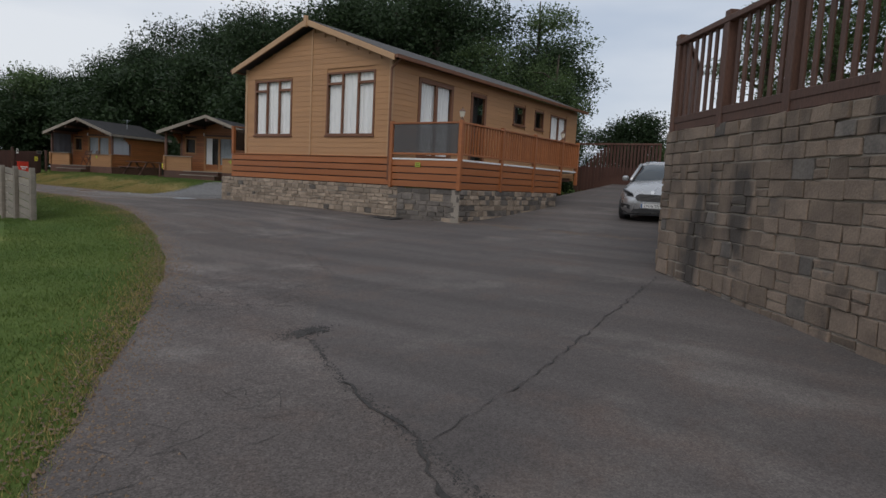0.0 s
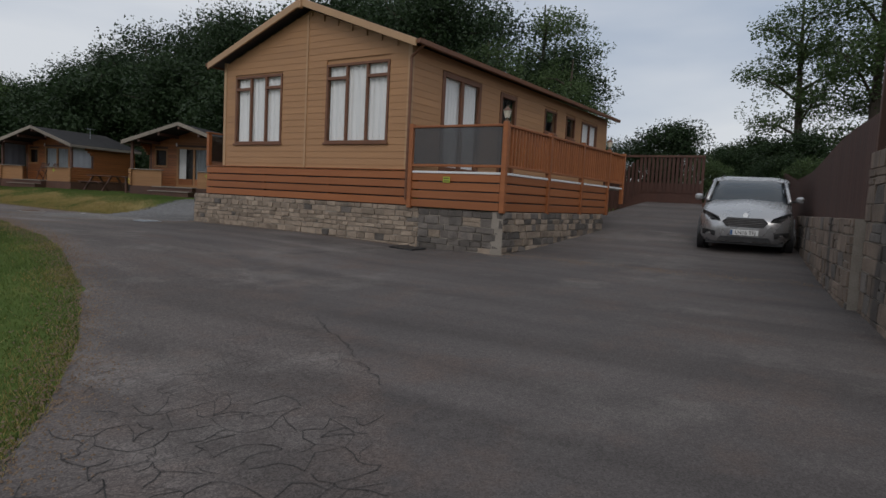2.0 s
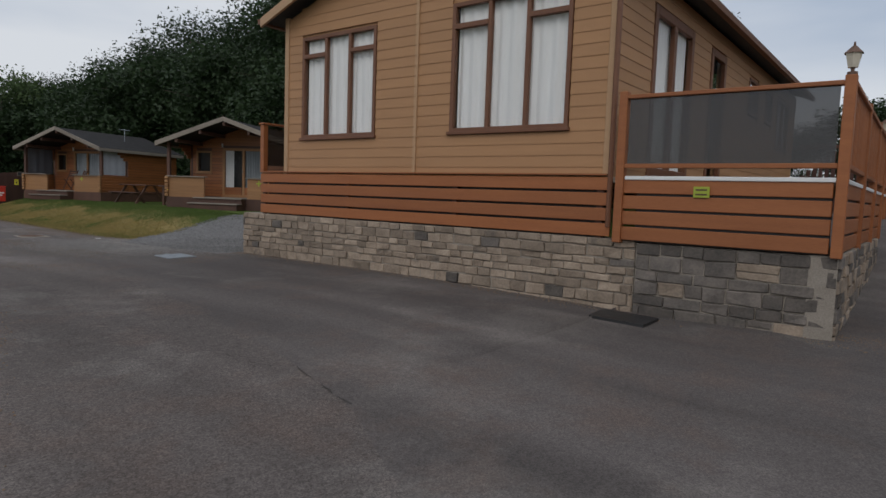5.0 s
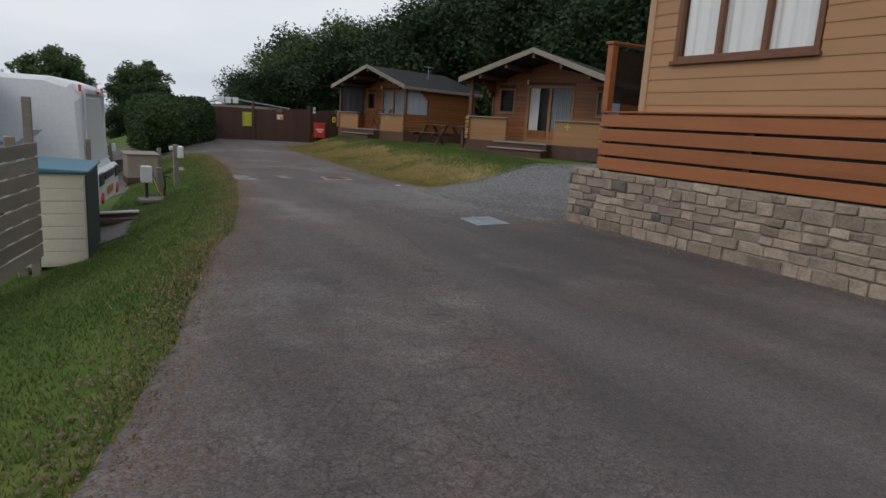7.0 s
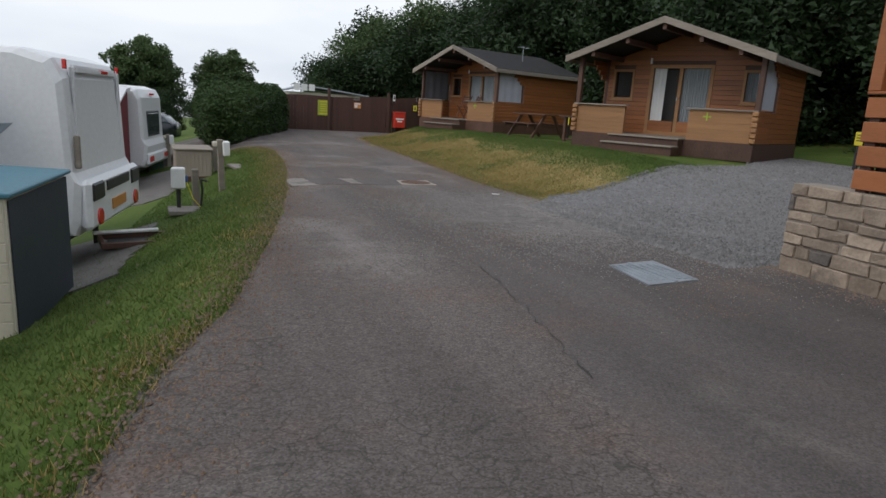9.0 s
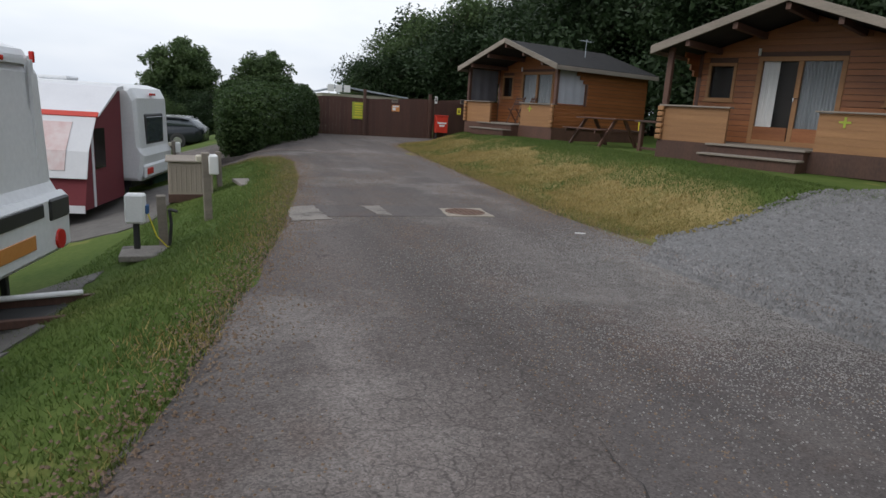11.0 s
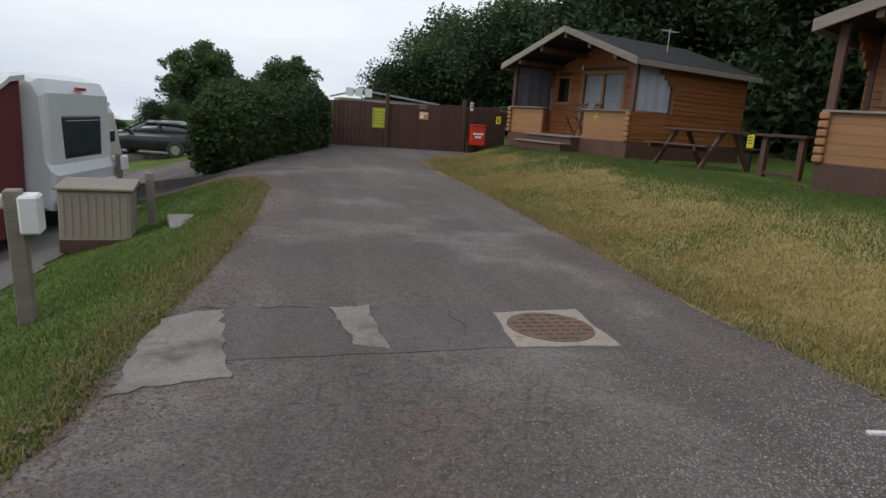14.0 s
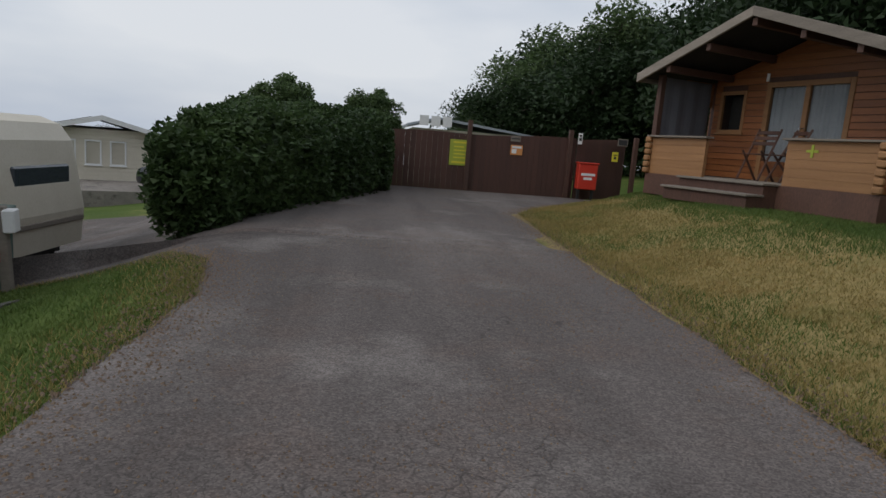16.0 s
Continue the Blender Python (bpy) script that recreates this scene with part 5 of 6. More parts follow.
# maroon awning along the second caravan
aw = thing("caravan_awning", 4.45, 30.55, -0.6, -9, "maroon and white canvas awning with clear windows", "awning")
bm = bmesh.new()
prism(bm, [(0.0, 0.05), (0.0, 2.3), (-0.35, 2.25), (-1.3, 1.75), (-1.75, 1.1), (-2.0, 0.05)], "x", -4.2, 0.0)
part("canvas", bm, M_MAROON, aw, "maroon canvas wall")
bm = bmesh.new()
prism(bm, [(0.0, 2.31), (-0.35, 2.27), (-1.32, 1.77), (-1.36, 1.72), (-0.35, 2.2), (0.0, 2.24)], "x", -4.3, 0.08)
part("roof_sheet", bm, M_CANVAS, aw, "white awning roof")
bm = bmesh.new()
prism(bm, [(-1.36, 1.72), (-1.8, 1.1), (-1.95, 0.62), (-1.92, 0.62), (-1.77, 1.12), (-1.33, 1.72)], "x", -4.25, 0.03)
part("front_sheet", bm, M_CANVAS, aw, "white front sheet with red trim")
boxpart("window_sheet", aw, M_SMOKE, 0.004, 0.012, -1.45, -0.95, 0.75, 1.5, "clear plastic side window", bevel=0)
boxpart("side_strip", aw, M_CANVAS, 0.004, 0.012, -1.6, -1.5, 0.05, 1.4, "pale edge strip", bevel=0)
for k, (a, b) in enumerate(((-4.0, -2.3), (-2.1, -0.35))):
    bm = bmesh.new()
    prism(bm, [(-1.46, 1.6), (-1.81, 1.11), (-1.92, 0.76), (-1.9, 0.76), (-1.79, 1.12), (-1.44, 1.6)], "x", a, b)
    part("front_window", bm, M_PINK, aw, "clear front window with pink checked curtain")
bm = bmesh.new()
prism(bm, [(-1.33, 1.8), (-1.39, 1.72), (-1.37, 1.7), (-1.31, 1.78)], "x", -4.3, 0.06)
part("red_trim", bm, M_RED, aw, "red piping along the eave")
boxpart("mud_flap", aw, M_CANVAS, -4.2, 0.0, -2.03, -2.01, 0.0, 0.14, "pale mud flap", bevel=0)
# blue awning on the first caravan
aw2 = thing("blue_awning", 4.2, 20.55, -0.3, -8, "blue canvas awning beside the white caravan", "awning")
bm = bmesh.new()
prism(bm, [(0.0, 0.02), (0.0, 2.22), (-0.5, 2.12), (-1.5, 1.72), (-1.75, 0.02)], "x", -4.0, -0.55)
part("canvas", bm, M_BLUE, aw2, "blue canvas")
bm = bmesh.new()
prism(bm, [(0.0, 2.3), (-0.5, 2.2), (-1.56, 1.76), (-1.56, 1.72), (-0.5, 2.13), (0.0, 2.23)], "x", -4.1, -0.45)
part("roof_sheet", bm, M_CANVAS, aw2, "white roof sheet")


# ---- storage boxes, panels and posts by the verge ----
def storage_box(x, y, z, rz, w, d, h, body, lid, label, ribs):
    t = thing("storage_box", x, y, z, rz, label, "storage box")
    boxpart("body", t, body, -w / 2, w / 2, -d / 2, d / 2, 0, h, bevel=0.012)
    if ribs:
        n = 9
        for i in range(n):
            u = -w / 2 + 0.05 + (w - 0.1) * i / (n - 1)
            boxpart("rib", t, body, u - 0.012, u + 0.012, -d / 2 - 0.008, -d / 2, 0.2, h - 0.06, bevel=0.003)
        boxpart("lower_panel", t, M_DARKWOOD, -w / 2 - 0.004, w / 2 + 0.004, -d / 2 - 0.004, d / 2 + 0.004, 0.0, 0.16)
    bm = bmesh.new()
    prism(bm, [(-d / 2 - 0.04, h + 0.002), (d / 2 + 0.04, h + 0.002), (d / 2 + 0.04, h + 0.07), (-d / 2 - 0.04, h + 0.035)], "x", -w / 2 - 0.04, w / 2 + 0.04)
    part("lid", bm, lid, t, "overhanging sloped lid", bevel=0.008)
    return t


sb = storage_box(4.6, 18.62, -0.13, 86, 1.42, 0.76, 1.04, M_CREAM, M_TEAL, "cream and navy garden storage box with teal lid", False)
boxpart("side_panel", sb, M_NAVY, -0.695, 0.705, -0.392, -0.382, 0.02, 1.02, "dark navy side panel")
for i in range(7):
    boxpart("plank_line", sb, M_CREAM, -0.717, -0.711, -0.36, 0.36, 0.04 + 0.14 * i, 0.168 + 0.14 * i, bevel=0.002)
storage_box(5.92, 28.6, height(5.92, 28.6) - 0.04, 6, 0.76, 0.7, 0.74, M_TAUPE, M_GREYWOOD, "taupe plastic storage box with grey lid", True)
pf = thing("panel_fence", 3.95, 14.1, 0.05, 0, "weathered grey slatted fence panel", "fence")
for i in range(8):
    z = 0.02 + 0.15 * i
    bm = bmesh.new()
    lofted(bm, [[(-0.9 + 0.0, -2.5, z - 0.1), (-0.9 + 0.02, -2.5, z - 0.1), (-0.9 + 0.02, -2.5, z + 0.03), (-0.9, -2.5, z + 0.03)], [(0.56, 3.5, z), (0.58, 3.5, z), (0.58, 3.5, z + 0.13), (0.56, 3.5, z + 0.13)]])
    bmesh.ops.recalc_face_normals(bm, faces=bm.faces)
    part("slat", bm, M_GREYWOOD, pf)
for f in (0.0, 0.33, 0.66, 1.0):
    x, y = -0.9 + 1.46 * f - 0.05, -2.5 + 6.0 * f
    boxpart("post", pf, M_GREYWOOD, x - 0.04, x + 0.04, y - 0.04, y + 0.04, -0.3, 1.2 + (0.45 if f == 1.0 else 0.0))


def service_post(x, y, h, label, kind):
    t = thing("service_post", x, y, height(x, y) - 0.02, 0, label, "service post", "pitch service posts")
    tilt = pose(0, 0, 0, 3, -2, 8)
    boxpart("post", t, M_GREYWOOD, -0.05, 0.05, -0.05, 0.05, -0.1, h, bevel=0.008, m=tilt)
    if kind == "box":
        b = boxpart("hookup_box", t, M_PAPER, 0.03, 0.15, -0.09, 0.07, h - 0.28, h - 0.03, "white electric hook-up box", bevel=0.015, m=tilt)
        boxpart("lamp", t, M_CREAM, -0.12, -0.04, -0.04, 0.04, h - 0.12, h - 0.03, bevel=0.015, m=tilt)
    if kind == "tap":
        bm = bmesh.new()
        add_path_tube(bm, [(0.06, -0.06, 0.0), (0.09, -0.08, h * 0.5), (0.07, -0.07, h * 0.75), (0.16, -0.1, h * 0.72)], 0.018)
        part("water_pipe", bm, M_BLACK, t, "black water pipe with tap")
    return t


service_post(6.46, 24.7, 0.92, "weathered post with a white hook-up box", "box")
service_post(6.05, 23.5, 0.62, "short weathered post with a water tap", "tap")
service_post(6.42, 29.1, 0.72, "plain weathered timber post", "plain")
service_post(4.3, 18.0, 1.55, "tall weathered timber post", "plain")
service_post(0.2, 7.9, 1.1, "weathered timber post with meter box", "box")
service_post(0.55, 7.6, 0.7, "short post with a green water pipe", "tap")
hk = thing("electric_hookup", 5.8, 23.3, height(5.8, 23.3), 0, "white electric hook-up unit with a yellow cable", "electric hook-up")
boxpart("stem", hk, M_BLACK, -0.03, 0.03, -0.03, 0.03, -0.05, 0.42)
boxpart("unit", hk, M_PAPER, -0.1, 0.1, -0.08, 0.08, 0.4, 0.72, "white plug unit", bevel=0.02)
boxpart("socket", hk, M_BLUE, 0.1, 0.13, -0.05, 0.05, 0.5, 0.6, "blue socket", bevel=0.01)
bm = bmesh.new()
add_path_tube(bm, [(0.12, 0, 0.5), (0.2, 0.0, 0.25), (0.3, 0.04, 0.12), (0.36, 0.1, 0.1)], 0.008, 6)
part("cable", bm, M_YELLOW, hk, "yellow cable")
slab = thing("tap_slab", 6.0, 23.2, height(6.0, 23.2), 5, "small worn concrete slab under the tap post", "slab")
boxpart("slab", slab, M_CONCRETE, -0.35, 0.3, -0.25, 0.25, -0.03, 0.035, bevel=0.01)
slab2 = thing("verge_slab", 6.95, 28.3, height(6.95, 28.3), 12, "grey concrete drain slab sunk in the grass", "slab")
boxpart("slab", slab2, M_CONCRETE, -0.2, 0.2, -0.45, 0.45, -0.05, 0.012, bevel=0.01)
kerb = thing("pitch_edging", 5.5, 16.8, 0, 0, "timber edging between verge and pitches", "edging")
for i in range(22):
    y = 0.6 * i
    x = 0.012 * i
    z = height(5.5 + x, 17.1 + y) - 0.03
    boxpart("sleeper", kerb, M_DARKWOOD, x - 0.035, x + 0.035, y, y + 0.595, z - 0.2, z, bevel=0.006)

# green service cabinet and post
gc = thing("green_cabinet", 4.75, 33.0, height(4.75, 33.0), 10, "dark green plastic service cabinet", "service cabinet")
boxpart("body", gc, M_GREENP, -0.3, 0.3, -0.25, 0.25, 0, 0.95, bevel=0.02)
boxpart("lid", gc, M_GREENP, -0.33, 0.33, -0.28, 0.28, 0.955, 1.0, bevel=0.012)
service_post(5.25, 32.7, 0.95, "weathered post with a white hook-up box", "box")

# ---- static mobile home beyond the hedge ----
mh = thing("static_mobile_home", -0.2, 53.5, -1.45, 25, "white static mobile home with white bargeboards", "mobile home")
boxpart("body", mh, M_CREAM, -3.6, 0.0, 0, 10, 0.25, 2.55)
boxpart("skirt", mh, M_PAPER, -3.62, 0.02, -0.02, 10, -0.1, 0.3)
for k in range(12):
    boxpart("panel_line", mh, M_CREAM, -3.6, 0.0, -0.012, 0.0, 0.32 + 0.18 * k, 0.46 + 0.18 * k, bevel=0.003)
for s in (-1, 1):
    bm = bmesh.new()
    prism(bm, [(-1.8 + s * 2.0, 2.45), (-1.8 + s * 2.0, 2.52), (-1.8, 3.05), (-1.8, 2.98)], "y", -0.5, 10.2)
    part("roof_slope", bm, M_ROOF, mh, "grey roof sheet")
    bm = bmesh.new()
    prism(bm, [(-1.8 + s * 2.05, 2.38), (-1.8 + s * 2.05, 2.56), (-1.8, 3.1), (-1.8, 2.9)], "y", -0.56, -0.505)
    part("bargeboard", bm, M_PAPER, mh, "white bargeboard")
for a, b in ((-3.3, -2.7), (-2.4, -1.8), (-1.5, -0.9)):
    window(mh, "window", a, b, 1.1, 2.1, 1, M_PAPER, 0.06, curtain=False, y=-0.02)
sd = tagged(new("lane_side"), "")
sd.parent = mh
sd.matrix_basis = pose(0.0, 0, 0, 0, 0, 90)
for a, b, c, d in ((0.5, 1.1, 1.1, 2.1), (1.6, 2.3, 1.1, 2.1), (5.6, 6.3, 1.2, 2.1)):
    window(sd, "window", a, b, c, d, 1, M_DARKWOOD, 0.07, curtain=False, y=-0.03)
boxpart("door", sd, M_BROWN, 4.0, 4.8, -0.04, 0.0, 0.35, 2.3, "brown door")
hard = thing("parking_slab", 1.5, 51.5, 0, 20, "pale concrete parking slab", "slab")
bm = bmesh.new()
prism(bm, [(-4, -2.4), (3.0, -1.6), (3.0, 2), (-4, 3)], "z", -2.0, -0.95)
part("slab", bm, M_CONCRETE, hard)


# ---- cars ----
def car(x, y, z, rz, label, paint, plate, detail=True, pitch=0.0):
    """Local x runs forward to the nose, y to the car's left side; the length is 4.5 m, the width 1.82 m."""
    c = thing("parked_car", x, y, z, rz, label, "car", "parked cars")
    c.matrix_basis = pose(x, y, z, 0, pitch, rz)

    def ring(px, hw, lo, mid, top, crown):
        return [(px, -hw * 0.9, lo), (px, -hw, lo + 0.12), (px, -hw, mid), (px, -hw * 0.93, top - 0.05), (px, -hw * 0.75, top), (px, 0, top + crown), (px, hw * 0.75, top), (px, hw * 0.93, top - 0.05), (px, hw, mid), (px, hw, lo + 0.12), (px, hw * 0.9, lo)]
    st = [(2.22, 0.52, 0.36, 0.52, 0.62, 0.02), (2.17, 0.68, 0.24, 0.55, 0.70, 0.03), (2.02, 0.80, 0.22, 0.6, 0.80, 0.04), (1.75, 0.88, 0.22, 0.66, 0.88, 0.05), (1.2, 0.905, 0.22, 0.7, 0.96, 0.05), (0.75, 0.91, 0.22, 0.72, 1.02, 0.04),
          (-0.5, 0.91, 0.22, 0.74, 1.02, 0.03), (-1.5, 0.90, 0.22, 0.78, 1.05, 0.03), (-2.05, 0.85, 0.26, 0.8, 1.05, 0.03), (-2.25, 0.75, 0.32, 0.75, 0.98, 0.02)]
    bm = bmesh.new()
    lofted(bm, [ring(*s) for s in st])
    bmesh.ops.recalc_face_normals(bm, faces=bm.faces)
    body = part("body", bm, paint, c, "", smooth=True)

    def hoop(px, hw, base, top):
        return [(px, -hw, base), (px, -hw * 0.93, (base + top) / 2), (px, -hw * 0.80, top - 0.03), (px, -hw * 0.6, top), (px, hw * 0.6, top), (px, hw * 0.80, top - 0.03), (px, hw * 0.93, (base + top) / 2), (px, hw, base)]
    bm = bmesh.new()
    lofted(bm, [hoop(0.95, 0.80, 0.98, 1.0), hoop(0.12, 0.80, 1.0, 1.42), hoop(-0.5, 0.82, 1.0, 1.475), hoop(-1.3, 0.81, 1.0, 1.45), hoop(-1.75, 0.78, 1.0, 1.36), hoop(-2.15, 0.74, 1.0, 1.03)])
    bmesh.ops.recalc_face_normals(bm, faces=bm.faces)
    part("glasshouse", bm, M_CARGLASS, c, "dark tinted windscreen and windows", smooth=True)
    bm = bmesh.new()
    lofted(bm, [hoop(0.1, 0.815, 1.38, 1.432), hoop(-0.5, 0.835, 1.38, 1.487), hoop(-1.3, 0.825, 1.38, 1.462), hoop(-1.75, 0.79, 1.33, 1.372)])
    bmesh.ops.recalc_face_normals(bm, faces=bm.faces)
    part("roof", bm, paint, c, smooth=True)
    for s in (-1, 1):
        bm = bmesh.new()
        add_tube(bm, (0.97, s * 0.815, 1.0), (0.1, s * 0.72, 1.42), 0.045, 0.04, 8)
        part("windscreen_pillar", bm, paint, c, smooth=True)
        boxpart("roof_bar", c, M_CHROME, -1.5, 0.0, s * 0.6 - 0.015, s * 0.6 + 0.015, 1.45, 1.49)
        boxpart("middle_pillar", c, M_BLACK, -0.62, -0.5, s * 0.74, s * 0.83, 1.0, 1.4)
        m = boxpart("door_mirror", c, paint, 0.62, 0.8, s * 0.93, s * 1.1, 0.98, 1.12, bevel=0.04)
        boxpart("mirror_arm", m, M_BLACK, 0.64, 0.74, s * 0.84, s * 0.95, 0.99, 1.03)
        for u in (1.42, -1.28):
            bm = bmesh.new()
            add_tube(bm, (u, s * 0.70, 0.315), (u, s * 0.92, 0.315), 0.315, 0.315, 28)
            w = part("wheel", bm, M_RUBBER, c, "black tyre", bevel=0.02)
            bm = bmesh.new()
            add_tube(bm, (u, s * 0.80, 0.315), (u, s * 0.926, 0.315), 0.21, 0.2, 24)
            part("rim", bm, M_CHROME, w, "silver alloy rim")
            bm = bmesh.new()
            add_tube(bm, (u, s * 0.78, 0.33), (u, s * 0.913, 0.33), 0.37, 0.37, 28)
            part("wheel_arch", bm, M_BLACK, c, "black wheel arch")
        if detail:
            def skin(outline, xs, proud, back):
                bm = bmesh.new()
                pts = [(interp(v, xs[0], xs[1]), s * v, w) for v, w in outline]
                lofted(bm, [[(q + proud, v, w) for q, v, w in pts], [(q - back, v, w) for q, v, w in pts]])
                bmesh.ops.recalc_face_normals(bm, faces=bm.faces)
                return bm
            nose = ((0.40, 0.63, 0.74, 0.80, 0.86), (2.21, 2.16, 2.02, 1.86, 1.62))
            hl = part("headlight", skin([(0.46, 0.685), (0.50, 0.745), (0.62, 0.80), (0.74, 0.835), (0.82, 0.845), (0.84, 0.79), (0.78, 0.72), (0.64, 0.69)], nose, 0.022, 0.1), M_BLACK, c, "swept-back headlight")
            part("lens", skin([(0.55, 0.715), (0.62, 0.765), (0.74, 0.805), (0.77, 0.76), (0.66, 0.72)], nose, 0.028, 0.02), M_HEADLAMP, hl, "clear lamp lens")
            low = ((0.5, 0.68, 0.80, 0.9), (2.225, 2.18, 2.04, 1.78))
            f = part("fog_lamp_surround", skin([(0.54, 0.35), (0.54, 0.45), (0.68, 0.475), (0.80, 0.48), (0.80, 0.37), (0.68, 0.35)], low, 0.012, 0.06), M_BLACK, c, "black fog lamp surround")
            boxpart("fog_lamp", f, M_CHROME, 2.185, 2.2, s * 0.58, s * 0.68, 0.405, 0.43, bevel=0)
    if detail:
        bm = bmesh.new()
        prism(bm, [(-0.42, 0.66), (-0.33, 0.74), (0.33, 0.74), (0.42, 0.66), (0.34, 0.555), (-0.34, 0.555)], "x", 2.0, 2.232)
        g = part("grille", bm, M_BLACK, c, "black upper grille")
        for k in range(5):
            zz = 0.575 + 0.034 * k
            hw = 0.35 + 0.05 * (1 - abs(k - 2) / 2)
            boxpart("bar", g, M_CHROME, 2.231, 2.246, -hw + 0.02, hw - 0.02, zz, zz + 0.012, "chrome grille bar", bevel=0)
        bm = bmesh.new()
        prism(bm, [(-0.5, 0.27), (-0.44, 0.36), (0.44, 0.36), (0.5, 0.27)], "x", 2.0, 2.236)
        part("lower_grille", bm, M_BLACK, c, "black lower grille")
        bm = bmesh.new()
        add_tube(bm, (2.1, 0, 0.785), (2.135, 0, 0.79), 0.055, 0.05, 16)
        part("badge", bm, M_CHROME, c, "oval bonnet badge")
        p = boxpart("number_plate", c, M_PAPER, 2.236, 2.252, -0.26, 0.26, 0.39, 0.502, "white number plate with black characters")
        boxpart("blue_band", p, M_BLUE, 2.2522, 2.2545, -0.255, -0.215, 0.397, 0.495, bevel=0)
        lettering("characters", plate, 0.098, pose(2.2555, 0.02, 0.446, 90, 0, 90), M_BLACK, p, "black characters", 0.001)
        boxpart("valance", c, M_BLACK, 1.95, 2.16, -0.72, 0.72, 0.19, 0.255)
    return c


# the silver estate stands on the slope of the drive, nose to the lane
ang = math.degrees(math.atan2(height(17, 3.6) - height(13, 3.6), 4.0))
cz = height(16.4, 3.85)
car(16.4, 3.85, cz + 0.01, 187, "silver estate car parked nose-out on the drive", M_SILVER, "LN16 TFJ", True, ang)
car(2.7, 50.2, -0.95, 165, "dark estate car parked beside the mobile home", M_DKCAR, "", False)


# ---- things on the lawn by the cabins ----
def picnic_table(x, y, rz):
    t = thing("picnic_table", x, y, height(x, y), rz, "brown wooden picnic table with benches on the lawn", "picnic table")
    for i in range(5):
        boxpart("top_plank", t, M_DARKWOOD, -0.8, 0.8, -0.36 + 0.145 * i, -0.23 + 0.145 * i, 0.71, 0.75)
    for s in (-1, 1):
        for i in range(2):
            boxpart("bench_plank", t, M_DARKWOOD, -0.8, 0.8, s * 0.66 - 0.13 + 0.135 * i, s * 0.66 - 0.005 + 0.135 * i, 0.42, 0.455)
        for u in (-0.6, 0.6):
            bm = bmesh.new()
            lofted(bm, [[(u - 0.03, s * 0.16 - 0.05, 0.7), (u + 0.03, s * 0.16 - 0.05, 0.7), (u + 0.03, s * 0.16 + 0.05, 0.7), (u - 0.03, s * 0.16 + 0.05, 0.7)], [(u - 0.03, s * 0.66 - 0.05, -0.03), (u + 0.03, s * 0.66 - 0.05, -0.03), (u + 0.03, s * 0.66 + 0.05, -0.03), (u - 0.03, s * 0.66 + 0.05, -0.03)]])
            bmesh.ops.recalc_face_normals(bm, faces=bm.faces)
            part("leg", bm, M_DARKWOOD, t)
    for u in (-0.6, 0.6):
        boxpart("cross_beam", t, M_DARKWOOD, u + 0.032, u + 0.08, -0.78, 0.78, 0.34, 0.42)
    return t


picnic_table(16.2, 31.3, 100)
st = thing("plank_stand", 16.4, 29.4, height(16.4, 29.4), 100, "tall narrow plank stand on two posts", "stand")
boxpart("top_plank", st, M_DARKWOOD, -0.5, 0.5, -0.14, 0.14, 0.7, 0.75)
for u in (-0.36, 0.36):
    boxpart("leg", st, M_DARKWOOD, u - 0.05, u + 0.05, -0.05, 0.05, -0.04, 0.7)
boxpart("foot_rail", st, M_DARKWOOD, -0.31, 0.31, -0.025, 0.025, 0.04, 0.1)


def marker(x, y, h):
    t = thing("marker_post", x, y, height(x, y), -80, "short dark post with a yellow notice", "marker post", "yellow marker posts")
    boxpart("post", t, M_BLACK, -0.04, 0.04, -0.04, 0.04, -0.05, h)
    boxpart("notice", t, M_YELLOW, -0.085, 0.085, -0.055, -0.042, h - 0.3, h - 0.02, "yellow notice")
    for k in (0.07, 0.13, 0.19):
        boxpart("text_bar", t, M_BLACK, -0.05, 0.05, -0.058, -0.0555, h - k - 0.02, h - k, bevel=0)


marker(17.5, 31.5, 0.75)
marker(19.2, 22.6, 0.85)
# folded wooden chairs in the porch of the far cabin
for i, (x, y, r) in enumerate(((15.35, 35.45, -70), (15.6, 35.05, -95))):
    f = thing("folding_chair", x, y, 1.33, r, "folded dark wooden garden chair in the porch", "chair", "porch chairs")
    for s in (-0.2, 0.2):
        for a, b in (((s, -0.2, 0.0), (s, 0.2, 0.85)), ((s * 0.85, 0.22, 0.0), (s * 0.85, -0.18, 0.48))):
            bm = bmesh.new()
            add_tube(bm, a, b, 0.02, 0.018, 6)
            part("leg", bm, M_DARKWOOD, f)
    for k in range(4):
        boxpart("seat_slat", f, M_DARKWOOD, -0.19, 0.19, -0.17 + 0.09 * k, -0.1 + 0.09 * k, 0.42, 0.44)
    for k in range(3):
        boxpart("back_slat", f, M_DARKWOOD, -0.2, 0.2, 0.07 + 0.035 * k, 0.09 + 0.035 * k, 0.58 + 0.09 * k, 0.64 + 0.09 * k)

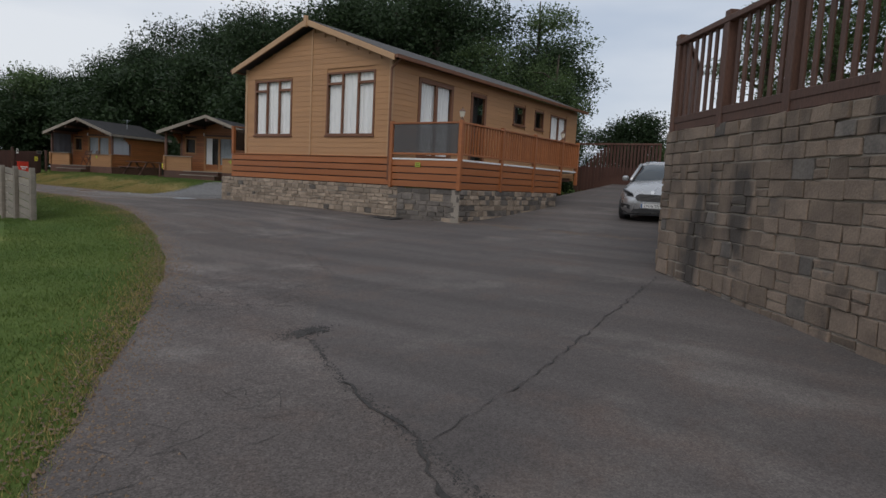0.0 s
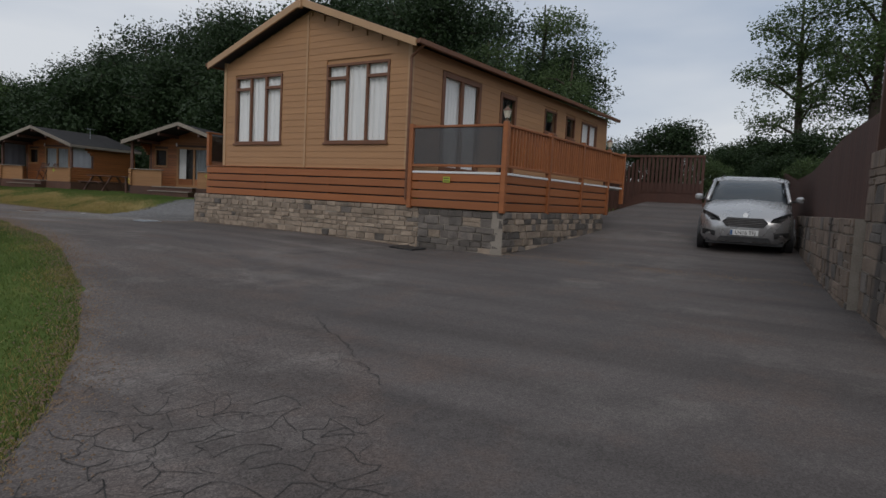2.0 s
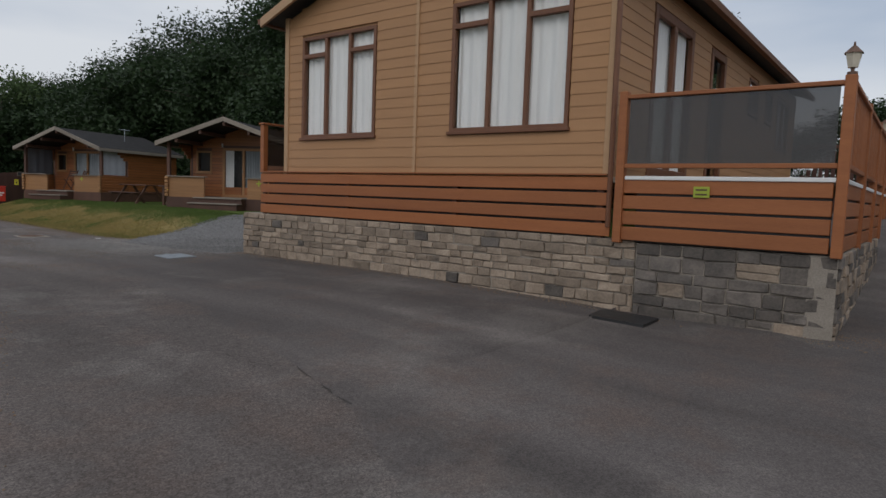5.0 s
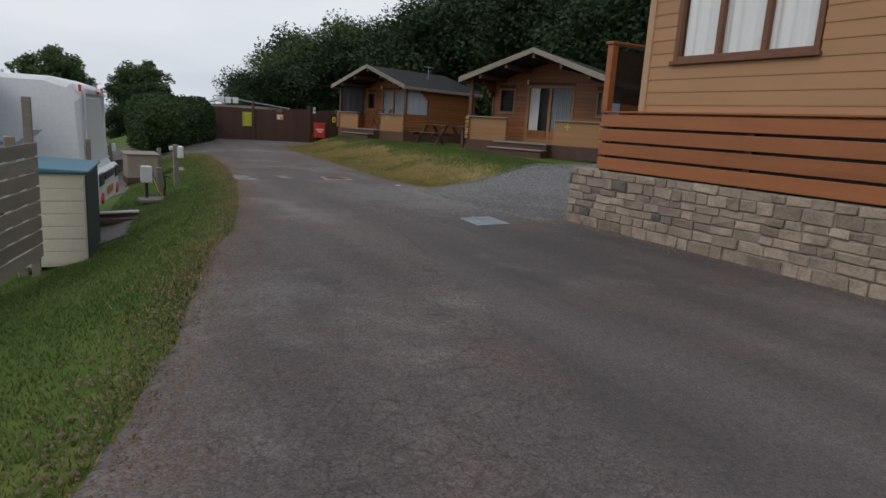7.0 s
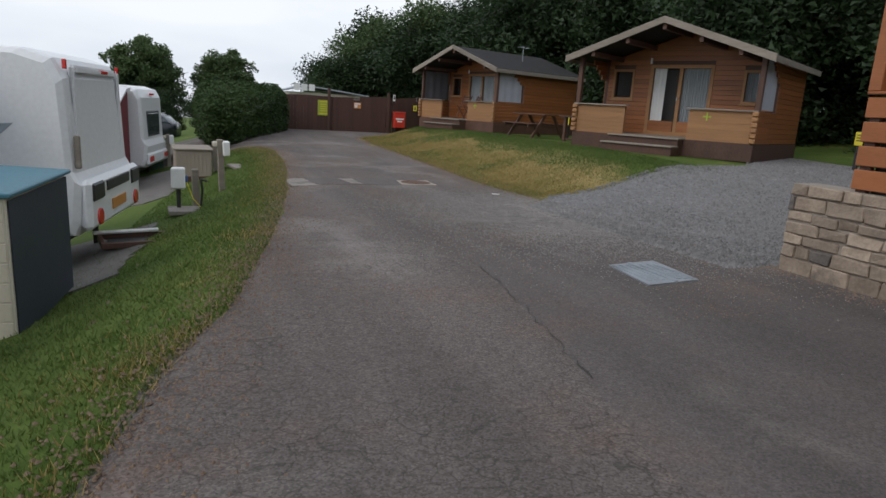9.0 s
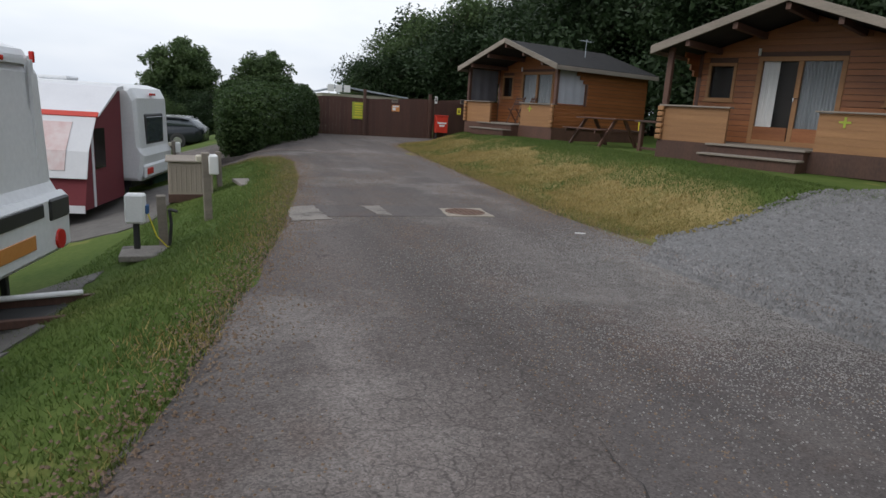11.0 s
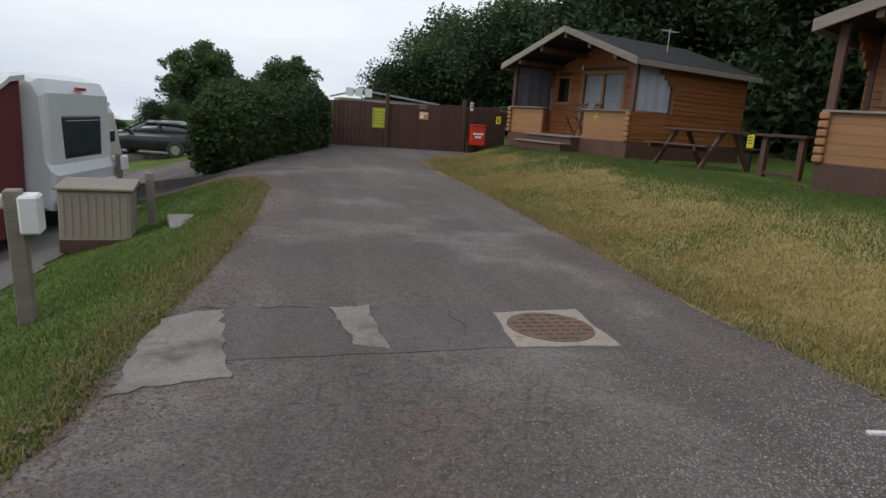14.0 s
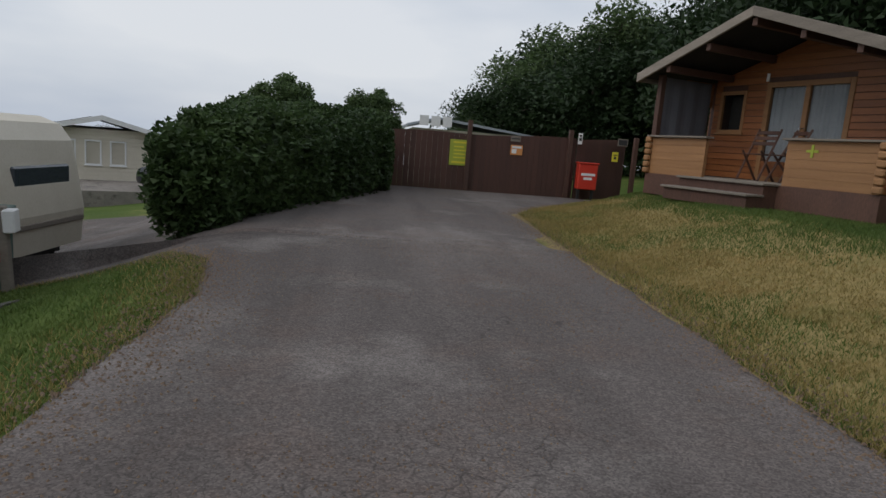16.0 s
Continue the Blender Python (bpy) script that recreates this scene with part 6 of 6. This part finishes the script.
# ---- in and on the road ----
def drape_quad(name, parent, mat, corners, lift, label="", n=8, ragged=0.0):
    """A thin slab over a quadrilateral, following the road."""
    bm = bmesh.new()
    a, b, c, d = (Vector((*p, 0)) for p in corners)
    top = []
    for j in range(n + 1):
        row = []
        for i in range(n + 1):
            p = a.lerp(b, i / n).lerp(d.lerp(c, i / n), j / n)
            if ragged and (i in (0, n) or j in (0, n)):
                p += Vector((noise.noise(p * 4.1), noise.noise(p * 4.1 + Vector((7, 3, 1))), 0)) * ragged + Vector((noise.noise(p * 13), noise.noise(p * 13 + Vector((2, 9, 4))), 0)) * ragged * 0.4
            row.append(bm.verts.new((p.x, p.y, height(p.x, p.y) + lift)))
        top.append(row)
    for j in range(n):
        for i in range(n):
            bm.faces.new((top[j][i], top[j][i + 1], top[j + 1][i + 1], top[j + 1][i]))
    ret = bmesh.ops.extrude_face_region(bm, geom=list(bm.faces))
    for v in ret["geom"]:
        if isinstance(v, bmesh.types.BMVert):
            v.co.z -= 0.05
    bmesh.ops.recalc_face_normals(bm, faces=bm.faces)
    return part(name, bm, mat, parent, label)


manhole = thing("manhole_cover", 0, 0, 0, 0, "round rusty manhole cover in a square concrete collar", "manhole")
drape_quad("collar", manhole, M_COLLAR, ((9.300, 23.180), (9.920, 23.180), (9.970, 23.850), (9.370, 23.800)), 0.027, "pale concrete collar", 10, 0.02)
bm = bmesh.new()
hz = height(9.640, 23.500)
add_tube(bm, (9.640, 23.500, hz - 0.02), (9.640, 23.500, hz + 0.033), 0.265, 0.26, 32)
for i in range(-3, 4):
    for j in range(-3, 4):
        if i * i + j * j < 11:
            add_box(bm, 9.640 + i * 0.068 - 0.02, 9.640 + i * 0.068 + 0.02, 23.500 + j * 0.068 - 0.012, 23.500 + j * 0.068 + 0.012, hz + 0.032, hz + 0.038)
part("cover", bm, M_IRON, manhole, "rust-brown cast iron cover")
lid = thing("steel_access_cover", 0, 0, 0, 0, "square galvanised chequered steel access cover", "access cover")
drape_quad("plate", lid, M_GALV, ((9.320, 16.750), (9.860, 16.820), (9.940, 17.480), (9.400, 17.380)), 0.03, n=4)
for k in range(7):
    u = 9.400 + 0.07 * k
    boxpart("tread_rib", lid, M_GALV, u, u + 0.03, 16.860, 17.340, height(u, 17.100) + 0.03, height(u, 17.100) + 0.036, bevel=0)
boxpart("cross_bar", lid, M_GALV, 9.600, 9.640, 16.800, 17.400, height(9.600, 17.100) + 0.03, height(9.600, 17.100) + 0.039, bevel=0)
mat_lid = thing("dark_drain_cover", 0, 0, 0, 0, "flat dark drain cover by the stone wall", "drain cover")
drape_quad("plate", mat_lid, M_BLACK, ((10.3, 9.02), (10.78, 9.02), (10.78, 9.68), (10.3, 9.64)), 0.05, n=4)
drape_quad("patch", road, M_CONCRETE, ((7.400, 22.750), (7.860, 22.850), (7.740, 23.880), (7.440, 23.720)), 0.026, "worn pale concrete patch", 14, 0.08)
drape_quad("patch", road, M_CONCRETE, ((8.440, 23.250), (8.620, 23.200), (8.630, 23.970), (8.340, 23.930)), 0.026, "worn pale concrete patch", 12, 0.07)
drape_quad("patch", road, M_NEWASPHALT, ((7.820, 23.100), (9.380, 23.200), (9.400, 23.980), (7.700, 23.930)), 0.022, "smooth newer asphalt patch", 14, 0.03)
drape_quad("litter_strip", road, M_PAPER, ((10.48, 22.09), (10.59, 22.07), (10.59, 22.095), (10.48, 22.115)), 0.03, "scrap of white paper", 2)


for quad in (((-1, 19.4), (5.35, 19.4), (5.5, 23.0), (-1, 22.4)), ((0, 26.2), (5.5, 26.4), (5.75, 31.6), (0, 31.2))):
    pitch = thing("pitch_hardstanding", 0, 0, 0, 0, "grey gravel hardstanding of a caravan pitch", "hardstanding", kind="structure")
    drape_quad("gravel_sheet", pitch, M_PITCH, quad, 0.018, n=18, ragged=0.2)
tray = thing("waste_water_tray", 5.35, 21.5, height(5.35, 21.5) + 0.018, 12, "shallow dark drain tray with a white pipe by the caravan", "drain tray")
for a, b, c, d in ((-0.4, 0.4, -0.3, -0.25), (-0.4, 0.4, 0.25, 0.3), (-0.4, -0.35, -0.25, 0.25), (0.35, 0.4, -0.25, 0.25)):
    boxpart("rim", tray, M_DARKWOOD, a, b, c, d, 0.0, 0.07)
boxpart("floor", tray, M_BLACK, -0.3, 0.3, -0.2, 0.2, 0.0, 0.02)
tubepart("pipe", tray, M_PAPER, (-0.45, 0.2, 0.1), (0.3, 0.24, 0.1), 0.025, n=10, label="white waste pipe")


def crack(points, width, seed):
    """A ragged dark crack along the road."""
    rng = random.Random(seed)
    bm = bmesh.new()
    prev = None
    for (x0, y0), (x1, y1) in zip(points, points[1:]):
        n = max(4, int(math.hypot(x1 - x0, y1 - y0) / 0.08))
        d = Vector((x1 - x0, y1 - y0, 0)).normalized()
        s = Vector((-d.y, d.x, 0))
        for i in range(n):
            p = Vector((x0, y0, 0)).lerp(Vector((x1, y1, 0)), i / n) + s * rng.uniform(-0.03, 0.03)
            w = width * 0.5 * rng.choice((0.15, 0.4, 0.7, 1.0, 1.4))
            a, b = p + s * w, p - s * w
            cur = [bm.verts.new((q.x, q.y, height(q.x, q.y) + 0.0245)) for q in (a, b)]
            if prev:
                bm.faces.new((prev[0], prev[1], cur[1], cur[0]))
            prev = cur
    bmesh.ops.recalc_face_normals(bm, faces=bm.faces)
    part("crack", bm, M_TAR, road, "open tar-black crack")


crack([(6.4, 1.05), (3.2, 0.66), (1.6, 0.45), (0.21, 0.35)], 0.013, 1)
crack([(-0.35, -0.6), (-0.05, 0.1), (0.21, 0.35), (0.67, 1.38)], 0.024, 2)
crack([(0.67, 1.38), (0.95, 1.85), (1.3, 2.38)], 0.008, 8)
crack([(7.88, 15.36), (8.02, 16.0), (8.17, 16.96), (8.3, 17.93)], 0.006, 3)
crack([(3.42, 4.19), (4.05, 5.1), (4.72, 6.18)], 0.01, 4)
crack([(7.58, 23.93), (8.33, 23.94), (9.1, 23.9)], 0.01, 5)
crack([(9.1, 23.9), (9.1, 23.3)], 0.01, 6)
crack([(6.79, 10.42), (6.6, 9.8), (6.48, 9.45)], 0.006, 7)


def crazing(seed):
    """A net of fine cracks where the old surface has broken up."""
    rng = random.Random(seed)
    bm = bmesh.new()
    step = 0.13
    node = {}
    for i in range(-18, 30):
        for j in range(-8, 48):
            node[i, j] = Vector((i * step + rng.uniform(-0.06, 0.06) + 0.065 * (j % 2), j * step + rng.uniform(-0.06, 0.06), 0))
    for (i, j), p in node.items():
        for o in ((i + 1, j), (i, j + 1)):
            q = node.get(o)
            if q is None or rng.random() < 0.38:
                continue
            # worst where the lane narrows
            worn = ((p.x - 2.0) / 1.0) ** 2 + ((p.y - 4.1) / 0.9) ** 2 < 1 + 0.6 * noise.noise(p * 3)
            if not (road_left(p.y) + 0.15 < p.x < seam(p.y) - 0.05) or (noise.noise(p * 1.1 + Vector((9, 0, 0))) < 0.12 and not worn):
                continue
            d = (q - p).normalized()
            s = Vector((-d.y, d.x, 0)) * (rng.uniform(0.0012, 0.0038) if worn else rng.uniform(0.0007, 0.0022))
            mid = p.lerp(q, 0.5) + s * rng.uniform(-12, 12)
            prev = None
            for r in (p, mid, q):
                cur = [bm.verts.new((w.x, w.y, height(w.x, w.y) + 0.0215)) for w in (r - s, r + s)]
                if prev:
                    bm.faces.new((prev[0], prev[1], cur[1], cur[0]))
                prev = cur
    bmesh.ops.recalc_face_normals(bm, faces=bm.faces)
    part("crazing", bm, M_TAR, road, "net of fine cracks in the old surface")


crazing(6)

# loose gravel apron between the lane and the near cabin
def stones(name, label, count, place, lo, hi, mat, seed):
    rng = random.Random(seed)
    verts, faces = [], []
    for _ in range(count):
        x, y = place(rng)
        s = rng.uniform(lo, hi)
        z = height(x, y) + 0.018 + s * 0.2
        k = len(verts)
        a = rng.uniform(0, 6.3)
        for i in range(4):
            r = s * rng.uniform(0.7, 1.2)
            verts.append((x + r * math.cos(a + i * 1.57), y + r * math.sin(a + i * 1.57), z - s * 0.3))
        verts += [(x + s * rng.uniform(-0.3, 0.3), y + s * rng.uniform(-0.3, 0.3), z + s * rng.uniform(0.4, 0.8))]
        faces += [(k + i, k + (i + 1) % 4, k + 4) for i in range(4)]
    me = bpy.data.meshes.new(name)
    me.from_pydata(verts, [], faces)
    me.materials.append(mat)
    tagged(new(name, me), label, "gravel", kind="stuff")


bm = bmesh.new()
rows = []
for j in range(31):
    f = j / 30
    row = []
    for i in range(21):
        x = 10.6 + 10.0 * i / 20
        y0 = 17.1 + 0.12 * noise.noise(Vector((x, 0, 1)))
        y1 = interp(x, (10.6, 11.4, 13.5, 16.5, 18.7, 20.6), (20.9, 21.9, 22.4, 22.9, 25.0, 25.8)) + 0.15 * noise.noise(Vector((x * 2, 5, 1)))
        lift = 0.024 if 0 < j < 30 and 0 < i < 20 else -0.02
        row.append(bm.verts.new((x, y0 + (y1 - y0) * f, height(x, y0 + (y1 - y0) * f) + lift)))
    rows.append(row)
for a, b in zip(rows, rows[1:]):
    for i in range(20):
        bm.faces.new((a[i], a[i + 1], b[i + 1], b[i]))
gravel = new("gravel_bed", finish("gravel_bed", bm, M_GRAVEL, True))
tagged(gravel, "grey crushed stone apron beside the lane", "gravel", kind="structure")


def on_apron(rng):
    x = 10.5 + 9.5 * rng.random() ** 1.4
    return x, rng.uniform(17.15, interp(x, (10.6, 11.4, 13.5, 16.5, 18.7, 20.6), (20.9, 21.9, 22.4, 22.9, 25.0, 25.8)))


def on_road(rng):
    y = rng.gauss(19.9, 1.15)
    x = 11.0 - abs(rng.gauss(0, 1.2))
    return x, y


def on_edge(rng):
    y = rng.uniform(-1, 40)
    x = road_left(y) + rng.gauss(0.08, 0.2) if rng.random() < 0.55 else road_right(max(y, 21.5)) + rng.gauss(-0.05, 0.17)
    return (x, y) if x < 12.8 else (x, max(y, 21.5))


stones("gravel_stones", "loose grey crushed stones", 26000, on_apron, 0.014, 0.034, M_STONES, 3)
stones("scattered_gravel", "pale stray chippings on the asphalt", 80000, on_road, 0.003, 0.0075, M_CHIP, 4)


def on_lane(rng):
    while True:
        y = rng.uniform(16, 44)
        x = rng.uniform(road_left(y), min(12, road_right(y)))
        if noise.noise(Vector((x * 1.1, y * 0.5, 6))) > rng.uniform(-0.2, 0.5):
            return x, y


stones("lane_grit", "loose brown grit lying on the old lane", 26000, on_lane, 0.003, 0.009, M_SOIL, 11)


def by_crack(rng):
    if rng.random() < 0.45:
        return rng.gauss(1.31, 0.12), rng.gauss(2.4, 0.06)
    y = -0.5 + 2.7 * rng.random() ** 1.6
    return seam(y) + rng.gauss(0.0, 0.028), y


drape_quad("pothole", road, M_TAR, ((1.15, 2.3), (1.43, 2.31), (1.47, 2.44), (1.23, 2.45)), 0.0215, "shallow dark pothole with crumbled edge", 14, 0.1)
stones("crack_crumbs", "dark crumbs of broken asphalt along the seam", 1700, by_crack, 0.003, 0.011, M_ROOF, 8)
stones("edge_grit", "brown grit along the edges of the lane", 42000, on_edge, 0.004, 0.013, M_SOIL, 5)


# ---- grass ----
def blades(name, label, count, place, lo, hi, mat, seed):
    rng = random.Random(seed)
    verts, faces = [], []
    for _ in range(count):
        x, y = place(rng)
        z = height(x, y) - 0.005
        h = rng.uniform(lo, hi)
        a = rng.uniform(0, 6.3)
        w = rng.uniform(0.0025, 0.006)
        dx, dy = math.cos(a) * w, math.sin(a) * w
        bx, by = rng.gauss(0, 0.5) * h, rng.gauss(0, 0.5) * h
        k = len(verts)
        verts += [(x - dx, y - dy, z), (x + dx, y + dy, z), (x + bx, y + by, z + h)]
        faces.append((k, k + 1, k + 2))
    me = bpy.data.meshes.new(name)
    me.from_pydata(verts, [], faces)
    me.materials.append(mat)
    tagged(new(name, me), label, "grass", kind="stuff")


def on_verge(rng):
    y = 0.0 + 40 * rng.random() ** 0.9
    return road_left(y) - 2.3 * rng.random() ** 1.3 + 0.05, y


def on_verge_edge(rng):
    while True:
        y = rng.uniform(-2, 40)
        if rng.random() < (0.35 if y < 7 or y > 22 else 0.08) + 0.9 * max(0.0, noise.noise(Vector((1, y * 0.9, 4)))):
            return road_left(y) - abs(rng.gauss(0, 0.3)) + 0.08, y


def dryness(x, y):
    """How withered the bank is at a spot: most on the slope, least on the rim and at the foot."""
    d = x - road_right(y)
    return 0.92 * math.exp(-((d - 1.0) / 0.9) ** 2) - 0.45 + 1.2 * noise.noise(Vector((x * 0.8, y * 0.5, 3))) + 0.7 * noise.noise(Vector((x * 2.7, y * 2.2, 8)))


def on_bank(rng):
    while True:
        y = rng.uniform(22.0, 42.5)
        x = road_right(y) + 4.2 * rng.random() ** 1.1 - 0.04
        if dryness(x, y) < rng.uniform(-0.1, 0.35):
            return x, y


def on_bank_slope(rng):
    while True:
        y = rng.uniform(22.0, 41.5)
        x = road_right(y) + abs(rng.gauss(0.7, 0.8)) - 0.04
        if dryness(x, y) > rng.uniform(-0.25, 0.3):
            return x, y


def on_bank_edge(rng):
    y = rng.uniform(21.8, 42.5)
    return road_right(y) + abs(rng.gauss(0, 0.35)) - 0.05, y


blades("verge_grass", "short green mown grass on the verge", 200000, on_verge, 0.018, 0.045, M_BLADE, 1)
blades("verge_edge_grass", "dry straggling grass at the verge's edge", 34000, on_verge_edge, 0.015, 0.06, M_DRY, 2)
blades("bank_grass", "green mown grass on the bank", 160000, on_bank, 0.02, 0.055, M_BLADE, 3)
blades("bank_dry_grass", "dry yellow grass on the bank", 130000, on_bank_slope, 0.018, 0.05, M_DRY, 4)
blades("bank_edge_grass", "straggling dry grass along the bank's foot", 16000, on_bank_edge, 0.03, 0.1, M_DRY, 5)

# ---- behind the drive ----
# this fence takes the dark brown to carry the shade it stands in
bf = thing("back_fence", 24.6, 6.5, 0, 90, "brown picket fence behind the drive, darkened for shade", "fence")
for i in range(25):
    u = 0.15 * i
    z = height(24.6, 6.5 + u)
    boxpart("picket", bf, M_FENCE, u, u + 0.1, -0.012, 0.012, z + 0.4, z + 1.75, bevel=0.0)
boxpart("top_rail", bf, M_DARKWOOD, 0, 3.8, -0.05, 0.05, height(24.6, 8) + 1.7, height(24.6, 8) + 1.78)
boxpart("low_wall", bf, M_FENCE, 0, 3.8, -0.06, -0.02, height(24.6, 8) - 0.3, height(24.6, 8) + 0.75, "dark low timber wall")
ch = thing("far_chalet", 27.0, -1.2, height(27, -1.2), 20, "small brown chalet with grey roof behind the fence", "chalet")
boxpart("body", ch, M_DARKWOOD, -1.6, 1.6, -1.6, 1.6, 0, 2.4)
bm = bmesh.new()
prism(bm, [(-2.0, 2.3), (0, 3.5), (2.0, 2.3), (2.0, 2.42), (0, 3.62), (-2.0, 2.42)], "x", -1.9, 1.9)
part("roof", bm, M_GREYWOOD, ch, "grey boarded roof")
# timber steps at the far end of the lane
fs = thing("timber_steps", 17.3, 41.8, height(17.3, 41.8) - 0.05, -60, "low weathered timber steps beside the fence", "steps")
for k in range(2):
    boxpart("step", fs, M_DARKWOOD, -0.7, 0.7, 0.4 * k, 0.4 * k + 0.42, 0, 0.14 * (k + 1))
    boxpart("tread", fs, M_GREYWOOD, -0.72, 0.72, 0.4 * k - 0.03, 0.4 * k + 0.38, 0.141 * (k + 1), 0.141 * (k + 1) + 0.03, "weathered pale tread")
# aerials on the cabin roofs
for x, y, z in ((17.2, 34.6, 3.55),):
    t = thing("tv_aerial", x, y, z, 20, "small television aerial on the cabin roof", "aerial")
    bm = bmesh.new()
    add_tube(bm, (0, 0, -0.3), (0, 0, 0.5), 0.012, 0.012, 6)
    add_tube(bm, (-0.25, 0, 0.45), (0.25, 0, 0.45), 0.008, 0.008, 6)
    part("mast", bm, M_GALV, t)
    for k in range(6):
        boxpart("element", t, M_GALV, -0.22 + 0.09 * k, -0.212 + 0.09 * k, -0.1, 0.1, 0.446, 0.454, bevel=0)
# garden steps and a small table at the head of the drive
gs = thing("garden_steps", 23.6, 5.6, height(23.6, 5.6), 90, "dark sleeper garden steps climbing beside the fence", "steps")
for k in range(5):
    boxpart("sleeper", gs, M_DARKWOOD, -0.7, 0.7, -0.32 * k - 0.3, -0.32 * k, -0.05, 0.17 * (k + 1), bevel=0.01)
tb = thing("garden_table", 21.6, 5.35, height(21.6, 5.35), 80, "small dark slatted garden table on the drive", "table")
for k in range(4):
    boxpart("top_slat", tb, M_DARKWOOD, -0.35, 0.35, -0.26 + 0.135 * k, -0.14 + 0.135 * k, 0.66, 0.69)
for u in (-0.3, 0.3):
    for v in (-0.2, 0.2):
        boxpart("leg", tb, M_BLACK, u - 0.02, u + 0.02, v - 0.02, v + 0.02, -0.03, 0.66)
